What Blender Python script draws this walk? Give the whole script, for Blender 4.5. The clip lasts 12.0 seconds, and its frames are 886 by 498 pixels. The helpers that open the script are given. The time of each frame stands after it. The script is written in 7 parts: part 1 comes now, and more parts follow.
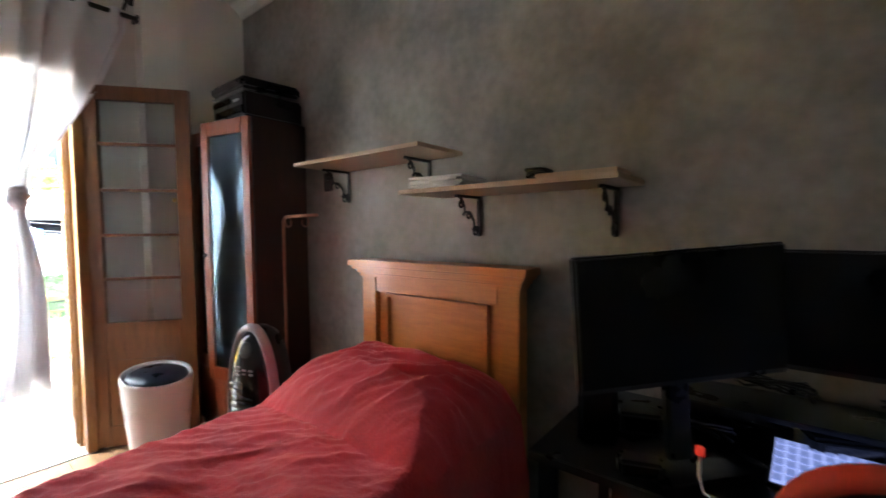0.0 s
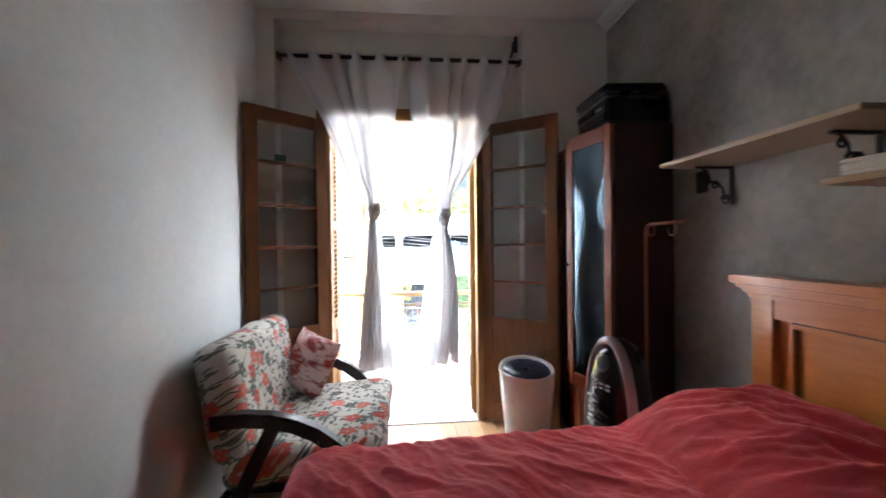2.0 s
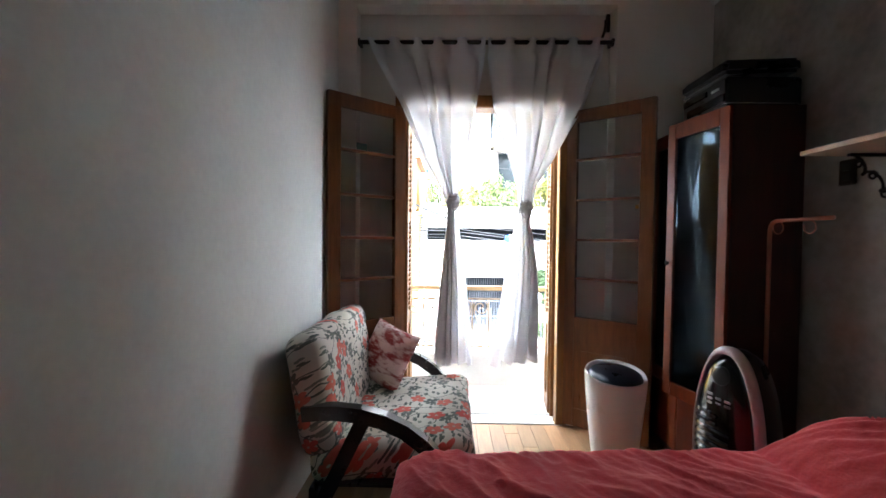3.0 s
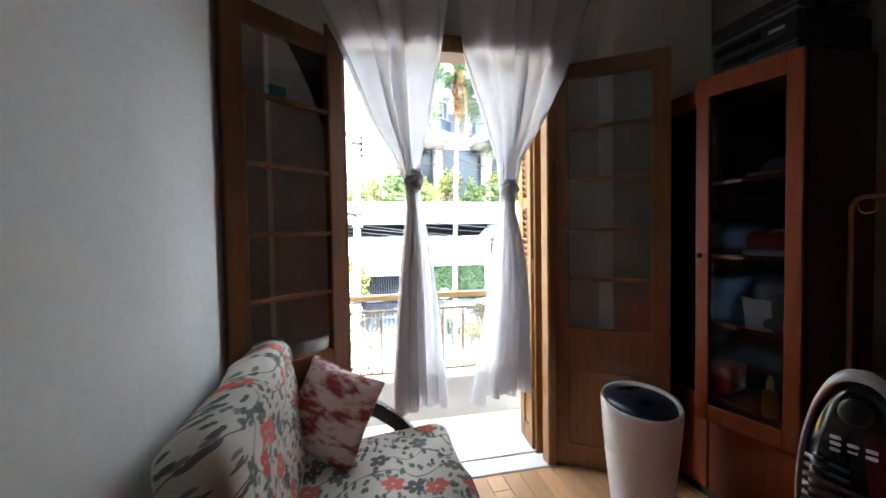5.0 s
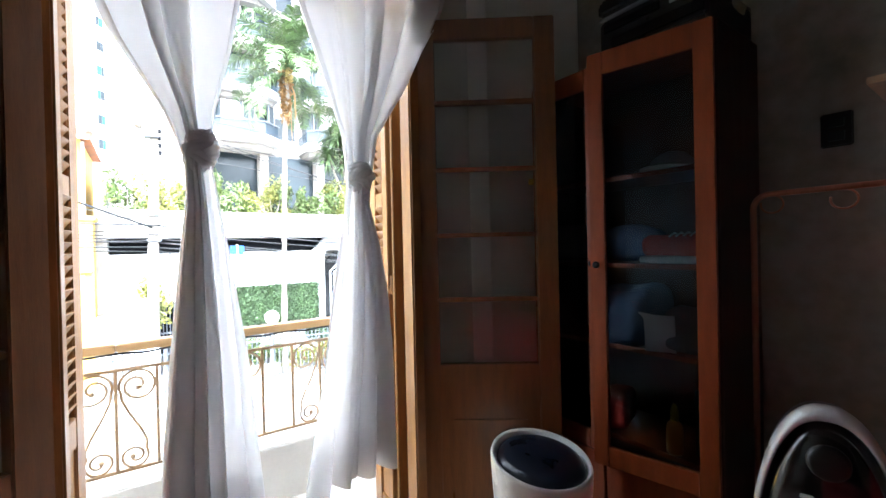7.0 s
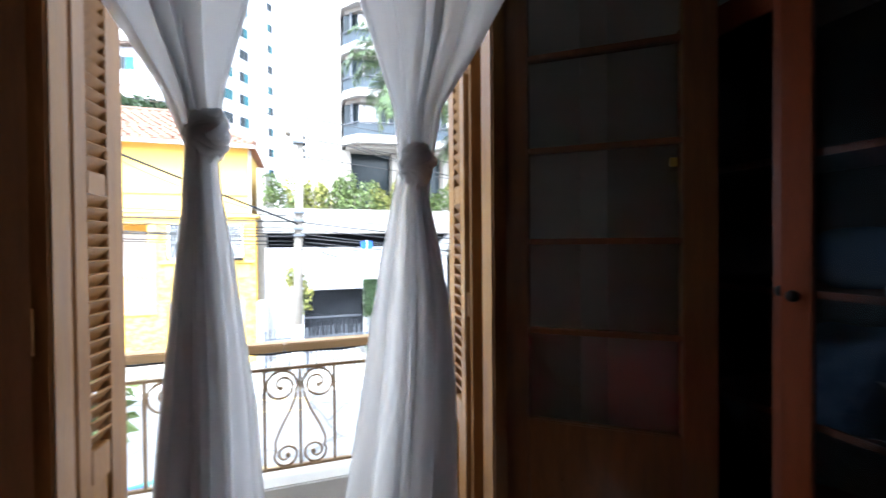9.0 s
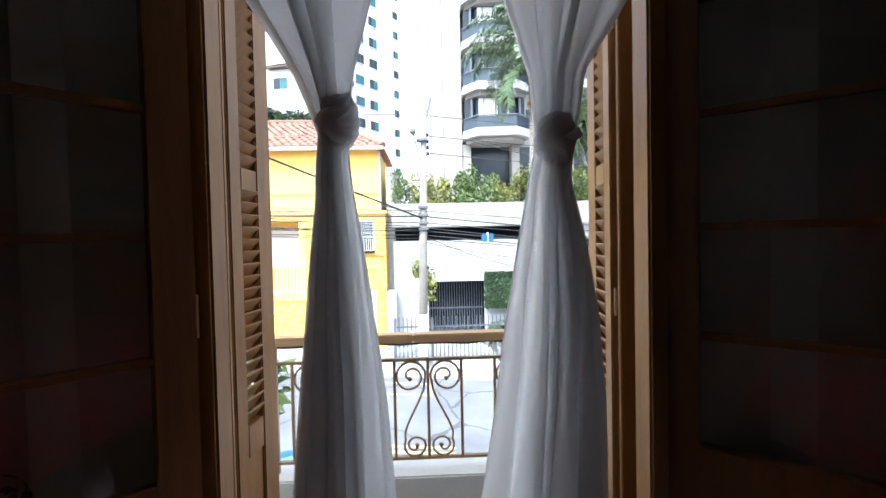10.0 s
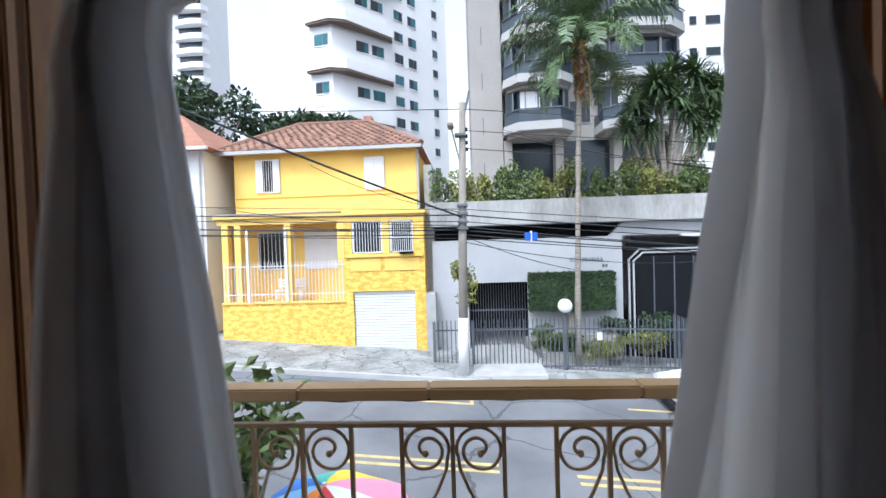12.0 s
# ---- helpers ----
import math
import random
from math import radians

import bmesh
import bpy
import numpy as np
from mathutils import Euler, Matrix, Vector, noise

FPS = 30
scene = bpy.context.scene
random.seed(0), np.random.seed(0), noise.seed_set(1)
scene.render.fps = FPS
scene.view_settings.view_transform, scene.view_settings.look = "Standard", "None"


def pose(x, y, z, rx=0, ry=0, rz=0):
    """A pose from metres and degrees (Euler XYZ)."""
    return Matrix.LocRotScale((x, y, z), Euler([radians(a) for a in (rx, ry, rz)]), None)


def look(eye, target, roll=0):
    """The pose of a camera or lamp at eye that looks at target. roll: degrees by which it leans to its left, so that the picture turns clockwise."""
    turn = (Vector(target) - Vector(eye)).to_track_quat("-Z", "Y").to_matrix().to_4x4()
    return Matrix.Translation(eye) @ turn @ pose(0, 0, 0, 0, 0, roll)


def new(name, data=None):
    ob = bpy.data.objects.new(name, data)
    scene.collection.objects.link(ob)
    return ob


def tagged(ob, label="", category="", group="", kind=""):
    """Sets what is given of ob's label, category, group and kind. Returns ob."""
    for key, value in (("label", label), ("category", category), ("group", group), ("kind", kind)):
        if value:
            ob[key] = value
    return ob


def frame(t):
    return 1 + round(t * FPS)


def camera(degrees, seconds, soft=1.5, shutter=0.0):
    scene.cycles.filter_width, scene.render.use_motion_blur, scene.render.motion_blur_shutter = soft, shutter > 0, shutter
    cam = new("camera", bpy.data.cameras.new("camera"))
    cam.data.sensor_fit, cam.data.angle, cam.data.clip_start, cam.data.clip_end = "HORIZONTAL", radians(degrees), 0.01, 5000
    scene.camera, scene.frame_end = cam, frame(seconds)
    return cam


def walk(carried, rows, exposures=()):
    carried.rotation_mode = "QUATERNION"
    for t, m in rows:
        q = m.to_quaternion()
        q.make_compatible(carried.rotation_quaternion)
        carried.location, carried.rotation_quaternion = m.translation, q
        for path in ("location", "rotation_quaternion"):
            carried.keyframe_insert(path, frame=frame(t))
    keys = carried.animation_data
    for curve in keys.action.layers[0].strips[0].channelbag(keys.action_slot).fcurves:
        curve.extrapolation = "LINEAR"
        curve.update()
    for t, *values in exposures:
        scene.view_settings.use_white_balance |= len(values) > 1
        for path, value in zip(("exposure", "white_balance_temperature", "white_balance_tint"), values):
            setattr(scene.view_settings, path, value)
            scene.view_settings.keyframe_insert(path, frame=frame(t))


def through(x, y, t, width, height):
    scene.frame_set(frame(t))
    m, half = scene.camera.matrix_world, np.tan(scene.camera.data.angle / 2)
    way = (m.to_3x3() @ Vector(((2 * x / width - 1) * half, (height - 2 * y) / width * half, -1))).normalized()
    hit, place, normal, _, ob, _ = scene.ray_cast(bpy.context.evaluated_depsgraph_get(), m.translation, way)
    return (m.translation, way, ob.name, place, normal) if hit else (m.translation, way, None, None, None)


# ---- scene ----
cam = camera(93.2, 12.0, shutter=0.4)
PATH = [
    (0, (-0.125, 0.182, 1.326), (-1.364, 1.75, 1.23), -0.5),
    (0.5, (-0.144, 0.29, 1.336), (-1.692, 1.553, 1.261), -0.6),
    (1, (-0.159, 0.335, 1.341), (-1.95, 1.225, 1.287), -1.3),
    (1.5, (-0.203, 0.303, 1.322), (-2.128, 0.844, 1.296), -1.1),
    (2, (-0.245, 0.228, 1.311), (-2.235, 0.422, 1.291), -0.7),
    (2.5, (-0.299, 0.121, 1.302), (-2.298, 0.12, 1.266), 0.2),
    (3, (-0.372, 0.026, 1.311), (-2.371, -0.011, 1.257), 0.6),
    (3.2, (-0.418, 0.01, 1.31), (-2.416, -0.039, 1.248), 0.9),
    (4.0, (-0.775, -0.235, 1.304), (-2.770, -0.130, 1.237), 0.2),
    (5, (-1.217, -0.293, 1.293), (-3.163, 0.162, 1.223), -0.9),
    (5.5, (-1.407, -0.258, 1.271), (-3.28, 0.44, 1.198), -1.1),
    (6, (-1.588, -0.202, 1.274), (-3.362, 0.718, 1.208), -2.0),
    (6.5, (-1.732, -0.137, 1.251), (-3.377, 1.0, 1.253), -2.0),
    (8.3, (-2.09, 0.086, 1.308), (-3.71, 1.259, 1.283), -0.7),
    (8.5, (-2.113, 0.147, 1.305), (-3.842, 1.153, 1.278), -0.5),
    (8.6, (-2.129, 0.164, 1.311), (-3.895, 1.102, 1.277), -0.0),
    (9, (-2.164, 0.243, 1.301), (-4.06, 0.877, 1.277), -0.5),
    (9.5, (-2.214, 0.239, 1.297), (-4.19, 0.546, 1.266), -1.3),
    (10, (-2.291, 0.232, 1.289), (-4.289, 0.308, 1.239), -1.2),
    (10.5, (-2.443, 0.24, 1.295), (-4.443, 0.276, 1.258), -1.4),
    (11, (-2.599, 0.239, 1.28), (-4.598, 0.265, 1.232), -1.6),
    (11.5, (-2.77, 0.26, 1.277), (-4.768, 0.205, 1.23), -1.8),
    (12, (-2.918, 0.285, 1.293), (-4.914, 0.164, 1.246), -1.8),
]
walk(cam, [(t, look(eye, target, roll)) for t, eye, target, roll in PATH],
     [(0, 5.62, 5700, 7), (2.5, 4.85, 5600, 7), (5.2, 4.05, 5600, 6), (6.5, 4.2, 5600, 6), (8.0, 3.35, 5500, 7), (9.5, 2.6, 5450, 7), (10.5, 1.9, 5400, 7), (11.5, 1.35, 5450, 8), (12, 1.1, 5450, 9)])

# ---- world and light ----
SUN_EL, SUN_AZ = radians(58), radians(115)
world = bpy.data.worlds.new("overcast_sky")
scene.world = world
world.use_nodes = True
wn, wl = world.node_tree.nodes, world.node_tree.links
sky = wn.new("ShaderNodeTexSky")
sky.sky_type, sky.sun_disc = "NISHITA", False
sky.sun_elevation, sky.sun_rotation = SUN_EL, SUN_AZ
sky.air_density, sky.dust_density = 1.0, 4.0
pale = wn.new("ShaderNodeHueSaturation")
pale.inputs["Saturation"].default_value = 0.12
pale.inputs["Value"].default_value = 1.25
wl.new(sky.outputs[0], pale.inputs["Color"])
wl.new(pale.outputs[0], wn["Background"].inputs[0])
wn["Background"].inputs[1].default_value = 0.15
sun_data = bpy.data.lights.new("sun", "SUN")
sun_data.energy, sun_data.angle, sun_data.color = 1.1, radians(14), (1.0, 0.98, 0.95)
sun = new("sun", sun_data)
# the sun stands behind and above our own building
sun.matrix_world = look((12, -6, 20), (0, 0, 0))


# ---- mesh helpers ----
def ident():
    return Matrix.Identity(4)


def box(bm, x0, x1, y0, y1, z0, z1, bevel=0.0, m=None):
    mm = Matrix.LocRotScale(((x0 + x1) / 2, (y0 + y1) / 2, (z0 + z1) / 2), None, (abs(x1 - x0), abs(y1 - y0), abs(z1 - z0)))
    g = bmesh.ops.create_cube(bm, size=1.0, matrix=mm)
    vs = g["verts"]
    if bevel > 0:
        es = list({e for v in vs for e in v.link_edges})
        r = bmesh.ops.bevel(bm, geom=es, offset=bevel, segments=2, affect="EDGES", clamp_overlap=True)
        vs = list({v for f in r["faces"] for v in f.verts} | {v for v in vs if v.is_valid})
    if m is not None:
        bmesh.ops.transform(bm, matrix=m, verts=[v for v in vs if v.is_valid])
    return bm


def rod(bm, a, b, r, r2=None, seg=10):
    a, b = Vector(a), Vector(b)
    d = b - a
    m = Matrix.Translation((a + b) / 2) @ d.to_track_quat("Z", "Y").to_matrix().to_4x4()
    bmesh.ops.create_cone(bm, cap_ends=True, segments=seg, radius1=r, radius2=r if r2 is None else r2, depth=d.length, matrix=m)
    return bm


def sweep(bm, pts, r, seg=8, squash=1.0, closed=False):
    """A tube of radius r (a number or one per point) along the points."""
    pts = [Vector(p) for p in pts]
    n = len(pts)
    rings = []
    up = None
    for i, p in enumerate(pts):
        if closed:
            d = pts[(i + 1) % n] - pts[i - 1]
        else:
            d = pts[min(i + 1, n - 1)] - pts[max(i - 1, 0)]
        d.normalize()
        if up is None:
            up = d.orthogonal().normalized()
        up = (up - d * up.dot(d)).normalized()
        side = d.cross(up)
        rr = r[i] if isinstance(r, (list, tuple)) else r
        rings.append([bm.verts.new(p + (up * math.cos(a) + side * math.sin(a) * squash) * rr) for a in (2 * math.pi * k / seg for k in range(seg))])
    for i in range(n if closed else n - 1):
        A, B = rings[i], rings[(i + 1) % n]
        for k in range(seg):
            bm.faces.new((A[k], A[(k + 1) % seg], B[(k + 1) % seg], B[k]))
    if not closed:
        bm.faces.new(rings[0][::-1])
        bm.faces.new(rings[-1])
    return bm


def bar_sweep(bm, pts, w, h, side=(1, 0, 0)):
    """A flat bar, w across along side and h thick, that follows the points."""
    pts = [Vector(p) for p in pts]
    s = Vector(side).normalized()
    rings = []
    for i, p in enumerate(pts):
        d = (pts[min(i + 1, len(pts) - 1)] - pts[max(i - 1, 0)]).normalized()
        n = d.cross(s).normalized()
        rings.append([bm.verts.new(p + s * a * w / 2 + n * b * h / 2) for a, b in ((-1, -1), (1, -1), (1, 1), (-1, 1))])
    for A, B in zip(rings, rings[1:]):
        for k in range(4):
            bm.faces.new((A[k], A[(k + 1) % 4], B[(k + 1) % 4], B[k]))
    bm.faces.new(rings[0][::-1])
    bm.faces.new(rings[-1])
    return bm


def lathe(bm, prof, seg=32, m=None):
    """Turned round z from (radius, height) pairs."""
    rings = []
    for r, z in prof:
        rings.append([bm.verts.new((r * math.cos(2 * math.pi * k / seg), r * math.sin(2 * math.pi * k / seg), z)) for k in range(seg)])
    for A, B in zip(rings, rings[1:]):
        for k in range(seg):
            bm.faces.new((A[k], A[(k + 1) % seg], B[(k + 1) % seg], B[k]))
    bm.faces.new(rings[0][::-1])
    bm.faces.new(rings[-1])
    if m is not None:
        bmesh.ops.transform(bm, matrix=m, verts=[v for ring in rings for v in ring])
    return bm


def prism(bm, outline, d0, d1, axis="x"):
    """A flat outline pushed through from d0 to d1 along an axis."""
    def at(p, d):
        return {"x": (d, p[0], p[1]), "y": (p[0], d, p[1]), "z": (p[0], p[1], d)}[axis]
    A = [bm.verts.new(at(p, d0)) for p in outline]
    B = [bm.verts.new(at(p, d1)) for p in outline]
    n = len(outline)
    bm.faces.new(A)
    bm.faces.new(B[::-1])
    for k in range(n):
        bm.faces.new((A[k], B[k], B[(k + 1) % n], A[(k + 1) % n]))
    bmesh.ops.recalc_face_normals(bm, faces=bm.faces)
    return bm


def sheet(bm, nu, nv, f):
    vs = [[bm.verts.new(f(u / nu, v / nv)) for u in range(nu + 1)] for v in range(nv + 1)]
    for a, b in zip(vs, vs[1:]):
        for k in range(nu):
            bm.faces.new((a[k], a[k + 1], b[k + 1], b[k]))
    return bm


def link(name, bm, material, smooth=False):
    me = bpy.data.meshes.new(name)
    bm.normal_update()
    bm.to_mesh(me)
    bm.free()
    me.materials.append(material)
    if smooth:
        me.polygons.foreach_set("use_smooth", [True] * len(me.polygons))
    return new(name, me)


def part(name, bm, material, parent, label="", smooth=False):
    ob = link(name, bm, material, smooth)
    ob.parent = parent
    if label:
        tagged(ob, label)
    return ob


def thing(name, m, label, category, group=""):
    ob = new(name)
    ob.empty_display_size = 0.1
    ob.matrix_world = m if isinstance(m, Matrix) else pose(*m)
    return tagged(ob, label, category, group)


def setting(name, bm, material, label="", category="", smooth=False):
    return tagged(link(name, bm, material, smooth), label, category, kind="structure")


def B(*args, **kw):
    return box(bmesh.new(), *args, **kw)


# ---- materials ----
def mat(name, col, rough=0.6, metal=0.0, vary=0.15, scale=6.0, fine=80.0, bump=0.1, stretch=(1, 1, 1), col2=None, spread=0.5, spec=0.5, rand=0.0, island=0.0, sheen=0.0, coat=0.0):
    """Two scales of noise drive the colour, the gloss and the relief."""
    m = bpy.data.materials.new(name)
    m.use_nodes = True
    n, l = m.node_tree.nodes, m.node_tree.links
    p = n["Principled BSDF"]
    tc = n.new("ShaderNodeTexCoord")
    mp = n.new("ShaderNodeMapping")
    mp.inputs["Scale"].default_value = stretch
    l.new(tc.outputs["Object"], mp.inputs[0])
    n1, n2 = n.new("ShaderNodeTexNoise"), n.new("ShaderNodeTexNoise")
    n1.inputs["Scale"].default_value, n1.inputs["Detail"].default_value = scale, 6
    n2.inputs["Scale"].default_value, n2.inputs["Detail"].default_value = fine, 4
    l.new(mp.outputs[0], n1.inputs["Vector"])
    l.new(mp.outputs[0], n2.inputs["Vector"])
    ramp = n.new("ShaderNodeValToRGB")
    c2 = col2 or tuple(c * (1 - vary * 2) for c in col)
    ramp.color_ramp.elements[0].color = (*c2, 1)
    ramp.color_ramp.elements[1].color = (*col, 1)
    ramp.color_ramp.elements[0].position = 0.5 - spread / 2
    ramp.color_ramp.elements[1].position = 0.5 + spread / 2
    mixer = n.new("ShaderNodeMath")
    mixer.operation = "MULTIPLY_ADD"
    l.new(n2.outputs[0], mixer.inputs[0])
    mixer.inputs[1].default_value = 0.35
    off = n.new("ShaderNodeMath")
    off.operation = "MULTIPLY_ADD"
    l.new(n1.outputs[0], off.inputs[0])
    off.inputs[1].default_value, off.inputs[2].default_value = 0.8, -0.075
    l.new(off.outputs[0], mixer.inputs[2])
    l.new(mixer.outputs[0], ramp.inputs[0])
    out = ramp.outputs[0]
    if rand or island:
        hs = n.new("ShaderNodeHueSaturation")
        src = n.new("ShaderNodeObjectInfo").outputs["Random"] if rand else n.new("ShaderNodeNewGeometry").outputs["Random Per Island"]
        mr = n.new("ShaderNodeMapRange")
        a = rand or island
        mr.inputs["To Min"].default_value, mr.inputs["To Max"].default_value = 1 - a, 1 + a
        l.new(src, mr.inputs[0])
        l.new(mr.outputs[0], hs.inputs["Value"])
        l.new(out, hs.inputs["Color"])
        out = hs.outputs[0]
    l.new(out, p.inputs["Base Color"])
    rr = n.new("ShaderNodeMapRange")
    rr.inputs["To Min"].default_value, rr.inputs["To Max"].default_value = max(rough - 0.12, 0.02), min(rough + 0.12, 1)
    l.new(n1.outputs[0], rr.inputs[0])
    l.new(rr.outputs[0], p.inputs["Roughness"])
    p.inputs["Metallic"].default_value = metal
    p.inputs["Specular IOR Level"].default_value = spec
    if sheen:
        p.inputs["Sheen Weight"].default_value = sheen
        p.inputs["Sheen Tint"].default_value = (1.0, 0.36, 0.38, 1)
    if coat:
        p.inputs["Coat Weight"].default_value = coat
        p.inputs["Coat Roughness"].default_value = 0.12
    if bump:
        bp = n.new("ShaderNodeBump")
        bp.inputs["Strength"].default_value, bp.inputs["Distance"].default_value = bump, 0.01
        l.new(mixer.outputs[0], bp.inputs["Height"])
        l.new(bp.outputs[0], p.inputs["Normal"])
    return m


def glow(name, col, power):
    m = bpy.data.materials.new(name)
    m.use_nodes = True
    p = m.node_tree.nodes["Principled BSDF"]
    p.inputs["Base Color"].default_value = (*[c * 0.2 for c in col], 1)
    p.inputs["Emission Color"].default_value = (*col, 1)
    p.inputs["Emission Strength"].default_value = power
    return m


def glass(name, col=(1, 1, 1), rough=0.0, clear=0.9, gloss=(1, 1, 1)):
    """Thin pane: mostly clear, with a mirror gloss that grows at a slant."""
    m = bpy.data.materials.new(name)
    m.use_nodes = True
    n, l = m.node_tree.nodes, m.node_tree.links
    n.remove(n["Principled BSDF"])
    t, g, mx, fr = n.new("ShaderNodeBsdfTransparent"), n.new("ShaderNodeBsdfGlossy"), n.new("ShaderNodeMixShader"), n.new("ShaderNodeFresnel")
    t.inputs[0].default_value = (*[c * clear for c in col], 1)
    g.inputs["Roughness"].default_value = rough
    g.inputs[0].default_value = (*gloss, 1)
    fr.inputs[0].default_value = 1.52
    l.new(fr.outputs[0], mx.inputs[0])
    l.new(t.outputs[0], mx.inputs[1])
    l.new(g.outputs[0], mx.inputs[2])
    l.new(mx.outputs[0], n["Material Output"].inputs[0])
    return m


def voile(name, col, through=0.50, open_=0.035):
    """Thin white cloth that lets daylight through."""
    m = bpy.data.materials.new(name)
    m.use_nodes = True
    n, l = m.node_tree.nodes, m.node_tree.links
    n.remove(n["Principled BSDF"])
    d, t, c = n.new("ShaderNodeBsdfDiffuse"), n.new("ShaderNodeBsdfTranslucent"), n.new("ShaderNodeBsdfTransparent")
    a, b = n.new("ShaderNodeMixShader"), n.new("ShaderNodeMixShader")
    wave = n.new("ShaderNodeTexNoise")
    wave.inputs["Scale"].default_value = 900
    tc = n.new("ShaderNodeTexCoord")
    l.new(tc.outputs["Object"], wave.inputs["Vector"])
    bp = n.new("ShaderNodeBump")
    bp.inputs["Strength"].default_value, bp.inputs["Distance"].default_value = 0.3, 0.001
    l.new(wave.outputs[0], bp.inputs["Height"])
    l.new(bp.outputs[0], d.inputs["Normal"])
    d.inputs[0].default_value = (*col, 1)
    t.inputs[0].default_value = (*[c * 0.97 for c in col], 1)
    a.inputs[0].default_value, b.inputs[0].default_value = through, open_
    l.new(d.outputs[0], a.inputs[1])
    l.new(t.outputs[0], a.inputs[2])
    l.new(a.outputs[0], b.inputs[1])
    l.new(c.outputs[0], b.inputs[2])
    l.new(b.outputs[0], n["Material Output"].inputs[0])
    return m


M_WHITE_WALL = mat("white_wall_paint", (0.78, 0.80, 0.76), 0.72, vary=0.10, scale=2.2, fine=40, bump=0.22)
M_CREAM_WALL = mat("cream_wall_paint", (0.82, 0.79, 0.72), 0.75, vary=0.05, scale=3, fine=70, bump=0.1)
M_TAUPE_WALL = mat("mottled_taupe_plaster", (0.31, 0.28, 0.24), 0.7, col2=(0.165, 0.148, 0.126), spread=0.34, scale=3.2, fine=22, bump=0.18)
M_CEIL = mat("ceiling_paint", (0.78, 0.77, 0.73), 0.8, vary=0.04, scale=3, bump=0.05)
M_OAK = mat("floor_wood", (0.50, 0.30, 0.15), 0.35, col2=(0.34, 0.18, 0.08), stretch=(2, 18, 18), scale=3, fine=30, bump=0.06, rand=0.18, coat=0.3)
M_PINE = mat("honey_pine", (0.60, 0.21, 0.035), 0.35, col2=(0.44, 0.13, 0.018), stretch=(3, 20, 20), scale=2.5, fine=18, bump=0.05, coat=0.3)
M_DOOR = mat("varnished_brown_wood", (0.20, 0.080, 0.025), 0.33, col2=(0.105, 0.040, 0.012), stretch=(14, 14, 1.6), scale=3, fine=22, bump=0.12, coat=0.25)
M_SHUT = mat("painted_brown_shutter", (0.29, 0.140, 0.038), 0.42, col2=(0.16, 0.068, 0.016), stretch=(10, 10, 1.5), scale=3, fine=30, bump=0.2, spec=0.3)
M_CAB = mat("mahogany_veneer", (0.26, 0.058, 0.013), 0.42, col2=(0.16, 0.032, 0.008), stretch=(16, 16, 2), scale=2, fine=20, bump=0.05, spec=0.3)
# the same veneer with the shade away from the window painted in
M_CABSHADE = mat("shaded_mahogany_veneer", (0.055, 0.016, 0.008), 0.4, col2=(0.03, 0.009, 0.005), stretch=(16, 16, 2), scale=2, fine=20, bump=0.05)
M_SHELF = mat("pale_oak_board", (0.46, 0.32, 0.22), 0.5, col2=(0.34, 0.23, 0.15), stretch=(2, 16, 16), scale=3, fine=24, bump=0.05)
M_IRON = mat("black_wrought_iron", (0.02, 0.018, 0.017), 0.5, metal=0.6, vary=0.2, scale=20, bump=0.15)
M_RAIL = mat("brown_painted_iron", (0.36, 0.235, 0.12), 0.45, metal=0.0, vary=0.2, scale=14, bump=0.15)
M_RED = mat("dark_red_bedspread", (0.68, 0.044, 0.060), 0.85, col2=(0.48, 0.020, 0.032), spread=0.5, scale=7, fine=110, bump=0.55, sheen=0.9)
M_BLACK = mat("black_plastic", (0.005, 0.005, 0.0055), 0.3, vary=0.2, scale=8, bump=0.03)
M_GLOSSBLACK = mat("gloss_black_plastic", (0.003, 0.003, 0.0035), 0.12, vary=0.1, scale=5, bump=0.0, coat=0.15)
M_SCREEN = mat("dark_screen_glass", (0.0015, 0.0015, 0.002), 0.3, vary=0.1, scale=3, bump=0.0, spec=0.15)
M_WHITEPL = mat("white_plastic", (0.80, 0.79, 0.77), 0.3, vary=0.03, scale=4, bump=0.02)
M_NAVY = mat("navy_vinyl_seat", (0.005, 0.009, 0.019), 0.3, vary=0.15, scale=8, fine=200, bump=0.1)
M_SILVER = mat("silver_plastic", (0.50, 0.51, 0.53), 0.3, metal=0.15, vary=0.05, scale=5, bump=0.02)
M_COPPER = mat("rose_copper_tube", (0.45, 0.19, 0.12), 0.35, metal=0.7, vary=0.1, scale=10, bump=0.05)
M_DARKWOOD = mat("black_stained_wood", (0.02, 0.014, 0.012), 0.3, vary=0.2, stretch=(3, 12, 12), scale=4, bump=0.05, coat=0.3)
M_PANE = glass("window_glass", (0.98, 0.985, 0.98), clear=0.98)
M_CABGLASS = glass("cabinet_glass", (0.85, 0.88, 0.9), gloss=(0.34, 0.45, 0.53))
M_VOILE = voile("white_voile", (0.90, 0.90, 0.91))
M_KNOT = voile("white_voile_knot", (0.93, 0.93, 0.94), 0.60, 0.06)
M_SHEETROD = mat("dark_metal_rod", (0.03, 0.022, 0.02), 0.4, metal=0.5, vary=0.1, scale=10)
M_PAPER = mat("white_paper", (0.72, 0.71, 0.70), 0.8, vary=0.05, scale=10, bump=0.05)
M_REDPL = mat("red_fabric", (0.55, 0.05, 0.03), 0.7, vary=0.1, scale=9, fine=160, bump=0.15)
M_GREYMESH = mat("dark_grey_mesh_fabric", (0.012, 0.014, 0.015), 0.8, vary=0.15, scale=10, fine=200, bump=0.3)
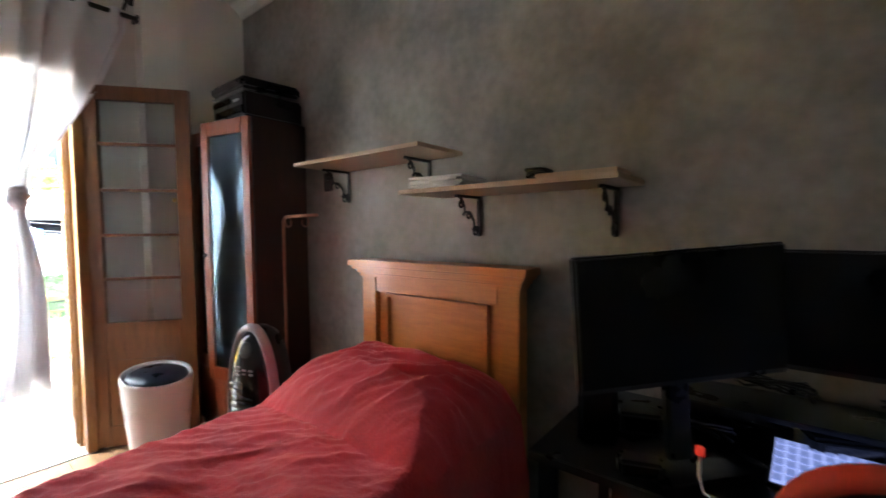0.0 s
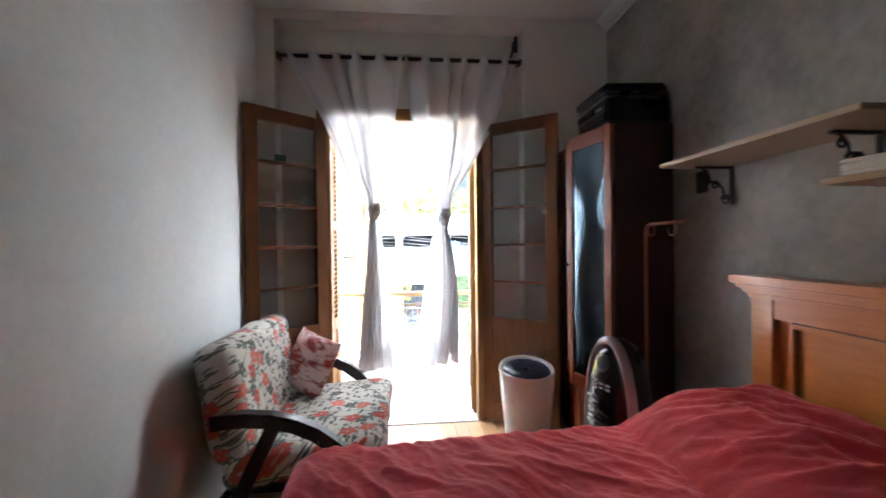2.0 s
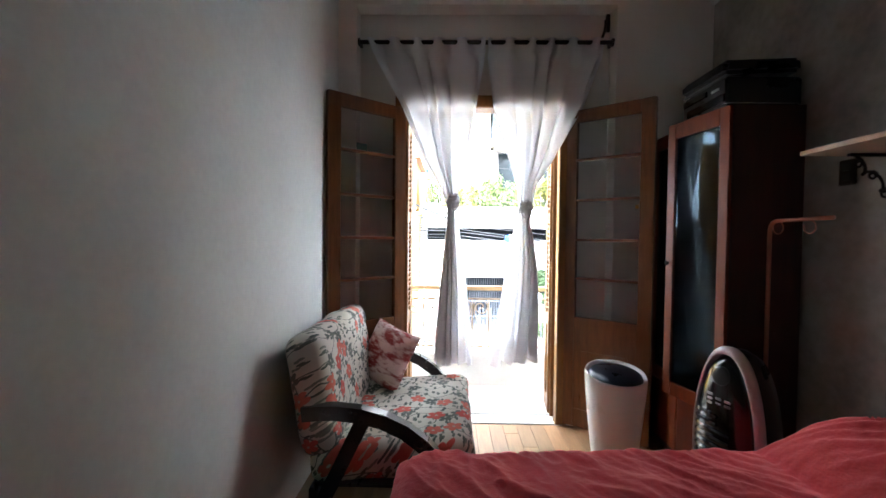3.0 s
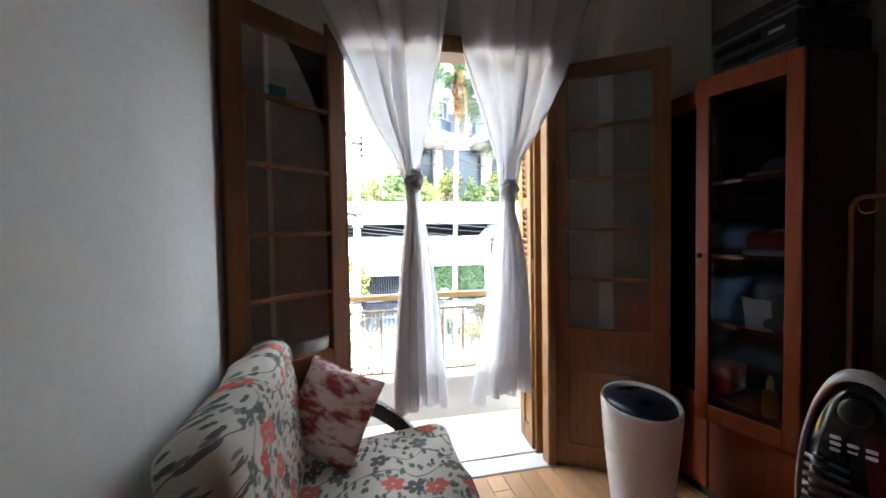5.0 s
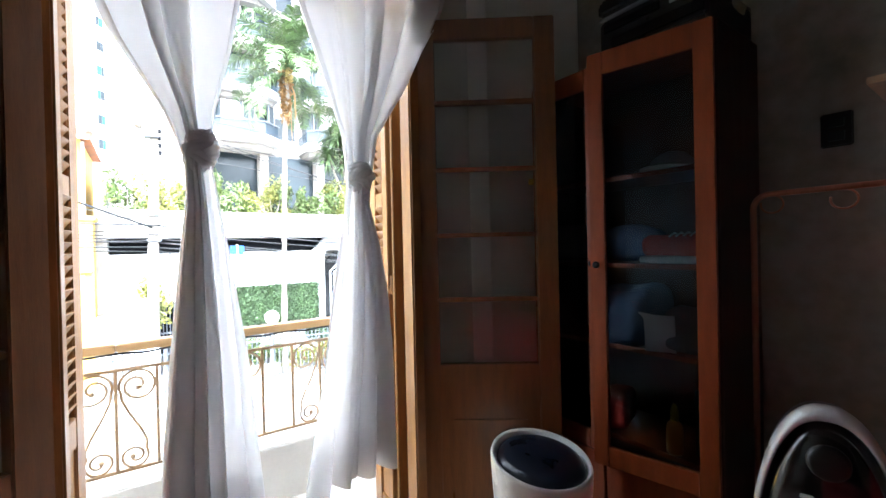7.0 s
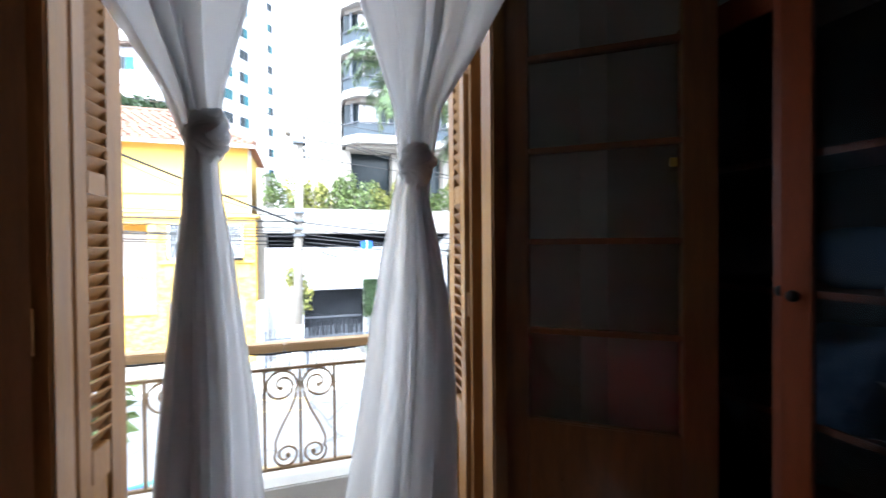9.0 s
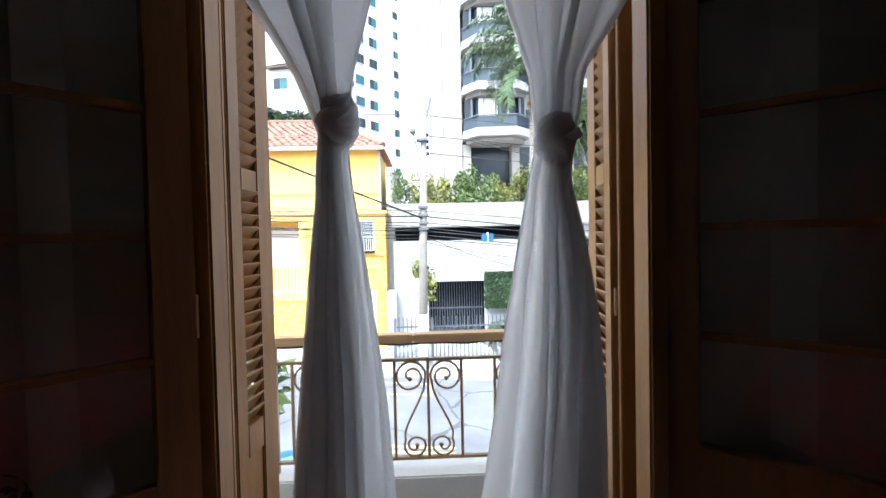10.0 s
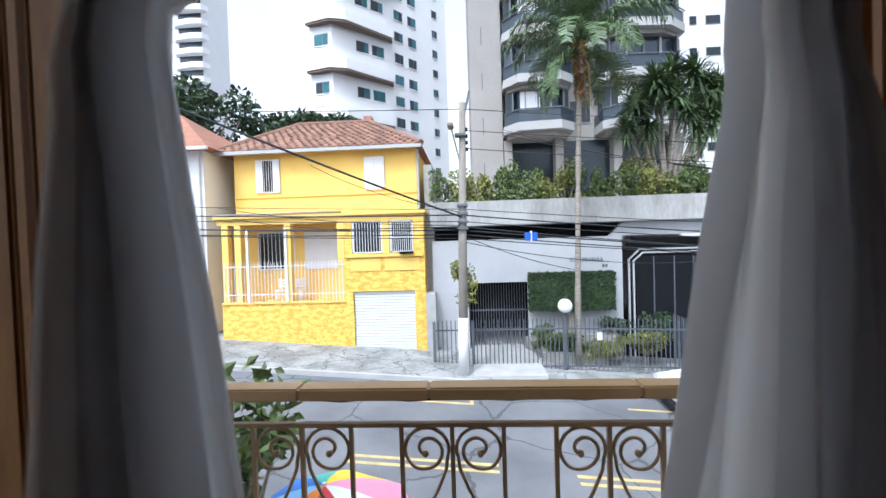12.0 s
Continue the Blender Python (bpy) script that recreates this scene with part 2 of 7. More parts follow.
M_CONC = mat("grey_concrete", (0.42, 0.41, 0.39), 0.85, vary=0.15, scale=2, fine=40, bump=0.25)
M_TILE = mat("pale_balcony_cement", (0.62, 0.60, 0.56), 0.6, vary=0.08, scale=5, fine=60, bump=0.1)

# ---- the room ----
X0, X1, Y0, Y1, H = -3.20, 1.55, -0.74, 1.74, 2.93
RX, OX = -3.33, -3.45          # recess face and outer face of the window wall
DY0, DY1, DH = -0.32, 0.82, 2.21   # the balcony door's opening

bm = bmesh.new()
box(bm, OX - 0.02, X1 + 0.2, Y0 - 0.2, Y1 + 0.2, -0.2, -0.025)
floor_ob = setting("floor", bm, M_OAK, "worn honey-brown wooden plank floor", "floor")
setting("ceiling", B(OX, X1 + 0.2, Y0 - 0.2, Y1 + 0.2, H, H + 0.15), M_CEIL, "plain off-white painted ceiling", "ceiling")
setting("wall_north", B(OX, X1 + 0.2, Y1, Y1 + 0.2, -0.2, H), M_TAUPE_WALL, "mottled taupe plaster wall behind the bed", "wall")
setting("wall_south", B(OX, X1 + 0.2, Y0 - 0.2, Y0, -0.2, H), M_WHITE_WALL, "plain white painted wall beside the sofa", "wall")
setting("wall_east", B(X1, X1 + 0.2, Y0, Y1, -0.2, H), M_CREAM_WALL, "plain cream wall behind the walker", "wall")
bm = bmesh.new()
box(bm, OX, RX, Y0, DY0 - 0.05, -0.2, H)
box(bm, OX, RX, DY1 + 0.05, Y1, -0.2, H)
box(bm, OX, RX, DY0 - 0.05, DY1 + 0.05, DH + 0.09, H)
box(bm, RX, X0, Y0, -0.62, -0.025, H)
box(bm, RX, X0, 1.11, Y1, -0.025, H)
box(bm, RX, X0, -0.62, 1.11, 2.86, H)
setting("wall_west", bm, M_CREAM_WALL, "cream window wall with two shallow piers", "wall")
# cove along the ceiling
for nm, a, b, mt in (("trim_north", (X0, Y1), (X1, Y1), M_CEIL),):
    bm = bmesh.new()
    prof = [(Y1, H - 0.075), (Y1 - 0.012, H - 0.075), (Y1 - 0.03, H - 0.045), (Y1 - 0.06, H - 0.02), (Y1 - 0.085, H - 0.01), (Y1 - 0.085, H), (Y1, H)]
    prism(bm, [(p[0] - 0.001, p[1] - 0.001) for p in prof], X0 + 0.003, X1 - 0.003, "x")
    setting(nm, bm, mt, "white plaster cove at the ceiling", "cornice")
# balcony door's frame
bm = bmesh.new()
for a, b, c in ((DY0 - 0.05, DY0 + 0.045, 1), (DY1 - 0.045, DY1 + 0.05, -1)):
    inner, outer = (b, a) if c > 0 else (a, b)
    box(bm, RX - 0.045, RX + 0.035, inner - c * 0.048, inner, 0.0, DH + 0.002, 0.006)
    box(bm, RX - 0.045, RX + 0.008, outer, inner - c * 0.050, 0.0, DH + 0.002, 0.004)
    box(bm, OX + 0.021, RX - 0.047, outer, outer + c * 0.062, 0.0, DH, 0.004)
    box(bm, OX + 0.003, OX + 0.020, outer, inner - c * (0.028 if c > 0 else -0.010), 0.0, DH, 0.003)
box(bm, OX + 0.004, RX + 0.035, DY0 - 0.049, DY1 + 0.049, DH + 0.003, DH + 0.088, 0.006)
door_frame = setting("door_frame", bm, M_SHUT, "brown varnished wooden frame of the balcony door", "door frame")
setting("threshold", B(OX + 0.002, RX + 0.03, DY0, DY1, -0.024, 0.008, 0.003), M_TILE, "pale cement threshold of the balcony door", "threshold")


# ---- glazed door leaves ----
MUL = (0.775, 1.04, 1.305, 1.575, 1.85, 2.105)


def glazed_leaf(m, w, flip, label):
    """Leaf along local +x from its hinge; local y is its thickness."""
    t, top, st = 0.019, 2.19, 0.085
    leaf = thing("door_leaf", m, label, "door", "balcony door leaves")
    leaf["kind"] = "structure"
    for x0, x1 in ((0, st), (w - st, w)):
        part("stile", B(x0, x1, -t, t, 0.012, top, 0.004), M_DOOR, leaf)
    for z0, z1 in ((top - 0.085, top), (0.60, 0.775), (0.012, 0.14)):
        part("rail", B(st, w - st, -t + 0.001, t - 0.001, z0, z1, 0.004), M_DOOR, leaf)
    bm = bmesh.new()
    box(bm, st - 0.003, w - st + 0.003, -0.008, 0.008, 0.13, 0.61)
    box(bm, st + 0.045, w - st - 0.045, -0.0145, 0.0145, 0.19, 0.55, 0.006)
    part("lower_panel", bm, M_DOOR, leaf)
    for z in MUL[1:-1]:
        part("glazing_bar", B(st, w - st, -0.014, 0.014, z - 0.009, z + 0.009, 0.003), M_DOOR, leaf)
    for a, b in zip(MUL, MUL[1:]):
        p = part("pane", B(st - 0.004, w - st + 0.004, -0.002, 0.002, a + 0.004, b - 0.004), M_PANE, leaf)
        p.visible_shadow = False
    bm = bmesh.new()
    for z in (0.3, 1.12, 1.95):
        rod(bm, (-0.006, flip * 0.022, z - 0.05), (-0.006, flip * 0.022, z + 0.05), 0.008)
    part("hinge", bm, M_SHUT, leaf)
    return leaf


leaf_r = glazed_leaf(pose(-3.335, 0.826, 0, 0, 0, 52.5), 0.575, 1, "open glazed brown wooden door leaf beside the glass cabinet")
leaf_l = glazed_leaf(pose(-3.262, -0.300, 0, 0, 0, -48.5), 0.565, -1, "open glazed brown wooden door leaf behind the sofa")
part("sticker", B(0.29, 0.37, 0.003, 0.005, 1.862, 1.905), mat("green_sticker", (0.03, 0.10, 0.09), 0.4, vary=0.2), leaf_l, "small green sticker on the glass")
part("tag", B(0.462, 0.482, -0.006, -0.003, 1.505, 1.53), mat("yellow_tag", (0.40, 0.29, 0.05), 0.5, vary=0.1), leaf_r, "small yellow tag on the glass")
part("latch", B(0.53, 0.556, 0.02, 0.03, 1.0, 1.12, 0.003), M_RAIL, leaf_r)


# ---- louvred shutters ----
def shutter(m, s, label):
    """Folded shutter along local +x (outwards); s: the side on which the room sees it."""
    w, t = 0.222, 0.016
    sh = thing("shutter", m, label, "shutter", "balcony shutters")
    sh["kind"] = "structure"
    for x0, x1 in ((0, 0.056), (0.138, w)):
        part("stile", B(x0, x1, -t, t, 0.02, 2.18, 0.004), M_SHUT, sh)
    for z0, z1 in ((0.02, 0.14), (0.66, 0.755), (1.44, 1.505), (2.09, 2.18)):
        part("rail", B(0.056, 0.138, -t + 0.001, t - 0.001, z0, z1, 0.003), M_SHUT, sh)
    part("lower_panel", B(0.052, 0.142, -0.007, 0.007, 0.135, 0.665, 0.003), M_SHUT, sh)
    slat = None
    for z0, z1 in ((0.755, 1.44), (1.505, 2.09)):
        k = int((z1 - z0) / 0.036)
        for i in range(k):
            z = z0 + (i + 0.5) * (z1 - z0) / k
            if slat is None:
                bm = B(0.052, 0.142, -0.027, 0.027, -0.003, 0.003, 0.0, Matrix.Rotation(radians(54 * s), 4, "X"))
                slat = part("slat", bm, M_SHUT, sh)
                slat.location.z = z
            else:
                o = new("slat", slat.data)
                o.parent = sh
                o.location.z = z
    bm = bmesh.new()
    for z in (0.35, 1.1, 1.9):
        rod(bm, (-0.004, 0, z - 0.04), (-0.004, 0, z + 0.04), 0.009)
    part("hinge", bm, M_SHUT, sh)
    return sh


shutter(pose(-3.46, -0.318, 0, 0, 0, 172), -1, "brown louvred shutter folded open against the balcony side")
shutter(pose(-3.458, 0.768, 0, 0, 0, 174), 1, "brown louvred shutter folded open beside the voile curtain")


# ---- curtains ----
def interp(tab, z):
    for (z0, *a), (z1, *b) in zip(tab, tab[1:]):
        if z0 >= z >= z1:
            k = (z0 - z) / (z0 - z1)
            k = k * k * (3 - 2 * k) if len(a) > 3 else k
            return [p + (q - p) * k for p, q in zip(a, b)]
    return list(tab[-1][1:] if z < tab[-1][0] else tab[0][1:])


def curtain(tab, folds, seed, zlow, knot, label, lean=0.0, twist=0.0, doubled=(0.0, 0.85)):
    """tab: height, one edge, other edge, depth of folds."""
    c = thing("curtain", (-3.262, 0, 0), label, "curtain", "voile curtains")
    rnd = random.Random(seed)
    ph = [rnd.uniform(0, 6.28) for _ in range(6)]
    ztop = tab[0][0]

    def f(u, v):
        z = ztop + (zlow - ztop) * v
        a, b, d = interp(tab, z)
        low = max(0.0, (knot[1] - z) / (knot[1] - zlow))
        uu = u + (0.045 * math.sin(2 * math.pi * 1.7 * u + ph[0]) + 0.05 * noise.noise(Vector((u * 3, z * 0.7, seed + 9)))) * (1 if z < ztop - 0.1 else 0.3)
        s = math.sin(2 * math.pi * folds * uu + ph[1] * 0.2 + 0.7 * math.sin(3 * z + ph[2]) * min(1, (ztop - z) * 2))
        s2 = math.sin(2 * math.pi * (folds * 0.5 + 1) * uu + ph[3] + 1.5 * z)
        wgt = min(1.0, (ztop - z) * 1.5)
        y = a + (b - a) * (u + 0.26 / folds * math.cos(2 * math.pi * folds * uu + ph[4]) * wgt)
        crease = 1 - 2 * abs(math.sin(math.pi * folds * 0.8 * uu + ph[5] + 0.6 * z + 2.5 * noise.noise(Vector((u * 4, z * 0.8, seed + 3)))))
        x = d * (s * (1 - 0.45 * wgt) + 0.5 * s2 * wgt) + 0.006 * wgt * crease + 0.006 * noise.noise(Vector((u * 9, z * 5, seed)))
        x += 0.015 * min(1.0, max(0.0, (2.4 - z) / 0.8))
        x += (lean - 0.015 + twist * (0.5 - u)) * min(1.0, max(0.0, (knot[1] - z) / 0.12))
        if low > 0:
            x += 0.015 * low * math.sin(7 * u + ph[5])
        zz = z + (0.012 * math.sin(2 * math.pi * folds * uu) if v > 0.97 else 0) + 0.03 * (u - 0.5) * v
        return (x, y, zz)
    bm = sheet(bmesh.new(), 230, 90, f)
    part("panel", bm, M_VOILE, c, smooth=True)
    # the gathered cloth lies in several folds, one behind the other
    u0, u1 = doubled
    vk = (ztop - knot[1]) / (ztop - zlow)
    va = (ztop - 2.17) / (ztop - zlow)
    for va_, vb_, deep, share in ((va, vk, 0.016, 0), (vk + 0.012, 0.985, 0.018, 1.0), (vk + 0.012, 0.98, 0.034, 0.8), (vk + 0.012, 0.985, 0.050, 0.62), (vk + 0.012, 0.98, 0.064, 0.45)):
        p0, p1 = (u0, u0 + (u1 - u0) * share) if u0 < 0.1 else (u1 - (u1 - u0) * share, u1)
        if share == 0:
            p0, p1 = 0.03, 0.97

        def g(u, v):
            x, y, z = f(p0 + (p1 - p0) * u, va_ + (vb_ - va_) * v)
            return (x - deep * min(1.0, 0.25 + 2 * v) - 0.008 * math.sin(11 * u + 2 * z + seed + 40 * deep), y, z + deep * 0.3)
        part("back_fold", sheet(bmesh.new(), 70, 44, g), M_VOILE, c, smooth=True)
    bm = sheet(bmesh.new(), 100, 4, lambda u, v: (lambda p: (p[0] + 0.0035, p[1], p[2]))(f(u, 0.93 + 0.07 * v)))
    part("hem", bm, M_VOILE, c, "doubled hem band", smooth=True)
    # the knot: a twisted bulb of gathered cloth, a slanting wrap round it and a small loop
    ky, kz = knot
    bm = bmesh.new()
    rings = []
    for i in range(23):
        q = -1 + 2 * i / 22
        ring = []
        for k in range(48):
            a = 2 * math.pi * k / 48
            r = (max(0.0, 1 - q * q) ** 0.5 * 0.8 + 0.34) * (1 + 0.12 * math.sin(7 * a + 5 * q + seed) + 0.08 * math.sin(13 * a - 7 * q))
            ring.append(bm.verts.new((0.015 + 0.034 * r * math.cos(a), ky + 0.036 * r * math.sin(a) + 0.006 * q, kz + 0.062 * q)))
        rings.append(ring)
    for A, C in zip(rings, rings[1:]):
        for k in range(48):
            bm.faces.new((A[k], A[(k + 1) % 48], C[(k + 1) % 48], C[k]))
    part("knot", bm, M_KNOT, c, smooth=True)
    for tilt, dz, ry, r0 in ((38, 0.008, 0.037, 0.0115), (-24, -0.016, 0.030, 0.010), (12, 0.030, 0.028, 0.009)):
        bm = bmesh.new()
        m = Matrix.Translation((0.019, ky, kz + dz)) @ Matrix.Rotation(radians(tilt), 4, "X")
        for strand in (-1.4, 0.0, 1.4):
            vs = []
            for i in range(44):
                a = 2 * math.pi * i / 44
                wave = strand * r0 * (1 + 0.35 * math.sin(2 * a + seed + strand)) + 0.004 * math.sin(3 * a + seed)
                swell = r0 * (1.1 + 0.25 * math.sin(2 * a + seed + 2 * strand)) * (1 - 0.12 * abs(strand))
                vs.append([bm.verts.new(m @ Vector(((0.034 + swell * math.cos(q)) * math.cos(a), (ry + swell * math.cos(q)) * math.sin(a), wave + 1.15 * swell * math.sin(q)))) for q in (2 * math.pi * k / 10 for k in range(10))])
            for i in range(44):
                for k in range(10):
                    bm.faces.new((vs[i][k], vs[(i + 1) % 44][k], vs[(i + 1) % 44][(k + 1) % 10], vs[i][(k + 1) % 10]))
        part("knot_wrap", bm, M_KNOT, c, smooth=True)
    return c


curtain([(2.665, -0.555, 0.245, 0.030), (2.5, -0.49, 0.245, 0.030), (2.2, -0.325, 0.205, 0.034), (1.85, -0.175, 0.135, 0.036), (1.66, -0.055, 0.080, 0.034),
         (1.53, -0.004, 0.062, 0.026), (1.39, -0.006, 0.078, 0.034), (1.23, -0.026, 0.102, 0.040), (0.94, -0.058, 0.136, 0.046), (0.70, -0.080, 0.152, 0.050), (0.44, -0.095, 0.172, 0.052)], 5.2, 3, 0.44, (0.040, 1.552),
        "sheer white voile curtain knotted halfway, hanging before the balcony door", 0.048)
curtain([(2.665, 0.262, 1.060, 0.030), (2.55, 0.262, 1.05, 0.030), (2.2, 0.31, 0.92, 0.034), (1.85, 0.42, 0.73, 0.036), (1.66, 0.475, 0.605, 0.034),
         (1.51, 0.485, 0.578, 0.026), (1.41, 0.450, 0.562, 0.032), (1.27, 0.422, 0.592, 0.040), (1.12, 0.398, 0.614, 0.044), (0.92, 0.372, 0.624, 0.048), (0.68, 0.334, 0.624, 0.050), (0.47, 0.300, 0.624, 0.052)], 5.6, 8, 0.47, (0.532, 1.510),
        "sheer white voile curtain tied in a knot, its folds pulled aside", 0.052, 0.06, (0.45, 1.0))
cr = thing("curtain_rod", (-3.262, 0.24, 2.642), "dark metal curtain rod fixed between two wall piers", "curtain rod")
part("tube", rod(bmesh.new(), (0, -0.855, 0), (0, 0.865, 0), 0.014, seg=16), M_SHEETROD, cr, smooth=True)
for y in (-0.855, 0.865):
    bm = rod(bmesh.new(), (0, y - 0.006, 0), (0, y + 0.006, 0), 0.026, seg=16)
    box(bm, -0.066, -0.01, y - 0.012, y + 0.012, -0.012, 0.012)
    part("bracket", bm, M_SHEETROD, cr)
# small fitting in the recess corner above the rod
sp = thing("wall_fitting", (-3.30, 1.07, 2.72), "small dark metal wall fitting in the recess corner", "wall fitting")
part("plate", B(-0.03, -0.012, 0.008, 0.036, 0.02, 0.14, 0.004), M_SHEETROD, sp)
part("arm", sweep(bmesh.new(), [(-0.015, 0, 0.09), (0.03, -0.01, 0.07), (0.04, -0.02, 0.0), (0.02, -0.03, -0.04)], 0.009), M_SHEETROD, sp)

# ---- bed ----
BX0, BX1, BY0 = -1.775, -0.885, -0.125
bed = thing("bed", (-1.35, 0.7, 0), "honey-coloured wooden single bed against the taupe wall", "bed")


def bedp(bm):
    bmesh.ops.translate(bm, vec=(1.35, -0.7, 0), verts=bm.verts)
    return bm


hb = part("headboard", bedp(B(-1.722, -0.998, 1.672, 1.69, 0.47, 1.02)), M_PINE, bed)
for x in (-1.82, -1.00):
    part("post", bedp(B(x, x + 0.10, 1.64, 1.71, 0, 1.10, 0.004)), M_PINE, hb)
for z0, z1 in ((1.01, 1.10), (0.30, 0.48)):
    part("rail", bedp(B(-1.72, -1.00, 1.645, 1.70, z0, z1, 0.003)), M_PINE, hb)
bm = bmesh.new()
for k, (o, z0, z1) in enumerate(((0.010, 1.085, 1.105), (0.022, 1.103, 1.125), (0.040, 1.123, 1.142), (0.055, 1.140, 1.172))):
    box(bm, -1.82 - o, -0.90 + o, 1.64 - o, 1.715, z0, z1, 0.004)
part("cornice", bedp(bm), M_PINE, hb)
for a in ((-1.665, -1.645, 0.50, 0.984), (-1.075, -1.055, 0.50, 0.984), (-1.665, -1.055, 0.985, 1.005)):
    part("moulding", bedp(B(a[0], a[1], 1.652, 1.676, a[2], a[3], 0.004)), M_PINE, hb)
for x in (-1.75, -0.94):
    part("side_rail", bedp(B(x, x + 0.03, -0.07, 1.64, 0.26, 0.42, 0.004)), M_PINE, bed)
part("footboard", bedp(B(-1.74, -0.92, -0.095, -0.07, 0.2, 0.44, 0.004)), M_PINE, bed)
for x in (-1.73, -0.98):
    part("leg", bedp(B(x, x + 0.06, -0.07, -0.01, 0, 0.26, 0.004)), M_PINE, bed)
part("mattress", bedp(B(-1.755, -0.905, -0.085, 1.63, 0.30, 0.57, 0.04)), M_PAPER, bed)


def spread_top(x, y):
    """Height of the bedspread: the mattress, a broad pillow mound, long creases and fine crumples."""
    z = 0.605 + 0.01 * noise.noise(Vector((x * 2.1, y * 2.1, 3)))
    px, py = (x + 1.33) / 0.45, (y - 1.35) / 0.32
    q = max(0.0, 1 - abs(px) ** 4.5) * max(0.0, 1 - abs(py) ** 2.8)
    z += 0.165 * q ** 0.8 + 0.03 * max(0.0, min(1.0, (y - 0.3) / 0.9))
    z += 0.018 * noise.noise(Vector((x * 5 + y * 3, y * 2 - x, 1)))
    # pulled creases that run slantwise off the pillow
    a, b = x * 0.80 + y * 0.60, y * 0.80 - x * 0.60
    bend = 0.06 * noise.noise(Vector((x * 3, y * 3, 7)))
    for f, h, k in ((9, 0.017, 1), (20, 0.011, 2), (38, 0.0055, 3)):
        ridge = 1 - abs(noise.noise(Vector(((a + bend) * f * 0.28, (b + bend) * f, k * 4.1)))) * 2.2
        mask = 0.35 + 0.9 * max(0.0, min(1.0, 0.5 + noise.noise(Vector((x * 2.6, y * 2.6, k + 11))))) * (0.5 + q)
        z += h * max(0.0, ridge) ** 2 * mask
    z += 0.0022 * noise.noise(Vector((x * 60, y * 60, 5)))
    return z


def spread_pt(u, v):
    # u across with the drapes on both sides, v from the foot's drape to the head
    W, D = BX1 - BX0, 0.42
    s = u * (W + 2 * D) - D
    L = 1.60 - BY0
    tt = v * (L + D) - D
    def edge(q, length):
        if q < 0:
            return 0.0, -q
        if q > length:
            return length, q - length
        return q, 0.0
    sx, dx = edge(s, W)
    sy, dy = edge(tt, 9)
    x, y = BX0 + sx, BY0 + sy
    # soft plan corners at the foot
    R = 0.13
    for cx in (BX0 + R, BX1 - R):
        ox, oy = x - cx, y - (BY0 + R)
        if ox * (1 if cx > -1.3 else -1) > 0 and oy < 0:
            big = max(abs(ox), abs(oy))
            ln = math.hypot(ox, oy)
            if ln > 1e-6:
                x, y = cx + ox * big / ln, BY0 + R + oy * big / ln
    z = spread_top(x, y)
    # round the rim
    rim = min(sx, W - sx, sy if sy < 1.6 else 9)
    if rim < 0.06:
        z -= 0.035 * (1 - rim / 0.06) ** 2
    wave = 0.014 * math.sin(11 * (x + y)) + 0.02 * noise.noise(Vector((x * 4, y * 4, 2)))
    drop = max(dx, dy)
    if dx > 0:
        x += (-1 if s < 0 else 1) * (0.012 + (0.02 + wave) * min(1, dx * 4))
    if dy > 0:
        y -= 0.012 + (0.02 + wave) * min(1, dy * 4)
    return (x + 1.33, y - 0.7, z - drop * 0.98)


bs = thing("bedspread", (-1.33, 0.7, 0), "rumpled dark red bedspread draped over bed and pillow", "bedspread")
bm = sheet(bmesh.new(), 230, 270, spread_pt)
bmesh.ops.recalc_face_normals(bm, faces=bm.faces)
part("cover", bm, M_RED, bs, smooth=True)

# ---- shelves ----
def scroll_bracket(x, ztop, parent, drop=0.175, reach=0.16):
    bm = bmesh.new()
    box(bm, x - 0.009, x + 0.009, Y1 - 0.012, Y1 - 0.002, ztop - drop, ztop, 0.002)
    box(bm, x - 0.009, x + 0.009, Y1 - reach - 0.02, Y1 - 0.002, ztop - 0.012, ztop - 0.001, 0.002)
    n = 40
    path = []
    for i in range(n + 1):
        k = i / n
        y = Y1 - 0.015 - (reach - 0.02) * (1 - k)
        z = ztop - 0.02 - (drop - 0.05) * k
        a = 2 * math.pi * 2.0 * k
        path.append((x, y + 0.019 * math.sin(a), z + 0.019 * math.cos(a) - 0.01))
    sweep(bm, path, 0.0055, 6)
    for cy, cz, r in ((Y1 - 0.035, ztop - drop + 0.02, 0.02), (Y1 - reach + 0.02, ztop - 0.04, 0.018), (Y1 - 0.085, ztop - 0.085, 0.018)):
        sweep(bm, [(x, cy + r * (1 - 0.6 * q / 24) * math.cos(q / 24 * 9), cz + r * (1 - 0.6 * q / 24) * math.sin(q / 24 * 9)) for q in range(25)], 0.0045, 6)
    for v in bm.verts:
        v.co -= parent.location
    return part("bracket", bm, M_IRON, parent, "black scrolled iron bracket")


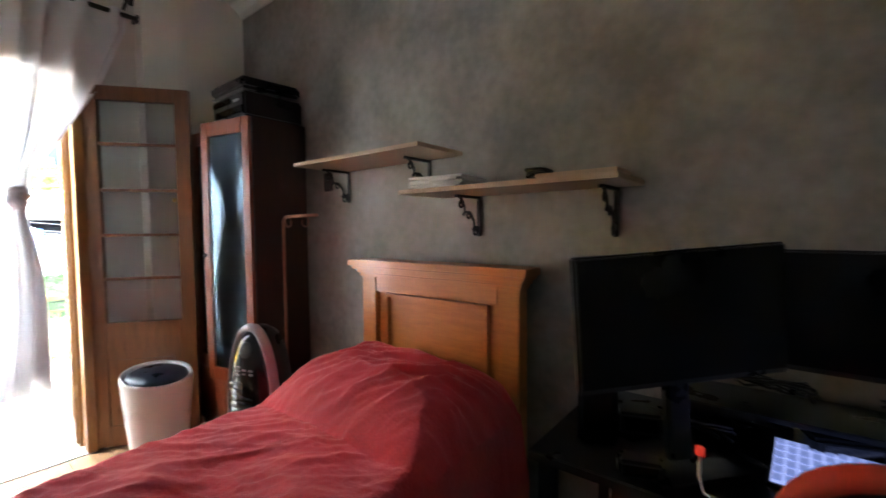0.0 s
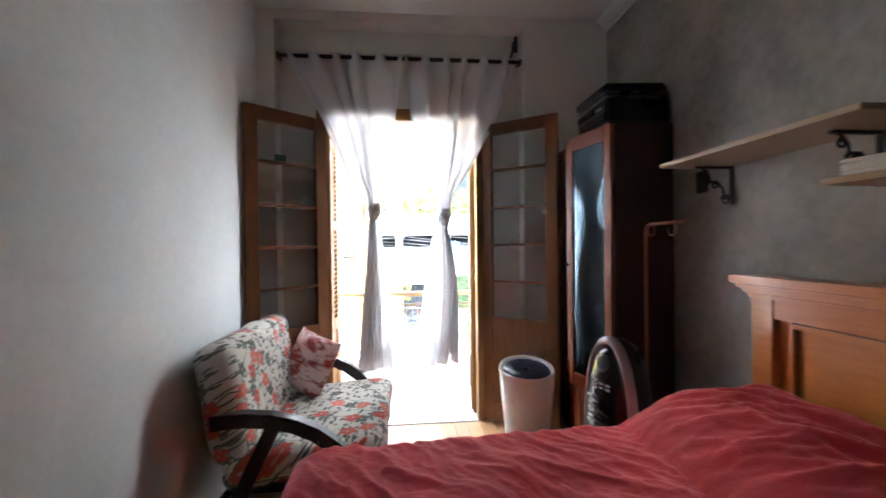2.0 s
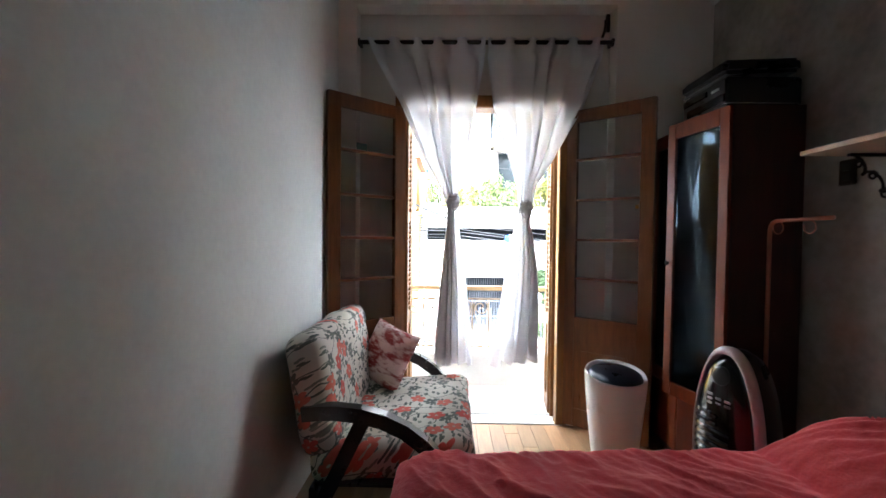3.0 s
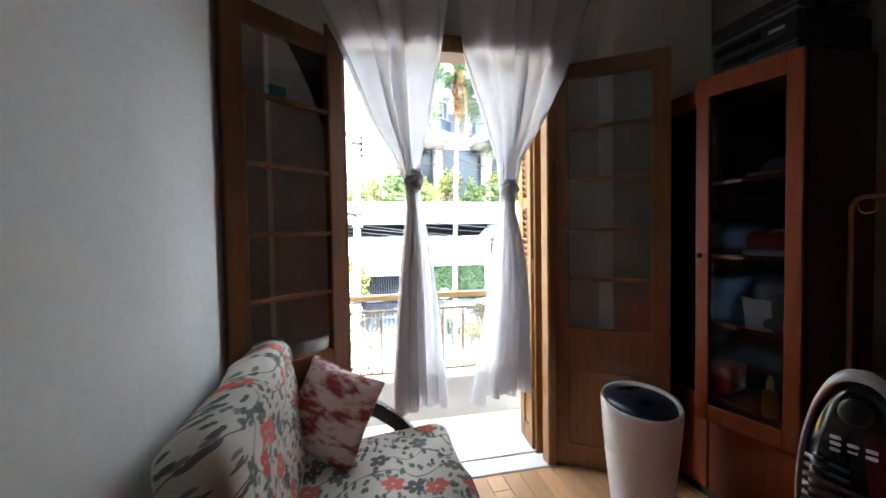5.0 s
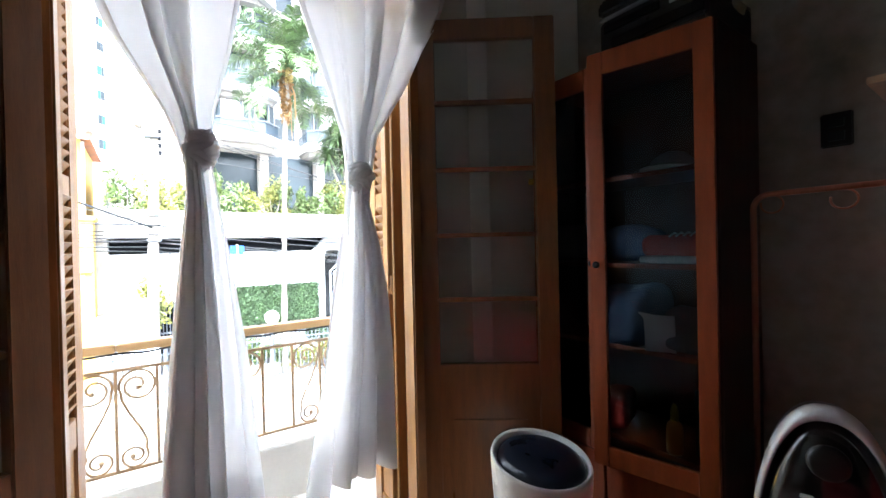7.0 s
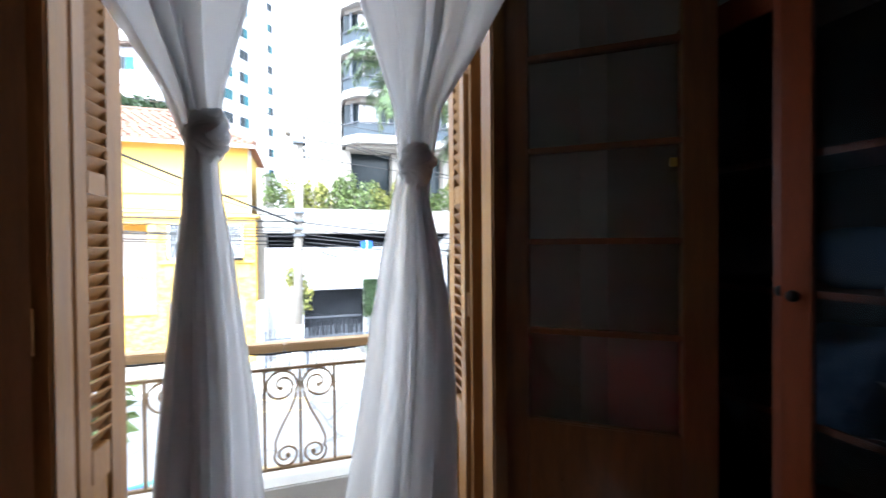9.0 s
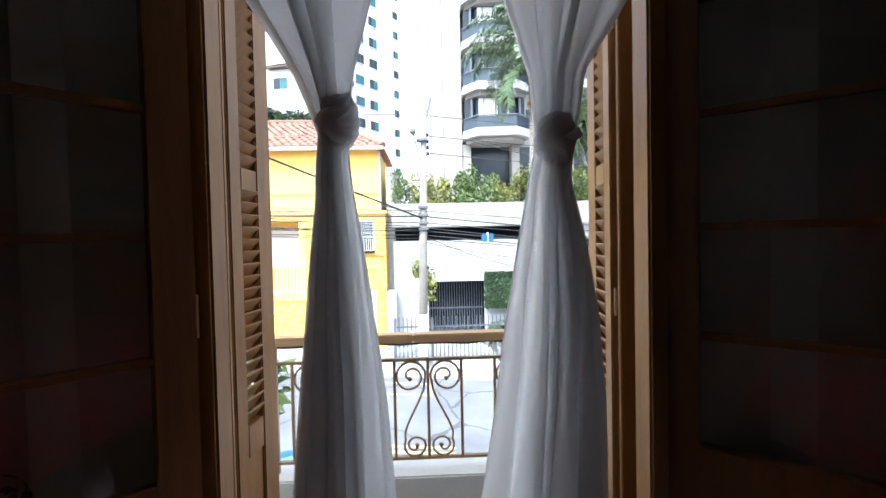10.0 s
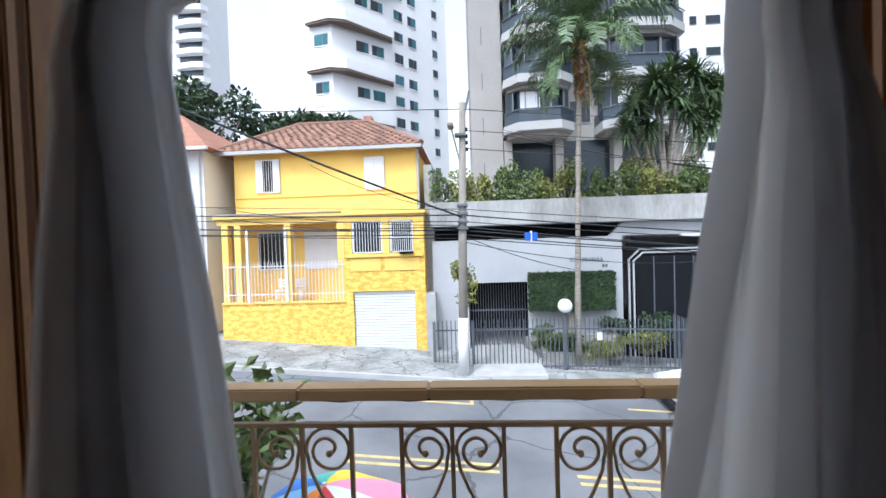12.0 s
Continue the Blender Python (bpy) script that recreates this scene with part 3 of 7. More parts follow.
for x0, x1, z, bx in ((-2.10, -1.235, 1.655, (-2.03, -1.43)), (-1.345, -0.475, 1.468, (-1.147, -0.565))):
    sh = thing("wall_shelf", (x0, Y1, z), "pale oak shelf board on two scrolled iron brackets", "shelf", "wall shelves")
    part("board", B(0, x1 - x0, -0.31, -0.003, 0.0, 0.018, 0.002), M_SHELF, sh)
    for b in bx:
        scroll_bracket(b, z - 0.001, sh)
bk = thing("paper_stack", (-1.22, 1.60, 1.487), "loose stack of white papers on a shelf", "papers")
for i in range(5):
    part("sheaf", B(-0.13, 0.13, -0.10, 0.10, i * 0.011, i * 0.011 + 0.010, 0.002, Matrix.Rotation(radians((-4, 3, 6, -2, 5)[i]), 4, "Z")), M_PAPER, bk)
cl = thing("cable_bundle", (-0.80, 1.62, 1.487), "small black bundle of cable on a shelf", "cable")
rnd = random.Random(4)
part("coil", sweep(bmesh.new(), [(0.05 * math.cos(i * 0.7) + rnd.uniform(-0.015, 0.015), 0.05 * math.sin(i * 0.7) + rnd.uniform(-0.015, 0.015), 0.006 + 0.045 * abs(math.sin(i * 0.33))) for i in range(46)], 0.005, 6), M_BLACK, cl, smooth=True)
bd = thing("thin_box", (-0.72, 1.53, 1.487), "thin pale wooden tray lying on a shelf", "tray")
part("tray", B(-0.02, 0.24, -0.09, 0.06, 0.0, 0.014, 0.003), M_SHELF, bd)


so_ = thing("wall_socket", (-2.217, Y1 - 0.002, 1.61), "dark square wall socket beside the cabinet", "socket")
part("plate", B(-0.04, 0.04, -0.010, 0.0, -0.055, 0.055, 0.004), M_SHEETROD, so_)
for dz in (-0.022, 0.022):
    part("insert", B(-0.022, 0.022, -0.014, -0.009, dz - 0.016, dz + 0.016, 0.003), M_BLACK, so_)


# ---- sofa ----
def flower_cloth(name, swap):
    """Five-petalled coral and grey flowers, leaves and thin stems printed on cream; swap: the print lies in x and z."""
    m = bpy.data.materials.new(name)
    m.use_nodes = True
    n, l = m.node_tree.nodes, m.node_tree.links
    p = n["Principled BSDF"]
    tc = n.new("ShaderNodeTexCoord")
    sp = n.new("ShaderNodeSeparateXYZ")
    cb = n.new("ShaderNodeCombineXYZ")
    l.new(tc.outputs["Object"], sp.inputs[0])

    def calc(op, a, b=None, c=None):
        q = n.new("ShaderNodeMath")
        q.operation = op
        for k, v in enumerate((a, b, c)):
            if v is None:
                continue
            if isinstance(v, (int, float)):
                q.inputs[k].default_value = v
            else:
                l.new(v, q.inputs[k])
        return q.outputs[0]

    l.new(calc("ADD", sp.outputs[0], calc("MULTIPLY", sp.outputs[1 if swap else 2], 0.8)), cb.inputs[0])
    l.new(calc("SUBTRACT", sp.outputs[2], calc("MULTIPLY", sp.outputs[1], 0.5)) if swap else calc("SUBTRACT", sp.outputs[1], calc("MULTIPLY", sp.outputs[2], 0.8)), cb.inputs[1])
    warp = n.new("ShaderNodeTexNoise")
    warp.inputs["Scale"].default_value = 14
    l.new(cb.outputs[0], warp.inputs["Vector"])
    add = n.new("ShaderNodeVectorMath")
    add.operation = "MULTIPLY_ADD"
    add.inputs[1].default_value = (0.02, 0.02, 0.0)
    l.new(warp.outputs["Color"], add.inputs[0])
    l.new(cb.outputs[0], add.inputs[2])

    def over(fac, col, last):
        mx = n.new("ShaderNodeMix")
        mx.data_type = "RGBA"
        l.new(fac, mx.inputs[0])
        l.new(last, mx.inputs[6])
        if isinstance(col, tuple):
            mx.inputs[7].default_value = (*col, 1)
        else:
            l.new(col, mx.inputs[7])
        return mx.outputs[2]

    base = n.new("ShaderNodeRGB")
    base.outputs[0].default_value = (0.60, 0.565, 0.49, 1)
    last = base.outputs[0]
    # stems: the contour lines of a soft noise
    st_ = n.new("ShaderNodeTexNoise")
    st_.inputs["Scale"].default_value, st_.inputs["Detail"].default_value = 7, 0
    l.new(cb.outputs[0], st_.inputs["Vector"])
    last = over(calc("LESS_THAN", calc("ABSOLUTE", calc("SUBTRACT", st_.outputs[0], 0.5)), 0.011), (0.14, 0.15, 0.13), last)
    for scale, shift, petals, size, lobe, keep, c0, c1, slim in (
            (24, 0.3, 1.0, 0.34, 0.75, 0.50, (0.10, 0.115, 0.10), (0.25, 0.26, 0.22), 1.9),
            (19, 5.1, 1.0, 0.30, 0.75, 0.50, (0.07, 0.08, 0.075), (0.15, 0.16, 0.14), 2.1),
            (8.6, 2.7, 2.5, 0.34, 0.50, 0.58, (0.07, 0.08, 0.075), (0.17, 0.175, 0.155), 1.0),
            (7.4, 9.2, 2.5, 0.33, 0.50, 0.45, (0.50, 0.075, 0.06), (0.62, 0.17, 0.12), 1.0)):
        mp = n.new("ShaderNodeMapping")
        mp.inputs["Location"].default_value = (shift, shift * 0.37, 0)
        mp.inputs["Rotation"].default_value = (0, 0, shift)
        mp.inputs["Scale"].default_value = (scale / slim ** 0.5, scale * slim ** 0.5, 1)
        l.new(add.outputs[0], mp.inputs["Vector"])
        v = n.new("ShaderNodeTexVoronoi")
        v.voronoi_dimensions = "2D"
        v.inputs["Scale"].default_value = 1.0
        v.inputs["Randomness"].default_value = 0.8
        l.new(mp.outputs[0], v.inputs["Vector"])
        d = n.new("ShaderNodeVectorMath")
        d.operation = "SUBTRACT"
        l.new(mp.outputs[0], d.inputs[0])
        l.new(v.outputs["Position"], d.inputs[1])
        ds, cs = n.new("ShaderNodeSeparateXYZ"), n.new("ShaderNodeSeparateColor")
        l.new(d.outputs[0], ds.inputs[0])
        l.new(v.outputs["Color"], cs.inputs[0])
        ang = calc("MULTIPLY_ADD", calc("ARCTAN2", ds.outputs[1], ds.outputs[0]), petals, calc("MULTIPLY", cs.outputs[2], 6.28))
        rad = calc("MULTIPLY", calc("MULTIPLY_ADD", calc("POWER", calc("ABSOLUTE", calc("COSINE", ang)), 0.6), lobe, 1 - lobe), size)
        mask = calc("MULTIPLY", calc("LESS_THAN", v.outputs["Distance"], rad), calc("GREATER_THAN", cs.outputs[0], keep))
        two = n.new("ShaderNodeMix")
        two.data_type = "RGBA"
        two.inputs[6].default_value, two.inputs[7].default_value = (*c0, 1), (*c1, 1)
        l.new(cs.outputs[1], two.inputs[0])
        last = over(mask, two.outputs[2], last)
        if petals > 2:
            last = over(calc("MULTIPLY", mask, calc("LESS_THAN", v.outputs["Distance"], 0.05)), (0.5, 0.46, 0.38), last)
    l.new(last, p.inputs["Base Color"])
    p.inputs["Roughness"].default_value = 0.9
    weave = n.new("ShaderNodeTexNoise")
    weave.inputs["Scale"].default_value = 260
    l.new(tc.outputs["Object"], weave.inputs["Vector"])
    bp = n.new("ShaderNodeBump")
    bp.inputs["Strength"].default_value, bp.inputs["Distance"].default_value = 0.3, 0.002
    l.new(weave.outputs[0], bp.inputs["Height"])
    l.new(bp.outputs[0], p.inputs["Normal"])
    return m


def streak_cloth(name):
    m = mat(name, (0.80, 0.62, 0.58), 0.85, col2=(0.34, 0.055, 0.05), spread=0.13, scale=9, fine=26, bump=0.25, stretch=(1, 2.6, 1))
    return m


M_FLOWER = flower_cloth("flowered_cream_cloth", False)
M_FLOWERB = flower_cloth("flowered_cream_back_cloth", True)
M_CUSHION = streak_cloth("pink_and_red_print_cloth")


def pad(sx, sy, sz, rnd=0.07, lump=0.008, seed=0, cuts=14):
    """A soft upholstery block about its own centre."""
    bm = bmesh.new()
    bmesh.ops.create_cube(bm, size=1.0)
    bmesh.ops.subdivide_edges(bm, edges=bm.edges[:], cuts=cuts, use_grid_fill=True)
    h = Vector((sx / 2, sy / 2, sz / 2))
    for v in bm.verts:
        q = Vector((v.co.x * sx, v.co.y * sy, v.co.z * sz))
        inner = Vector([max(-(a - rnd), min(a - rnd, c)) for a, c in zip(h, q)])
        d = q - inner
        if d.length > 1e-6:
            q = inner + d.normalized() * rnd
        k = noise.noise(q * 6 + Vector((seed, seed, 0)))
        v.co = q + (q.normalized() * lump * k * 2)
    return bm


def moved(bm, m):
    bmesh.ops.transform(bm, matrix=m, verts=bm.verts)
    return bm


sofa = thing("sofa", (-2.64, -0.80, 0), "small futon sofa in flowered cream cloth with dark arms", "sofa")
part("seat", moved(pad(0.98, 0.74, 0.17, 0.07, 0.010, 1), pose(0, 0.575, 0.325, 3)), M_FLOWER, sofa, smooth=True)
part("backrest", moved(pad(1.02, 0.175, 0.56, 0.08, 0.012, 5), pose(0, 0.222, 0.60, 9)), M_FLOWERB, sofa, smooth=True)
ARM = [(0.20, 0.553), (0.27, 0.561), (0.34, 0.563), (0.45, 0.553), (0.55, 0.527), (0.64, 0.485), (0.72, 0.425), (0.79, 0.345), (0.84, 0.25), (0.87, 0.13), (0.88, 0.0)]
for x in (-0.52, 0.50):
    arm = part("arm", bar_sweep(bmesh.new(), [(x, y, z) for y, z in ARM], 0.055, 0.062), M_DARKWOOD, sofa)
    part("strut", bar_sweep(bmesh.new(), [(x, 0.46, 0.53), (x, 0.34, 0.28), (x, 0.20, 0.0)], 0.05, 0.062), M_DARKWOOD, sofa)
for y in (0.25, 0.82):
    part("rail", B(-0.52, 0.52, y - 0.02, y + 0.02, 0.16, 0.235, 0.004), M_DARKWOOD, sofa)
part("slat_base", B(-0.49, 0.49, 0.24, 0.88, 0.225, 0.245, 0.004), M_DARKWOOD, sofa)


def pillow(s, th, seed):
    bm = bmesh.new()
    for sg in (1, -1):
        def f(u, v):
            a, b = 2 * u - 1, 2 * v - 1
            z = th * max(0.0, (1 - a ** 4) * (1 - b ** 4)) ** 0.55
            pinch = 1 - 0.072 * ((1 - a * a) * b * b + (1 - b * b) * a * a)
            return (a * s * pinch, b * s * pinch, sg * (z + 0.006 * noise.noise(Vector((a * 3, b * 3, seed + sg)))))
        sheet(bm, 26, 26, f)
    bmesh.ops.remove_doubles(bm, verts=bm.verts, dist=0.0008)
    bmesh.ops.recalc_face_normals(bm, faces=bm.faces)
    return bm


cu = thing("cushion", pose(-2.965, -0.365, 0.575, 66, 12, 52), "square pink, red and white printed cushion leaning on the sofa", "cushion")
part("cover", pillow(0.185, 0.06, 2), M_CUSHION, cu, smooth=True)
part("piping", sweep(bmesh.new(), [(0.183 * a, 0.183 * b, 0) for a, b in [(-1 + 2 * k / 10, -1 + 0.07 * math.sin(math.pi * k / 10)) for k in range(10)] + [(1 - 0.07 * math.sin(math.pi * k / 10), -1 + 2 * k / 10) for k in range(10)] + [(1 - 2 * k / 10, 1 - 0.07 * math.sin(math.pi * k / 10)) for k in range(10)] + [(-1 + 0.07 * math.sin(math.pi * k / 10), 1 - 2 * k / 10) for k in range(10)]], 0.004, 6, closed=True), M_CUSHION, cu, smooth=True)

# ---- bucket stool ----
st = thing("bucket_stool", pose(-2.855, 1.010, 0, 0, 0, 180), "white plastic bucket stool with a navy cushioned lid", "stool")
bm = bmesh.new()
lathe(bm, [(0.120, 0.0), (0.132, 0.004), (0.137, 0.03), (0.160, 0.22), (0.177, 0.38), (0.184, 0.47), (0.185, 0.500), (0.180, 0.512), (0.170, 0.506), (0.163, 0.48), (0.160, 0.445)], 48)
for v in bm.verts:
    if v.co.z > 0.3:
        k = (v.co.z - 0.3) / 0.2
        v.co.z += k * (0.026 * v.co.x / 0.18 + 0.012)
for v in bm.verts:
    v.co.x *= 0.94
    v.co.y *= 0.94
part("bucket", bm, M_WHITEPL, st, smooth=True)
bm = lathe(bmesh.new(), [(0.02, 0.462), (0.148, 0.468), (0.153, 0.484), (0.147, 0.499), (0.125, 0.511), (0.08, 0.520), (0.03, 0.524), (0.01, 0.5245)], 40)
for v in bm.verts:
    v.co.z += 0.016 + 0.022 * v.co.x / 0.16
part("seat_pad", bm, M_NAVY, st, smooth=True)

# ---- glass cabinet ----
CX0, CX1, CY0, CY1, CH = -3.185, -2.425, 1.362, 1.725, 1.965
cab = thing("display_cabinet", ((CX0 + CX1) / 2, CY0, 0), "tall mahogany display cabinet with glass doors, full of clutter", "cabinet")
cw = (CX1 - CX0) / 2
# sides, back and plinth wear the darker veneer copy as painted shade
for x0, x1, mt in ((-cw, -cw + 0.022, M_CABSHADE), (cw - 0.022, cw, M_CABSHADE)):
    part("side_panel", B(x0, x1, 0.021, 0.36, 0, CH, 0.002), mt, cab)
part("top_panel", B(-cw + 0.023, cw - 0.023, 0.021, 0.36, CH - 0.025, CH - 0.001), M_CAB, cab)
part("back_panel", B(-cw + 0.023, cw - 0.023, 0.35, 0.362, 0.05, CH - 0.026), M_CABSHADE, cab)
part("plinth", B(-cw + 0.023, cw - 0.023, 0.03, 0.35, 0, 0.06), M_CABSHADE, cab)
SH = (0.50, 0.86, 1.18, 1.52)
for z in SH:
    part("shelf", B(-cw + 0.023, cw - 0.023, 0.05, 0.349, z - 0.018, z), M_CAB, cab)
for i, (x0, x1) in enumerate(((-cw, -0.036), (-0.030, cw))):
    part("door", B(x0 + 0.002, x1 - 0.002, 0.0, 0.019, 0.06, 0.425, 0.003), M_CAB, cab)
    w_ = x1 - x0
    bm = bmesh.new()
    box(bm, -w_ + 0.002, -w_ + 0.06, 0, 0.02, 0.43, CH, 0.003)
    box(bm, -0.06, -0.002, 0, 0.02, 0.43, CH, 0.003)
    box(bm, -w_ + 0.06, -0.06, 0, 0.02, 0.43, 0.505, 0.003)
    box(bm, -w_ + 0.06, -0.06, 0, 0.02, CH - 0.085, CH, 0.003)
    g = part("glass_door", bm, M_CAB, cab, "glass door standing slightly ajar" if i else "")
    g.matrix_local = pose(x1, 0, 0, 0, 0, 13 if i else 0)
    pn = part("pane", B(-w_ + 0.056, -0.056, 0.008, 0.012, 0.50, CH - 0.08), M_CABGLASS, g)
    pn.visible_shadow = False
    part("knob", lathe(bmesh.new(), [(0.004, 0), (0.007, 0.006), (0.013, 0.014), (0.013, 0.02), (0.006, 0.026)], 14, pose(-0.03 if i == 0 else -w_ + 0.03, 0, 1.18, 90)), M_IRON, g, smooth=True)
# what stands in the cabinet
M_JEANS = mat("blue_cloth", (0.05, 0.09, 0.16), 0.9, vary=0.2, scale=12, fine=150, bump=0.3)
M_GREYCL = mat("grey_cloth", (0.22, 0.22, 0.23), 0.9, vary=0.2, scale=12, fine=150, bump=0.3)
M_ORANGE = mat("orange_plastic", (0.75, 0.28, 0.03), 0.35, vary=0.08)
M_YELLOWCAP = mat("yellow_plastic", (0.80, 0.55, 0.05), 0.35, vary=0.08)
M_TEAL = mat("teal_card", (0.04, 0.20, 0.22), 0.6, vary=0.1)


def in_cab(name, x, y, z, label, cat, rz=0):
    return thing(name, pose(x, y, z, 0, 0, rz), label, cat)


cap = in_cab("sun_cap", -2.64, 1.53, 1.52, "white cap on the upper shelf of the cabinet", "cap")
bm = bmesh.new()
bmesh.ops.create_uvsphere(bm, u_segments=20, v_segments=12, radius=0.085)
for v in bm.verts:
    v.co.z = max(0, v.co.z) * 0.95
part("crown", bm, M_GREYCL, cap, smooth=True)
part("peak", prism(bmesh.new(), [(0.085 * math.cos(a), -0.05 + -0.10 * math.sin(a)) for a in [math.pi * k / 10 for k in range(11)]], 0.004, 0.012, "z"), M_PAPER, cap)
shoe = in_cab("sports_shoe", -2.585, 1.47, 1.18, "red sports shoe with white laces on a cabinet shelf", "shoe", 15)
part("upper", moved(pad(0.25, 0.09, 0.085, 0.035, 0.006, 3, 8), pose(0, 0, 0.062)), M_REDPL, shoe, smooth=True)
part("sole", moved(pad(0.265, 0.095, 0.03, 0.014, 0.0, 3, 6), pose(0, 0, 0.016)), M_PAPER, shoe, smooth=True)
bm = bmesh.new()
for k in range(6):
    sweep(bm, [(-0.03 + 0.022 * k, -0.035, 0.098), (-0.02 + 0.022 * k, 0, 0.112), (-0.012 + 0.022 * k, 0.035, 0.098)], 0.004, 6)
part("laces", bm, M_PAPER, shoe)
for nm, x, y, z, sx, sy, sz, mt, lb, ct in (("folded_jeans", -2.80, 1.52, 0.86, 0.22, 0.24, 0.22, M_JEANS, "blue jeans crumpled in the cabinet", "jeans"), ("folded_shirt", -2.57, 1.55, 0.86, 0.2, 0.22, 0.15, M_GREYCL, "grey shirt crumpled in the cabinet", "shirt"),
                                             ("cloth_bag", -2.78, 1.55, 1.18, 0.2, 0.2, 0.13, M_JEANS, "dark blue cloth bag on a cabinet shelf", "bag"), ("red_bag", -2.86, 1.50, 0.50, 0.14, 0.2, 0.16, M_REDPL, "small red bag on the cabinet's lowest shelf", "bag"), ("storage_pouch", -3.06, 1.52, 1.18, 0.18, 0.2, 0.15, M_GREYCL, "grey pouch behind the cabinet glass", "pouch")):
    o = in_cab(nm, x, y, z, lb, ct, 12)
    part("body", moved(pad(sx, sy, sz, 0.045, 0.02, len(nm), 10), pose(0, 0, sz / 2 + 0.006)), mt, o, smooth=True)
bt = in_cab("bottle", -2.605, 1.44, 0.50, "orange bottle with a yellow cap in the cabinet", "bottle")
part("body", lathe(bmesh.new(), [(0.024, 0), (0.028, 0.006), (0.028, 0.085), (0.024, 0.105), (0.012, 0.118)], 20), M_ORANGE, bt, smooth=True)
part("cap", lathe(bmesh.new(), [(0.014, 0.118), (0.014, 0.15), (0.006, 0.175)], 16), M_YELLOWCAP, bt, smooth=True)
for i, (x, z, s) in enumerate(((-2.64, 1.012, 0.10), (-2.70, 1.02, 0.08))):
    o = in_cab("paper_slip", x, 1.42 + 0.02 * i, 0.86, "white paper leaning in the cabinet", "paper", 20 - 30 * i)
    part("sheet", B(-s / 2, s / 2, -0.0015, 0.0015, 0, 0.14, 0, Matrix.Rotation(radians(12), 4, "X")), M_PAPER, o)
for i, x in enumerate((-2.50, -2.535)):
    o = in_cab("book", x, 1.56, 0.50, "dark upright book in the cabinet", "book")
    part("cover", B(-0.014, 0.014, -0.09, 0.09, 0, 0.21 + 0.02 * i, 0.002), M_TEAL if i else M_CABSHADE, o)

# ---- printer ----
pr = thing("printer", (-2.60, 1.53, CH), "black multifunction printer standing on the glass cabinet", "printer")
part("body", B(-0.215, 0.165, -0.185, 0.18, 0.0, 0.140, 0.012), M_BLACK, pr)
part("scanner_lid", B(-0.22, 0.17, -0.19, 0.18, 0.158, 0.225, 0.018, Matrix.Rotation(radians(2), 4, "X")), M_BLACK, pr)
part("trim_strip", B(-0.212, 0.162, -0.189, -0.17, 0.143, 0.150, 0.002), M_GREYCL, pr)
part("control_panel", B(-0.19, 0.02, -0.196, -0.184, 0.085, 0.115, 0.003), M_GLOSSBLACK, pr)
part("paper_slot", B(-0.16, 0.16, -0.194, -0.183, 0.02, 0.06, 0.003), M_GLOSSBLACK, pr)
part("badge", B(0.05, 0.11, -0.1875, -0.1845, 0.09, 0.102), M_SILVER, pr)

# ---- air cooler ----
ac = thing("air_cooler", pose(-2.150, 1.232, 0, 0, 0, 17), "upright black air cooler with a silver oval rim", "air cooler")


def egg(a, s=1.0):
    sn = math.sin(a)
    return 0.152 * s * math.copysign(abs(sn) ** 0.86, sn) * (1 - 0.07 * math.cos(a)), 0.465 + 0.405 * s * math.cos(a)


def egg_shell(rings, cap):
    """Oval rings (scale, depth) joined into a shell; cap closes the last ring."""
    bm = bmesh.new()
    vs = [[bm.verts.new((egg(2 * math.pi * k / 64, s)[0], y, egg(2 * math.pi * k / 64, s)[1])) for k in range(64)] for s, y in rings]
    for A, C in zip(vs, vs[1:]):
        for k in range(64):
            bm.faces.new((A[k], A[(k + 1) % 64], C[(k + 1) % 64], C[k]))
    if cap:
        bm.faces.new(vs[-1])
    bmesh.ops.recalc_face_normals(bm, faces=bm.faces)
    return bm


part("housing", egg_shell([(0.93, -0.01), (0.965, 0.0), (0.95, 0.05), (0.88, 0.10), (0.72, 0.125)], True), M_BLACK, ac, smooth=True)
part("front_panel", egg_shell([(0.90, -0.02), (0.875, -0.048), (0.80, -0.066), (0.62, -0.082), (0.35, -0.091), (0.1, -0.094)], True), M_GLOSSBLACK, ac, smooth=True)
part("rim", egg_shell([(0.910, -0.030), (0.912, -0.054), (0.925, -0.062), (0.955, -0.060), (0.985, -0.050), (0.995, -0.034), (0.985, -0.016), (0.955, -0.004)], False), M_SILVER, ac, "broad silver oval rim", smooth=True)
for i in range(13):
    z = 0.20 + i * 0.031
    half = abs(egg(math.acos(max(-1, min(1, (z - 0.465) / 0.405))), 0.80)[0])
    x1 = 0.028 + 0.003 * i if z < 0.53 else 0.0
    n = 9
    bm = bmesh.new()
    bar_sweep(bm, [(-half + (x1 + half) * q / n, -0.066 - 0.030 * (1 - ((-half + (x1 + half) * q / n) / half) ** 2) ** 0.8 if half > abs(-half + (x1 + half) * q / n) else -0.066, z + 0.004 * math.sin(math.pi * q / n)) for q in range(n + 1)], 0.012, 0.010, (0, 0.35, 1))
    part("louvre", bm, M_GLOSSBLACK, ac)
part("dial", lathe(bmesh.new(), [(0.036, 0), (0.040, 0.004), (0.038, 0.010), (0.030, 0.012)], 28, pose(0.0, -0.070, 0.745, 80)), M_BLACK, ac, smooth=True)
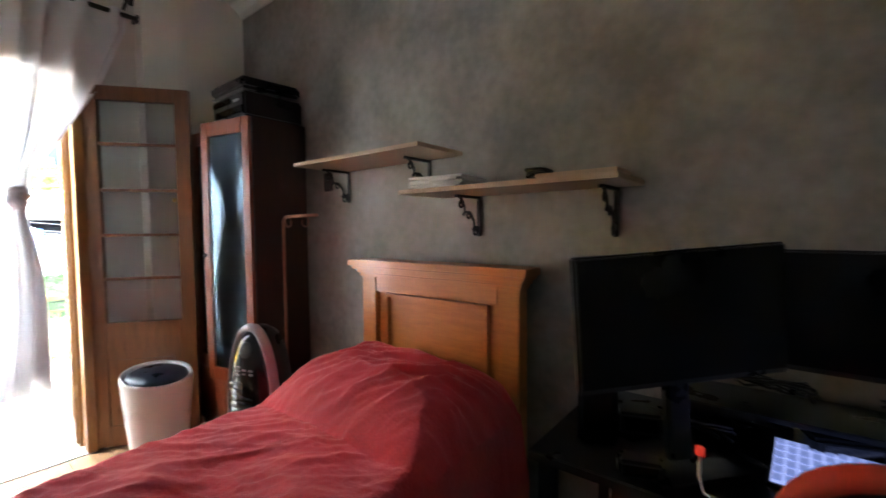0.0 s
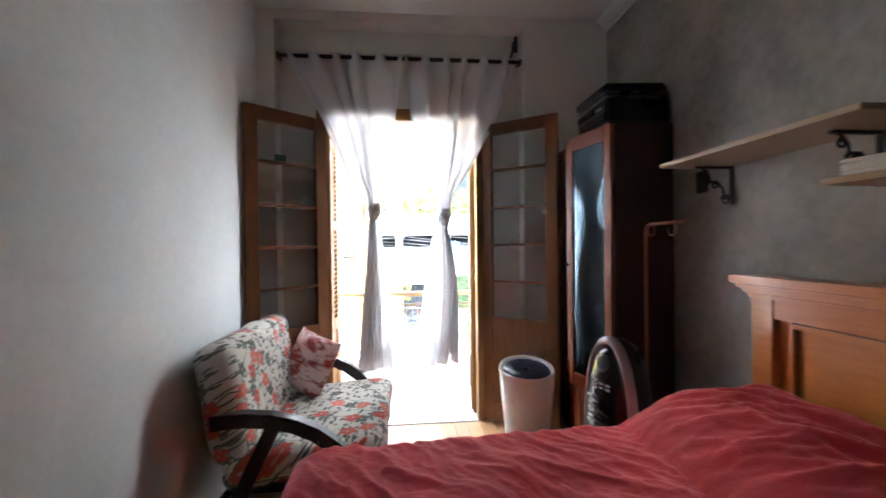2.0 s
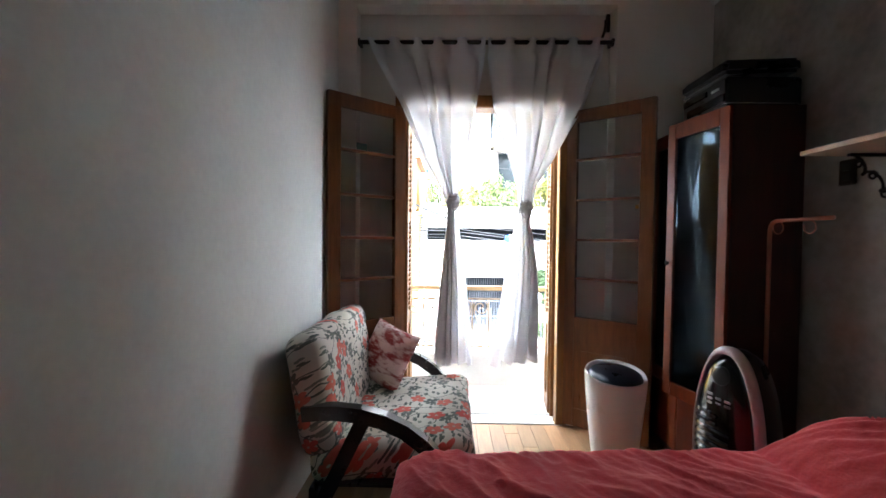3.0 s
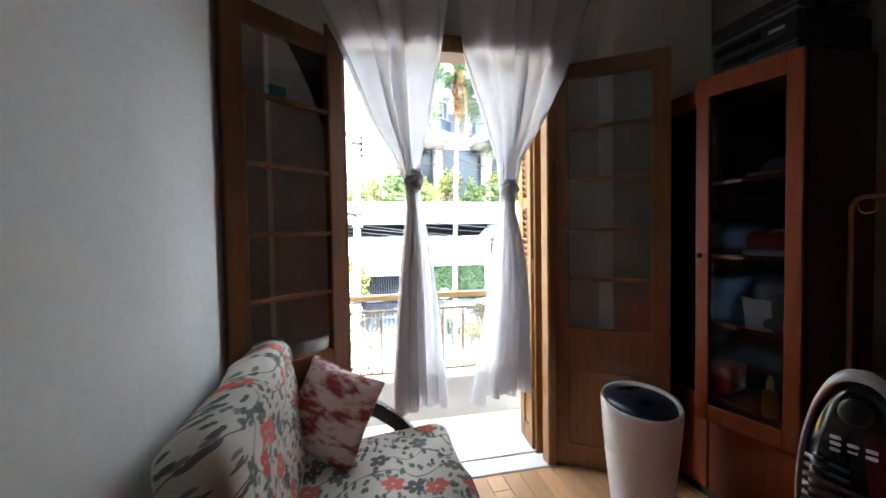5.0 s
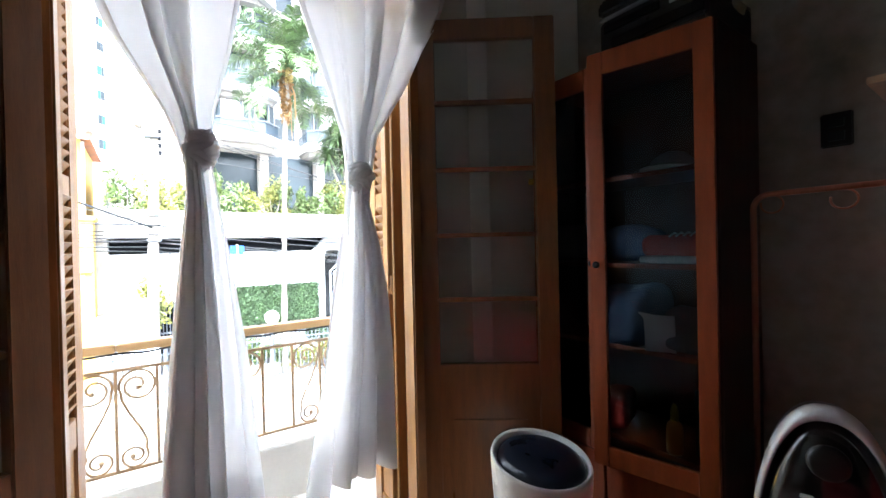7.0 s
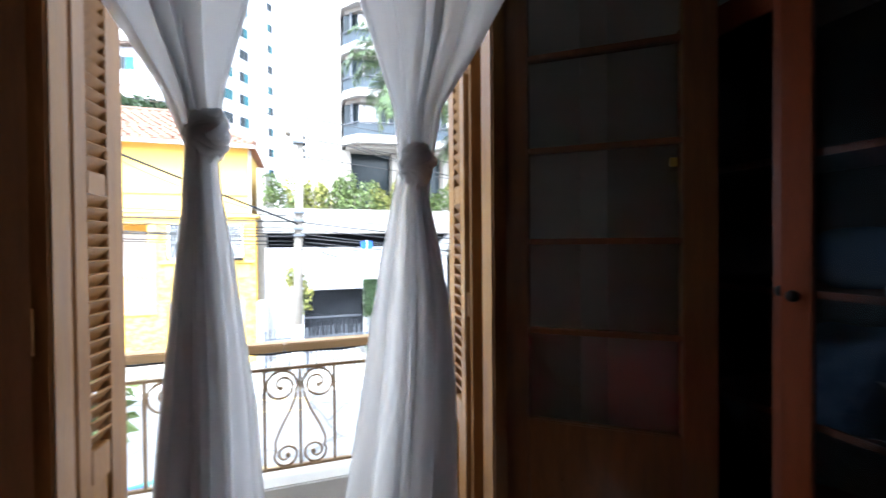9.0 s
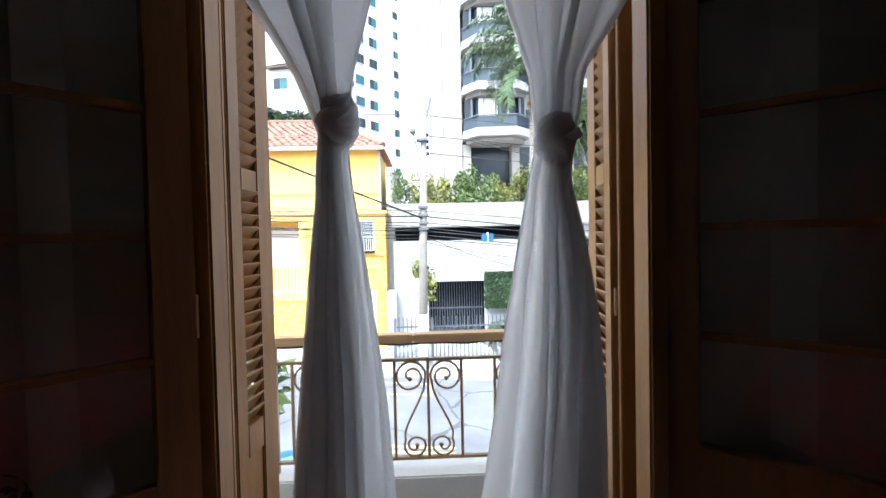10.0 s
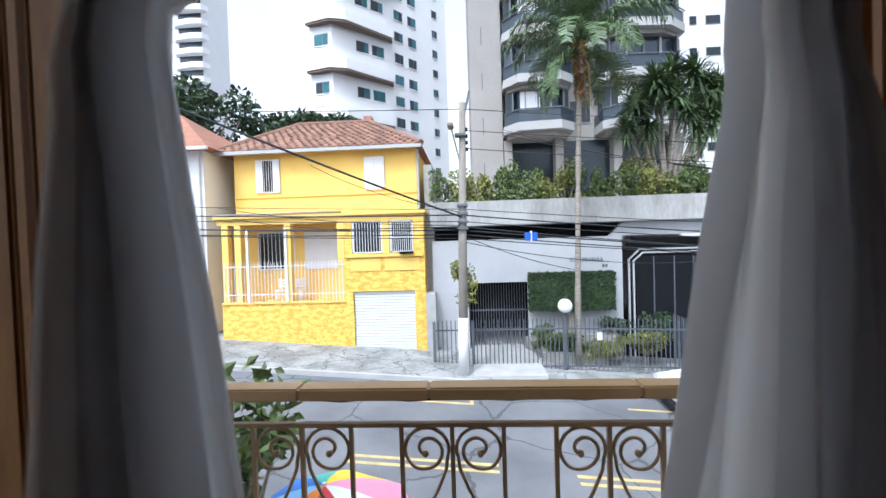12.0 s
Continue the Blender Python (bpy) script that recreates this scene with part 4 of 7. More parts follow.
for k in range(7):
    c, q = ((0, 0), (0, 1), (0, 2), (1, 0), (1, 1), (2, 0), (2, 1))[k]
    x, z = -0.052 + 0.040 * c, 0.618 + 0.019 * q + (0.008 if c else 0)
    part("button", B(x, x + 0.026, -0.0905, -0.083, z, z + 0.010, 0.002), M_SILVER, ac, "silver-marked button")
part("foot", B(-0.12, 0.12, -0.04, 0.10, 0.0, 0.085, 0.02), M_BLACK, ac)

# ---- copper garment rack ----
gr = thing("garment_rack", (-2.385, 1.535, 0), "slim rose-copper garment stand beside the cabinet", "garment rack")
arc = [(0, 0, 0.0), (0, 0, 1.36)] + [(0.045 * (1 - math.cos(a)), 0, 1.36 + 0.045 * math.sin(a)) for a in [math.pi / 2 * k / 6 for k in range(1, 7)]] + [(0.33, 0, 1.407)]
part("pole", sweep(bmesh.new(), arc, 0.009, 10), M_COPPER, gr, smooth=True)
for x in (0.08, 0.25):
    part("hook", sweep(bmesh.new(), [(x + 0.03 * math.cos(a) - 0.03, 0, 1.372 + 0.028 * math.sin(a)) for a in [math.pi * (0.4 - 1.5 * k / 14) for k in range(15)]], 0.003, 6), M_COPPER, gr, smooth=True)
part("foot", rod(bmesh.new(), (0, -0.08, 0.009), (0, 0.17, 0.009), 0.009), M_COPPER, gr, smooth=True)

# ---- desk corner ----
DX0, DX1, DYF = -0.62, 0.95, 1.16
dk = thing("desk", (0.165, 1.45, 0), "black desk against the taupe wall, crowded with electronics", "desk")
part("tabletop", B(DX0 - 0.165, DX1 - 0.165, DYF - 1.45, 0.28, 0.72, 0.745, 0.003), M_BLACK, dk)
for x in (DX0 - 0.165 + 0.02, DX1 - 0.165 - 0.06):
    for y in (DYF - 1.45 + 0.02, 0.22):
        part("leg", B(x, x + 0.04, y, y + 0.04, 0, 0.72, 0.003), M_BLACK, dk)
part("back_panel", B(DX0 - 0.165 + 0.06, DX1 - 0.165 - 0.06, 0.24, 0.26, 0.3, 0.72), M_BLACK, dk)


def monitor(m, w, h, z0, label):
    mo = thing("monitor", m, label, "monitor", "desk monitors")
    sc = part("display", B(-w / 2, w / 2, -0.012, 0.016, z0, z0 + h, 0.005), M_BLACK, mo)
    part("screen", B(-w / 2 + 0.008, w / 2 - 0.008, -0.0145, -0.0125, z0 + 0.014, z0 + h - 0.008), M_SCREEN, sc)
    part("stand", B(-0.03, 0.03, 0.02, 0.05, 0.01, z0 + 0.14, 0.006), M_BLACK, mo)
    part("stand_base", B(-0.11, 0.11, -0.07, 0.11, 0.0, 0.014, 0.006), M_BLACK, mo)
    return mo


monitor(pose(-0.273, 1.303, 0.745, 0, -3.5, 45), 0.525, 0.315, 0.215, "switched-off black monitor turned aside on the desk")
monitor(pose(0.145, 1.482, 0.745, 0, 0, -2), 0.60, 0.29, 0.235, "switched-off black monitor standing before the wall")
ri = thing("desk_riser", (0.25, 1.60, 0.746), "low black shelf on the desk under the monitors", "shelf")
part("board", B(-0.62, 0.68, -0.10, 0.11, 0.085, 0.10, 0.003), M_BLACK, ri)
part("back_panel", B(-0.60, 0.66, 0.09, 0.105, 0.0, 0.084), M_BLACK, ri)
for x in (-0.61, 0.0, 0.66):
    part("side", B(x - 0.008, x + 0.008, -0.095, 0.088, 0.0, 0.084, 0.002), M_BLACK, ri)
rnd = random.Random(19)
for x, y in ((-0.30, 1.50), (-0.12, 1.66), (0.20, 1.62)):
    o = thing("cable_tangle", (x, y, 0.848 if y > 1.55 else 0.748), "tangle of black cables among the electronics", "cable", "desk cables")
    part("coil", sweep(bmesh.new(), [(0.09 * math.cos(q * 0.8) + rnd.uniform(-0.03, 0.03), 0.035 * math.sin(q * 0.8) + rnd.uniform(-0.015, 0.015), 0.006 + 0.05 * abs(math.sin(q * 0.37))) for q in range(40)], 0.0045, 6), M_BLACK, o, smooth=True)
kb = thing("keyboard", pose(0.058, 1.445, 0.746, 4, 0, -3), "keyboard with glowing blue-white keys on the desk", "keyboard")
part("case", B(-0.18, 0.18, -0.115, 0.115, 0.0, 0.018, 0.004), M_BLACK, kb)
M_KEY = glow("lit_keys", (0.50, 0.55, 1.0), 0.018)
M_KEYCAP = glow("lit_keycap", (0.42, 0.50, 1.0), 0.010)
part("light_bed", B(-0.172, 0.172, -0.107, 0.107, 0.0185, 0.0205), M_KEY, kb, "glowing blue-white key bed")
key = None
for r in range(6):
    for c in range(15):
        if key is None:
            key = part("key", B(-0.0085, 0.0085, -0.0125, 0.0125, 0.0, 0.004, 0.001), M_KEYCAP, kb)
            o = key
        else:
            o = new("key", key.data)
            o.parent = kb
        o.location = (-0.161 + 0.023 * c, -0.0875 + 0.035 * r, 0.0206)
for nm, x, y, z, s, mt, lb, ct in (("power_brick", -0.42, 1.46, 0.746, (0.06, 0.05, 0.03), M_BLACK, "black power brick on the desk", "power supply"), ("speaker", -0.50, 1.34, 0.746, (0.05, 0.05, 0.11), M_BLACK, "small black speaker on the desk", "speaker"),
                                    ("card_box", -0.36, 1.22, 0.746, (0.05, 0.03, 0.02), M_BLACK, "small black box on the desk", "box"), ("game_pad", 0.02, 1.60, 0.746, (0.08, 0.05, 0.03), M_GREYMESH, "dark controller lying on the desk", "controller")):
    o = thing(nm, pose(x, y, z, 0, 0, 20), lb, ct)
    part("body", B(-s[0], s[0], -s[1], s[1], 0, s[2] * 2, 0.008), mt, o)
    part("face", B(-s[0] * 0.7, s[0] * 0.7, -s[1] - 0.002, -s[1] + 0.001, s[2] * 0.4, s[2] * 1.6), M_GLOSSBLACK, o)
ca = thing("cable", (-0.24, 1.22, 0.746), "pale cable with a glowing red tip on the desk", "cable")
part("lead", sweep(bmesh.new(), [(0, 0, 0.09), (0.0, -0.005, 0.04), (0.01, -0.01, 0.008), (0.05, -0.015, 0.006), (0.12, -0.012, 0.006), (0.2, 0.01, 0.006)], 0.0035, 8), M_SILVER, ca, smooth=True)
part("tip", B(-0.008, 0.008, -0.006, 0.006, 0.085, 0.105, 0.002), glow("red_light", (1.0, 0.06, 0.03), 0.009), ca, "glowing red tip")
# chair pushed under the desk
ch = thing("desk_chair", pose(0.16, 0.93, 0, 0, 0, 184), "dark mesh desk chair with a red rimmed back", "chair")
shape = [(0.25 * math.copysign(abs(math.cos(a)) ** 0.6, math.cos(a)), 0.70 + 0.215 * math.copysign(abs(math.sin(a)) ** 0.7, math.sin(a))) for a in [2 * math.pi * k / 40 for k in range(40)]]
part("backrest", prism(bmesh.new(), [(x * 0.95, 0.7 + (z - 0.7) * 0.95) for x, z in shape], -0.245, -0.215, "y"), M_GREYMESH, ch)
part("rim", sweep(bmesh.new(), [(x, -0.23, z) for x, z in shape], 0.024, 10, closed=True), M_REDPL, ch, "red padded rim", smooth=True)
part("seat", moved(pad(0.48, 0.46, 0.09, 0.04, 0.004, 2, 8), pose(0, 0.0, 0.455)), M_GREYMESH, ch, smooth=True)
part("back_post", B(-0.03, 0.03, -0.27, -0.246, 0.40, 0.72, 0.006), M_BLACK, ch)
part("gas_lift", rod(bmesh.new(), (0, 0, 0.08), (0, 0, 0.41), 0.028, seg=16), M_BLACK, ch, smooth=True)
for k in range(5):
    a = 2 * math.pi * k / 5
    leg = part("leg", sweep(bmesh.new(), [(0, 0, 0.10), (0.27 * math.cos(a), 0.27 * math.sin(a), 0.065)], [0.024, 0.016], 8), M_BLACK, ch)
    part("castor", lathe(bmesh.new(), [(0.02, -0.02), (0.028, -0.012), (0.028, 0.012), (0.02, 0.02)], 16, pose(0.27 * math.cos(a), 0.27 * math.sin(a), 0.028, 90, 0, math.degrees(a))), M_BLACK, leg)

# ---- balcony ----
BXI, BXO = -4.03, -4.17
setting("balcony_floor", B(BXO, OX - 0.004, -1.25, 1.75, -0.22, 0.012, 0.003), M_TILE, "pale cement balcony floor", "balcony floor")
bm = bmesh.new()
box(bm, BXO, BXI, -1.25, 1.75, 0.013, 0.25)
box(bm, BXO - 0.015, BXI + 0.015, -1.25, 1.75, 0.251, 0.30, 0.006)
box(bm, BXI, OX - 0.003, -1.25, -1.13, 0.013, 0.30)
box(bm, BXI, OX - 0.003, 1.63, 1.75, 0.013, 0.30)
setting("balcony_parapet", bm, M_TILE, "low rendered balcony parapet under the railing", "parapet")
M_HANDRAIL = mat("tan_painted_handrail", (0.48, 0.315, 0.155), 0.4, col2=(0.36, 0.225, 0.10), stretch=(8, 1, 8), scale=4, fine=30, bump=0.1)
RXC, RZ0, RZ1, RZ2 = -4.085, 0.345, 0.772, 0.850
rl = thing("balcony_railing", (RXC, 0.25, 0.30), "brown wrought-iron balcony railing with scrolls and wooden handrail", "railing")


def rp(bm):
    bmesh.ops.translate(bm, vec=(-RXC, -0.25, -0.30), verts=bm.verts)
    return bm


for y0, y1 in ((-1.22, -0.205), (-0.203, 0.163), (0.165, 0.735), (0.737, 1.72)):
    part("handrail", rp(B(RXC - 0.034, RXC + 0.034, y0, y1, RZ2, RZ2 + 0.036, 0.005)), M_HANDRAIL, rl, "tan-brown painted handrail length")
part("top_bar", rp(B(RXC - 0.011, RXC + 0.011, -1.22, 1.72, RZ1 - 0.006, RZ1 + 0.006, 0.002)), M_RAIL, rl)
part("bottom_bar", rp(B(RXC - 0.011, RXC + 0.011, -1.22, 1.72, RZ0 - 0.006, RZ0 + 0.006, 0.002)), M_RAIL, rl)


def scroll(bm, y, z, r, s, first, turns):
    """A scroll in the railing's plane: it keeps its radius for most of a turn, then winds in to an eye."""
    pts = []
    n = 46
    for k in range(n + 1):
        q = k / n
        a = first - 2 * math.pi * turns * q
        rr = r * (1.0 if q < 0.42 else 1 - 0.78 * ((q - 0.42) / 0.58) ** 0.8)
        pts.append((RXC, y + s * rr * math.cos(a), z + rr * math.sin(a)))
    sweep(bm, pts, 0.0052, 6)
    bmesh.ops.create_uvsphere(bm, u_segments=8, v_segments=6, radius=0.0105, matrix=Matrix.Translation(pts[-1]))
    return pts[0]


PITCH, BDY = 0.433, 0.144
for i in range(-3, 4):
    yc = 0.224 + PITCH * 1.0 * i
    for dy in (-BDY, BDY):
        part("baluster", rp(B(RXC - 0.006, RXC + 0.006, yc + dy - 0.006, yc + dy + 0.006, RZ0, RZ1)), M_RAIL, rl)
    part("baluster", rp(B(RXC - 0.007, RXC + 0.007, yc - 0.006, yc + 0.006, RZ0, RZ1)), M_RAIL, rl)
    for s in (-1, 1):
        bm = bmesh.new()
        top = scroll(bm, yc + s * 0.073, RZ1 - 0.072, 0.062, s, math.pi * 1.12, 1.75)
        foot = scroll(bm, yc + s * 0.062, RZ0 + 0.052, 0.045, s, math.pi * 0.18, 1.6)
        sweep(bm, [top, (RXC, yc + s * 0.020, RZ1 - 0.13), (RXC, yc + s * 0.045, RZ1 - 0.19), (RXC, yc + s * 0.085, RZ0 + 0.16), (RXC, yc + s * 0.104, RZ0 + 0.11), foot], 0.0052, 6)
        part("scroll", rp(bm), M_RAIL, rl)
for y in (-1.2, 0.224 - 1.5 * PITCH, 0.224 + 1.5 * PITCH, 1.7):
    part("post", rp(B(RXC - 0.009, RXC + 0.009, y - 0.009, y + 0.009, 0.30, RZ2)), M_RAIL, rl)
part("cable", rp(sweep(bmesh.new(), [(RXC - 0.03, -1.2 + 0.1 * k, RZ2 - 0.012 - 0.010 * math.sin(1.3 * k) ** 2) for k in range(30)], 0.005, 6)), M_BLACK, rl, "black cable under the handrail", smooth=True)
# house front around the balcony
bm = bmesh.new()
box(bm, OX, OX + 0.12, -6.0, Y0 - 0.2, -4.2, 3.6)
box(bm, OX, OX + 0.12, Y1 + 0.2, 6.0, -4.2, 3.6)
box(bm, OX, OX + 0.12, Y0 - 0.2, Y1 + 0.2, H + 0.15, 3.6)
box(bm, OX, OX + 0.12, Y0 - 0.2, Y1 + 0.2, -4.2, -0.22)
setting("facade_own", bm, M_CREAM_WALL, "cream front of the house around the balcony", "facade")

# floor boards
PW = 0.095
board = {}
rnd = random.Random(11)
k = 0
y = Y0 + 0.002
while y < Y1 - 0.01:
    w = min(PW, Y1 - 0.002 - y)
    x = RX + 0.032 - rnd.uniform(0, 0.9)
    while x < X1:
        ln = rnd.choice((0.9, 1.2, 1.5))
        a, b = max(x, RX + 0.032), min(x + ln, X1 - 0.002)
        if b - a > 0.05:
            kk = (round(b - a, 3), round(w, 3))
            if kk not in board:
                o = part("plank", B(0, b - a - 0.0015, 0, w - 0.0015, -0.022, 0.0, 0.0015), M_OAK, floor_ob)
                board[kk] = o.data
            else:
                o = new("plank", board[kk])
                o.parent = floor_ob
            o.location = (a, y, 0)
        x += ln
    y += PW


# ---- the street ----
def zg(y):
    return -3.09 - 0.07 * max(-45.0, min(45.0, y))


def sbox(bm, x0, x1, y0, y1, h0, h1, n=1):
    """A block that follows the street's slope, from h0 to h1 over it."""
    for k in range(n):
        a, b = y0 + (y1 - y0) * k / n, y0 + (y1 - y0) * (k + 1) / n
        v = [bm.verts.new((x, y, zg(y) + h)) for h in (h0, h1) for x, y in ((x0, a), (x1, a), (x1, b), (x0, b))]
        for f in ((3, 2, 1, 0), (4, 5, 6, 7), (0, 1, 5, 4), (1, 2, 6, 5), (2, 3, 7, 6), (3, 0, 4, 7)):
            bm.faces.new([v[i] for i in f])
    return bm


M_ASPH = mat("worn_asphalt", (0.16, 0.16, 0.165), 0.9, col2=(0.10, 0.10, 0.105), spread=0.3, scale=0.7, fine=45, bump=0.3)
M_PAVE = mat("patched_grey_pavement", (0.31, 0.31, 0.30), 0.9, col2=(0.17, 0.17, 0.16), spread=0.22, scale=1.1, fine=9, bump=0.3)
M_YEL = mat("yellow_house_paint", (0.80, 0.53, 0.125), 0.75, vary=0.07, scale=1.2, fine=25, bump=0.1)
M_YELROUGH = mat("rough_yellow_render", (0.80, 0.52, 0.115), 0.85, col2=(0.60, 0.34, 0.045), spread=0.16, scale=3.6, fine=9, bump=1.0, stretch=(1, 1, 2))
M_WHITEP = mat("white_painted_metal", (0.68, 0.68, 0.68), 0.5, vary=0.05, scale=3, bump=0.05)
M_ROOF = mat("terracotta_tile", (0.34, 0.165, 0.10), 0.85, col2=(0.15, 0.095, 0.072), spread=0.4, scale=2, fine=14, bump=0.2, rand=0.28)
M_ROOFB = mat("terracotta_bed", (0.36, 0.15, 0.08), 0.85, col2=(0.2, 0.1, 0.07), spread=0.4, scale=2, fine=14, bump=0.2)
M_GREYW = mat("pale_grey_render", (0.43, 0.43, 0.43), 0.85, vary=0.10, scale=0.8, fine=15, bump=0.1)
M_STAINC = mat("stained_concrete", (0.38, 0.37, 0.345), 0.9, col2=(0.22, 0.21, 0.19), spread=0.28, scale=0.9, fine=10, bump=0.2, stretch=(1, 1, 0.35))
# near-black: painted shade inside openings; also dark glass and small fittings
M_DARK = mat("black_shade_and_fittings", (0.012, 0.013, 0.015), 0.7, vary=0.2, scale=3, bump=0, spec=0.1)
M_FENCE = mat("grey_painted_fence", (0.13, 0.14, 0.16), 0.5, metal=0.3, vary=0.15, scale=6, bump=0.1)
M_TOWER = mat("beige_tower_stone", (0.32, 0.295, 0.265), 0.85, vary=0.10, scale=0.5, fine=5, bump=0.05)
M_SLAB = mat("pale_balcony_fascia", (0.40, 0.385, 0.365), 0.8, vary=0.10, scale=0.7, fine=8, bump=0.05)
M_TOWERW = mat("white_tower_render", (0.78, 0.77, 0.76), 0.8, vary=0.04, scale=0.3, fine=3, bump=0.0)
M_TWIN = mat("tower_window_glass", (0.022, 0.032, 0.038), 0.2, vary=0.3, scale=0.8, bump=0.0, spec=0.35)
M_BLUEGL = mat("blue_grey_balcony_glass", (0.045, 0.062, 0.078), 0.15, vary=0.25, scale=0.6, bump=0.0, spec=0.45)
M_LEAF = mat("bush_leaves", (0.13, 0.17, 0.045), 0.55, col2=(0.05, 0.08, 0.02), scale=2, fine=12, bump=0.0, island=0.5)
M_LEAFY = mat("yellowing_leaves", (0.26, 0.24, 0.05), 0.55, col2=(0.10, 0.13, 0.03), scale=2, fine=12, bump=0.0, island=0.4)
M_LEAFD = mat("hedge_leaves", (0.045, 0.078, 0.025), 0.55, col2=(0.018, 0.035, 0.012), scale=3, fine=14, bump=0.0, island=0.5)
M_PALM = mat("palm_frond", (0.10, 0.15, 0.05), 0.5, col2=(0.045, 0.075, 0.028), scale=3, bump=0.0, island=0.4)
M_TRUNK = mat("grey_palm_trunk", (0.33, 0.29, 0.24), 0.9, col2=(0.18, 0.15, 0.12), spread=0.3, scale=5, fine=25, bump=0.4, stretch=(1, 1, 4))
M_DEAD = mat("dry_frond", (0.38, 0.22, 0.09), 0.8, vary=0.2, scale=6, bump=0.1)
M_POLE = mat("concrete_pole", (0.27, 0.24, 0.20), 0.9, vary=0.2, scale=2, fine=20, bump=0.2)
M_YLINE = mat("yellow_road_paint", (0.60, 0.44, 0.15), 0.8, col2=(0.30, 0.25, 0.14), spread=0.4, scale=3, fine=20, bump=0.05)
M_CARW = mat("white_car_paint", (0.75, 0.76, 0.77), 0.2, vary=0.03, scale=2, bump=0.0, coat=0.6)
M_RUB = mat("tyre_rubber", (0.015, 0.015, 0.016), 0.8, vary=0.1, scale=8, bump=0.1)
M_CABLE = mat("black_cable", (0.014, 0.014, 0.015), 0.6, vary=0.1)
M_GLOBE = mat("white_globe", (0.82, 0.82, 0.82), 0.25, vary=0.02, bump=0)
M_BLUE = mat("blue_plastic", (0.02, 0.10, 0.45), 0.4, vary=0.1)



def cracked(m, scale, width, dark):
    """Thin dark wandering cracks and patch seams laid into a ground material."""
    n, l = m.node_tree.nodes, m.node_tree.links
    p = n["Principled BSDF"]
    src = p.inputs["Base Color"].links[0].from_socket
    tc, v, w = n.new("ShaderNodeTexCoord"), n.new("ShaderNodeTexVoronoi"), n.new("ShaderNodeTexNoise")
    v.feature = "DISTANCE_TO_EDGE"
    v.inputs["Scale"].default_value = scale
    w.inputs["Scale"].default_value, w.inputs["Detail"].default_value = scale * 3, 5
    add = n.new("ShaderNodeVectorMath")
    add.operation = "MULTIPLY_ADD"
    add.inputs[1].default_value = (0.5, 0.5, 0.5)
    l.new(tc.outputs["Object"], w.inputs["Vector"])
    l.new(w.outputs["Color"], add.inputs[0])
    l.new(tc.outputs["Object"], add.inputs[2])
    l.new(add.outputs[0], v.inputs["Vector"])
    lt = n.new("ShaderNodeMath")
    lt.operation = "LESS_THAN"
    lt.inputs[1].default_value = width
    l.new(v.outputs["Distance"], lt.inputs[0])
    mx = n.new("ShaderNodeMix")
    mx.data_type = "RGBA"
    mx.inputs[7].default_value = (dark, dark, dark, 1)
    fac = n.new("ShaderNodeMath")
    fac.operation = "MULTIPLY"
    fac.inputs[1].default_value = 0.75
    l.new(lt.outputs[0], fac.inputs[0])
    l.new(fac.outputs[0], mx.inputs[0])
    l.new(src, mx.inputs[6])
    l.new(mx.outputs[2], p.inputs["Base Color"])


cracked(M_ASPH, 0.42, 0.011, 0.045)
cracked(M_PAVE, 1.0, 0.022, 0.09)
bm = bmesh.new()
xs = [-420, -200, -80, -40, -15.4, -11, -6.6, -3.5, 30]
ys = [-420, -200, -45, -30, -15, -8, 0, 8, 15, 30, 45, 200, 420]
grid = [[bm.verts.new((x, y, zg(y))) for y in ys] for x in xs]
for a, b in zip(grid, grid[1:]):
    for k in range(len(ys) - 1):
        bm.faces.new((a[k], b[k], b[k + 1], a[k + 1]))
bmesh.ops.recalc_face_normals(bm, faces=bm.faces)
setting("ground", bm, M_ASPH, "worn grey asphalt street sloping down", "road")
setting("pavement_far", sbox(bmesh.new(), -32, -15.55, -45, 45, -0.3, 0.15, 6), M_PAVE, "cracked grey pavement along the opposite houses", "pavement")
setting("kerb_far", sbox(bmesh.new(), -15.55, -15.4, -45, 45, -0.3, 0.147, 6), M_CONC, "pale stone kerb of the opposite pavement", "kerb")
setting("pavement_near", sbox(bmesh.new(), -6.6, OX - 0.002, -45, 45, -0.3, 0.15, 6), M_PAVE, "grey pavement under the balcony", "pavement")
for i, (x0, x1, y0, y1) in enumerate(((-11.06, -10.96, -2.2, 0.75), (-10.82, -10.72, -2.2, 0.75), (-10.86, -10.76, 2.2, 4.6), (-10.62, -10.52, 2.2, 4.6), (-14.0, -13.9, -1.5, 0.3), (-14.9, -14.0, -1.5, -1.4), (-14.9, -14.0, 0.2, 0.3), (-14.9, -14.8, -1.5, 0.3), (-14.3, -14.2, 4.4, 9.0))):
    setting("road_marking", sbox(bmesh.new(), x0, x1, y0, y1, 0.002, 0.006), M_YLINE, "worn yellow line painted on the road", "road marking")


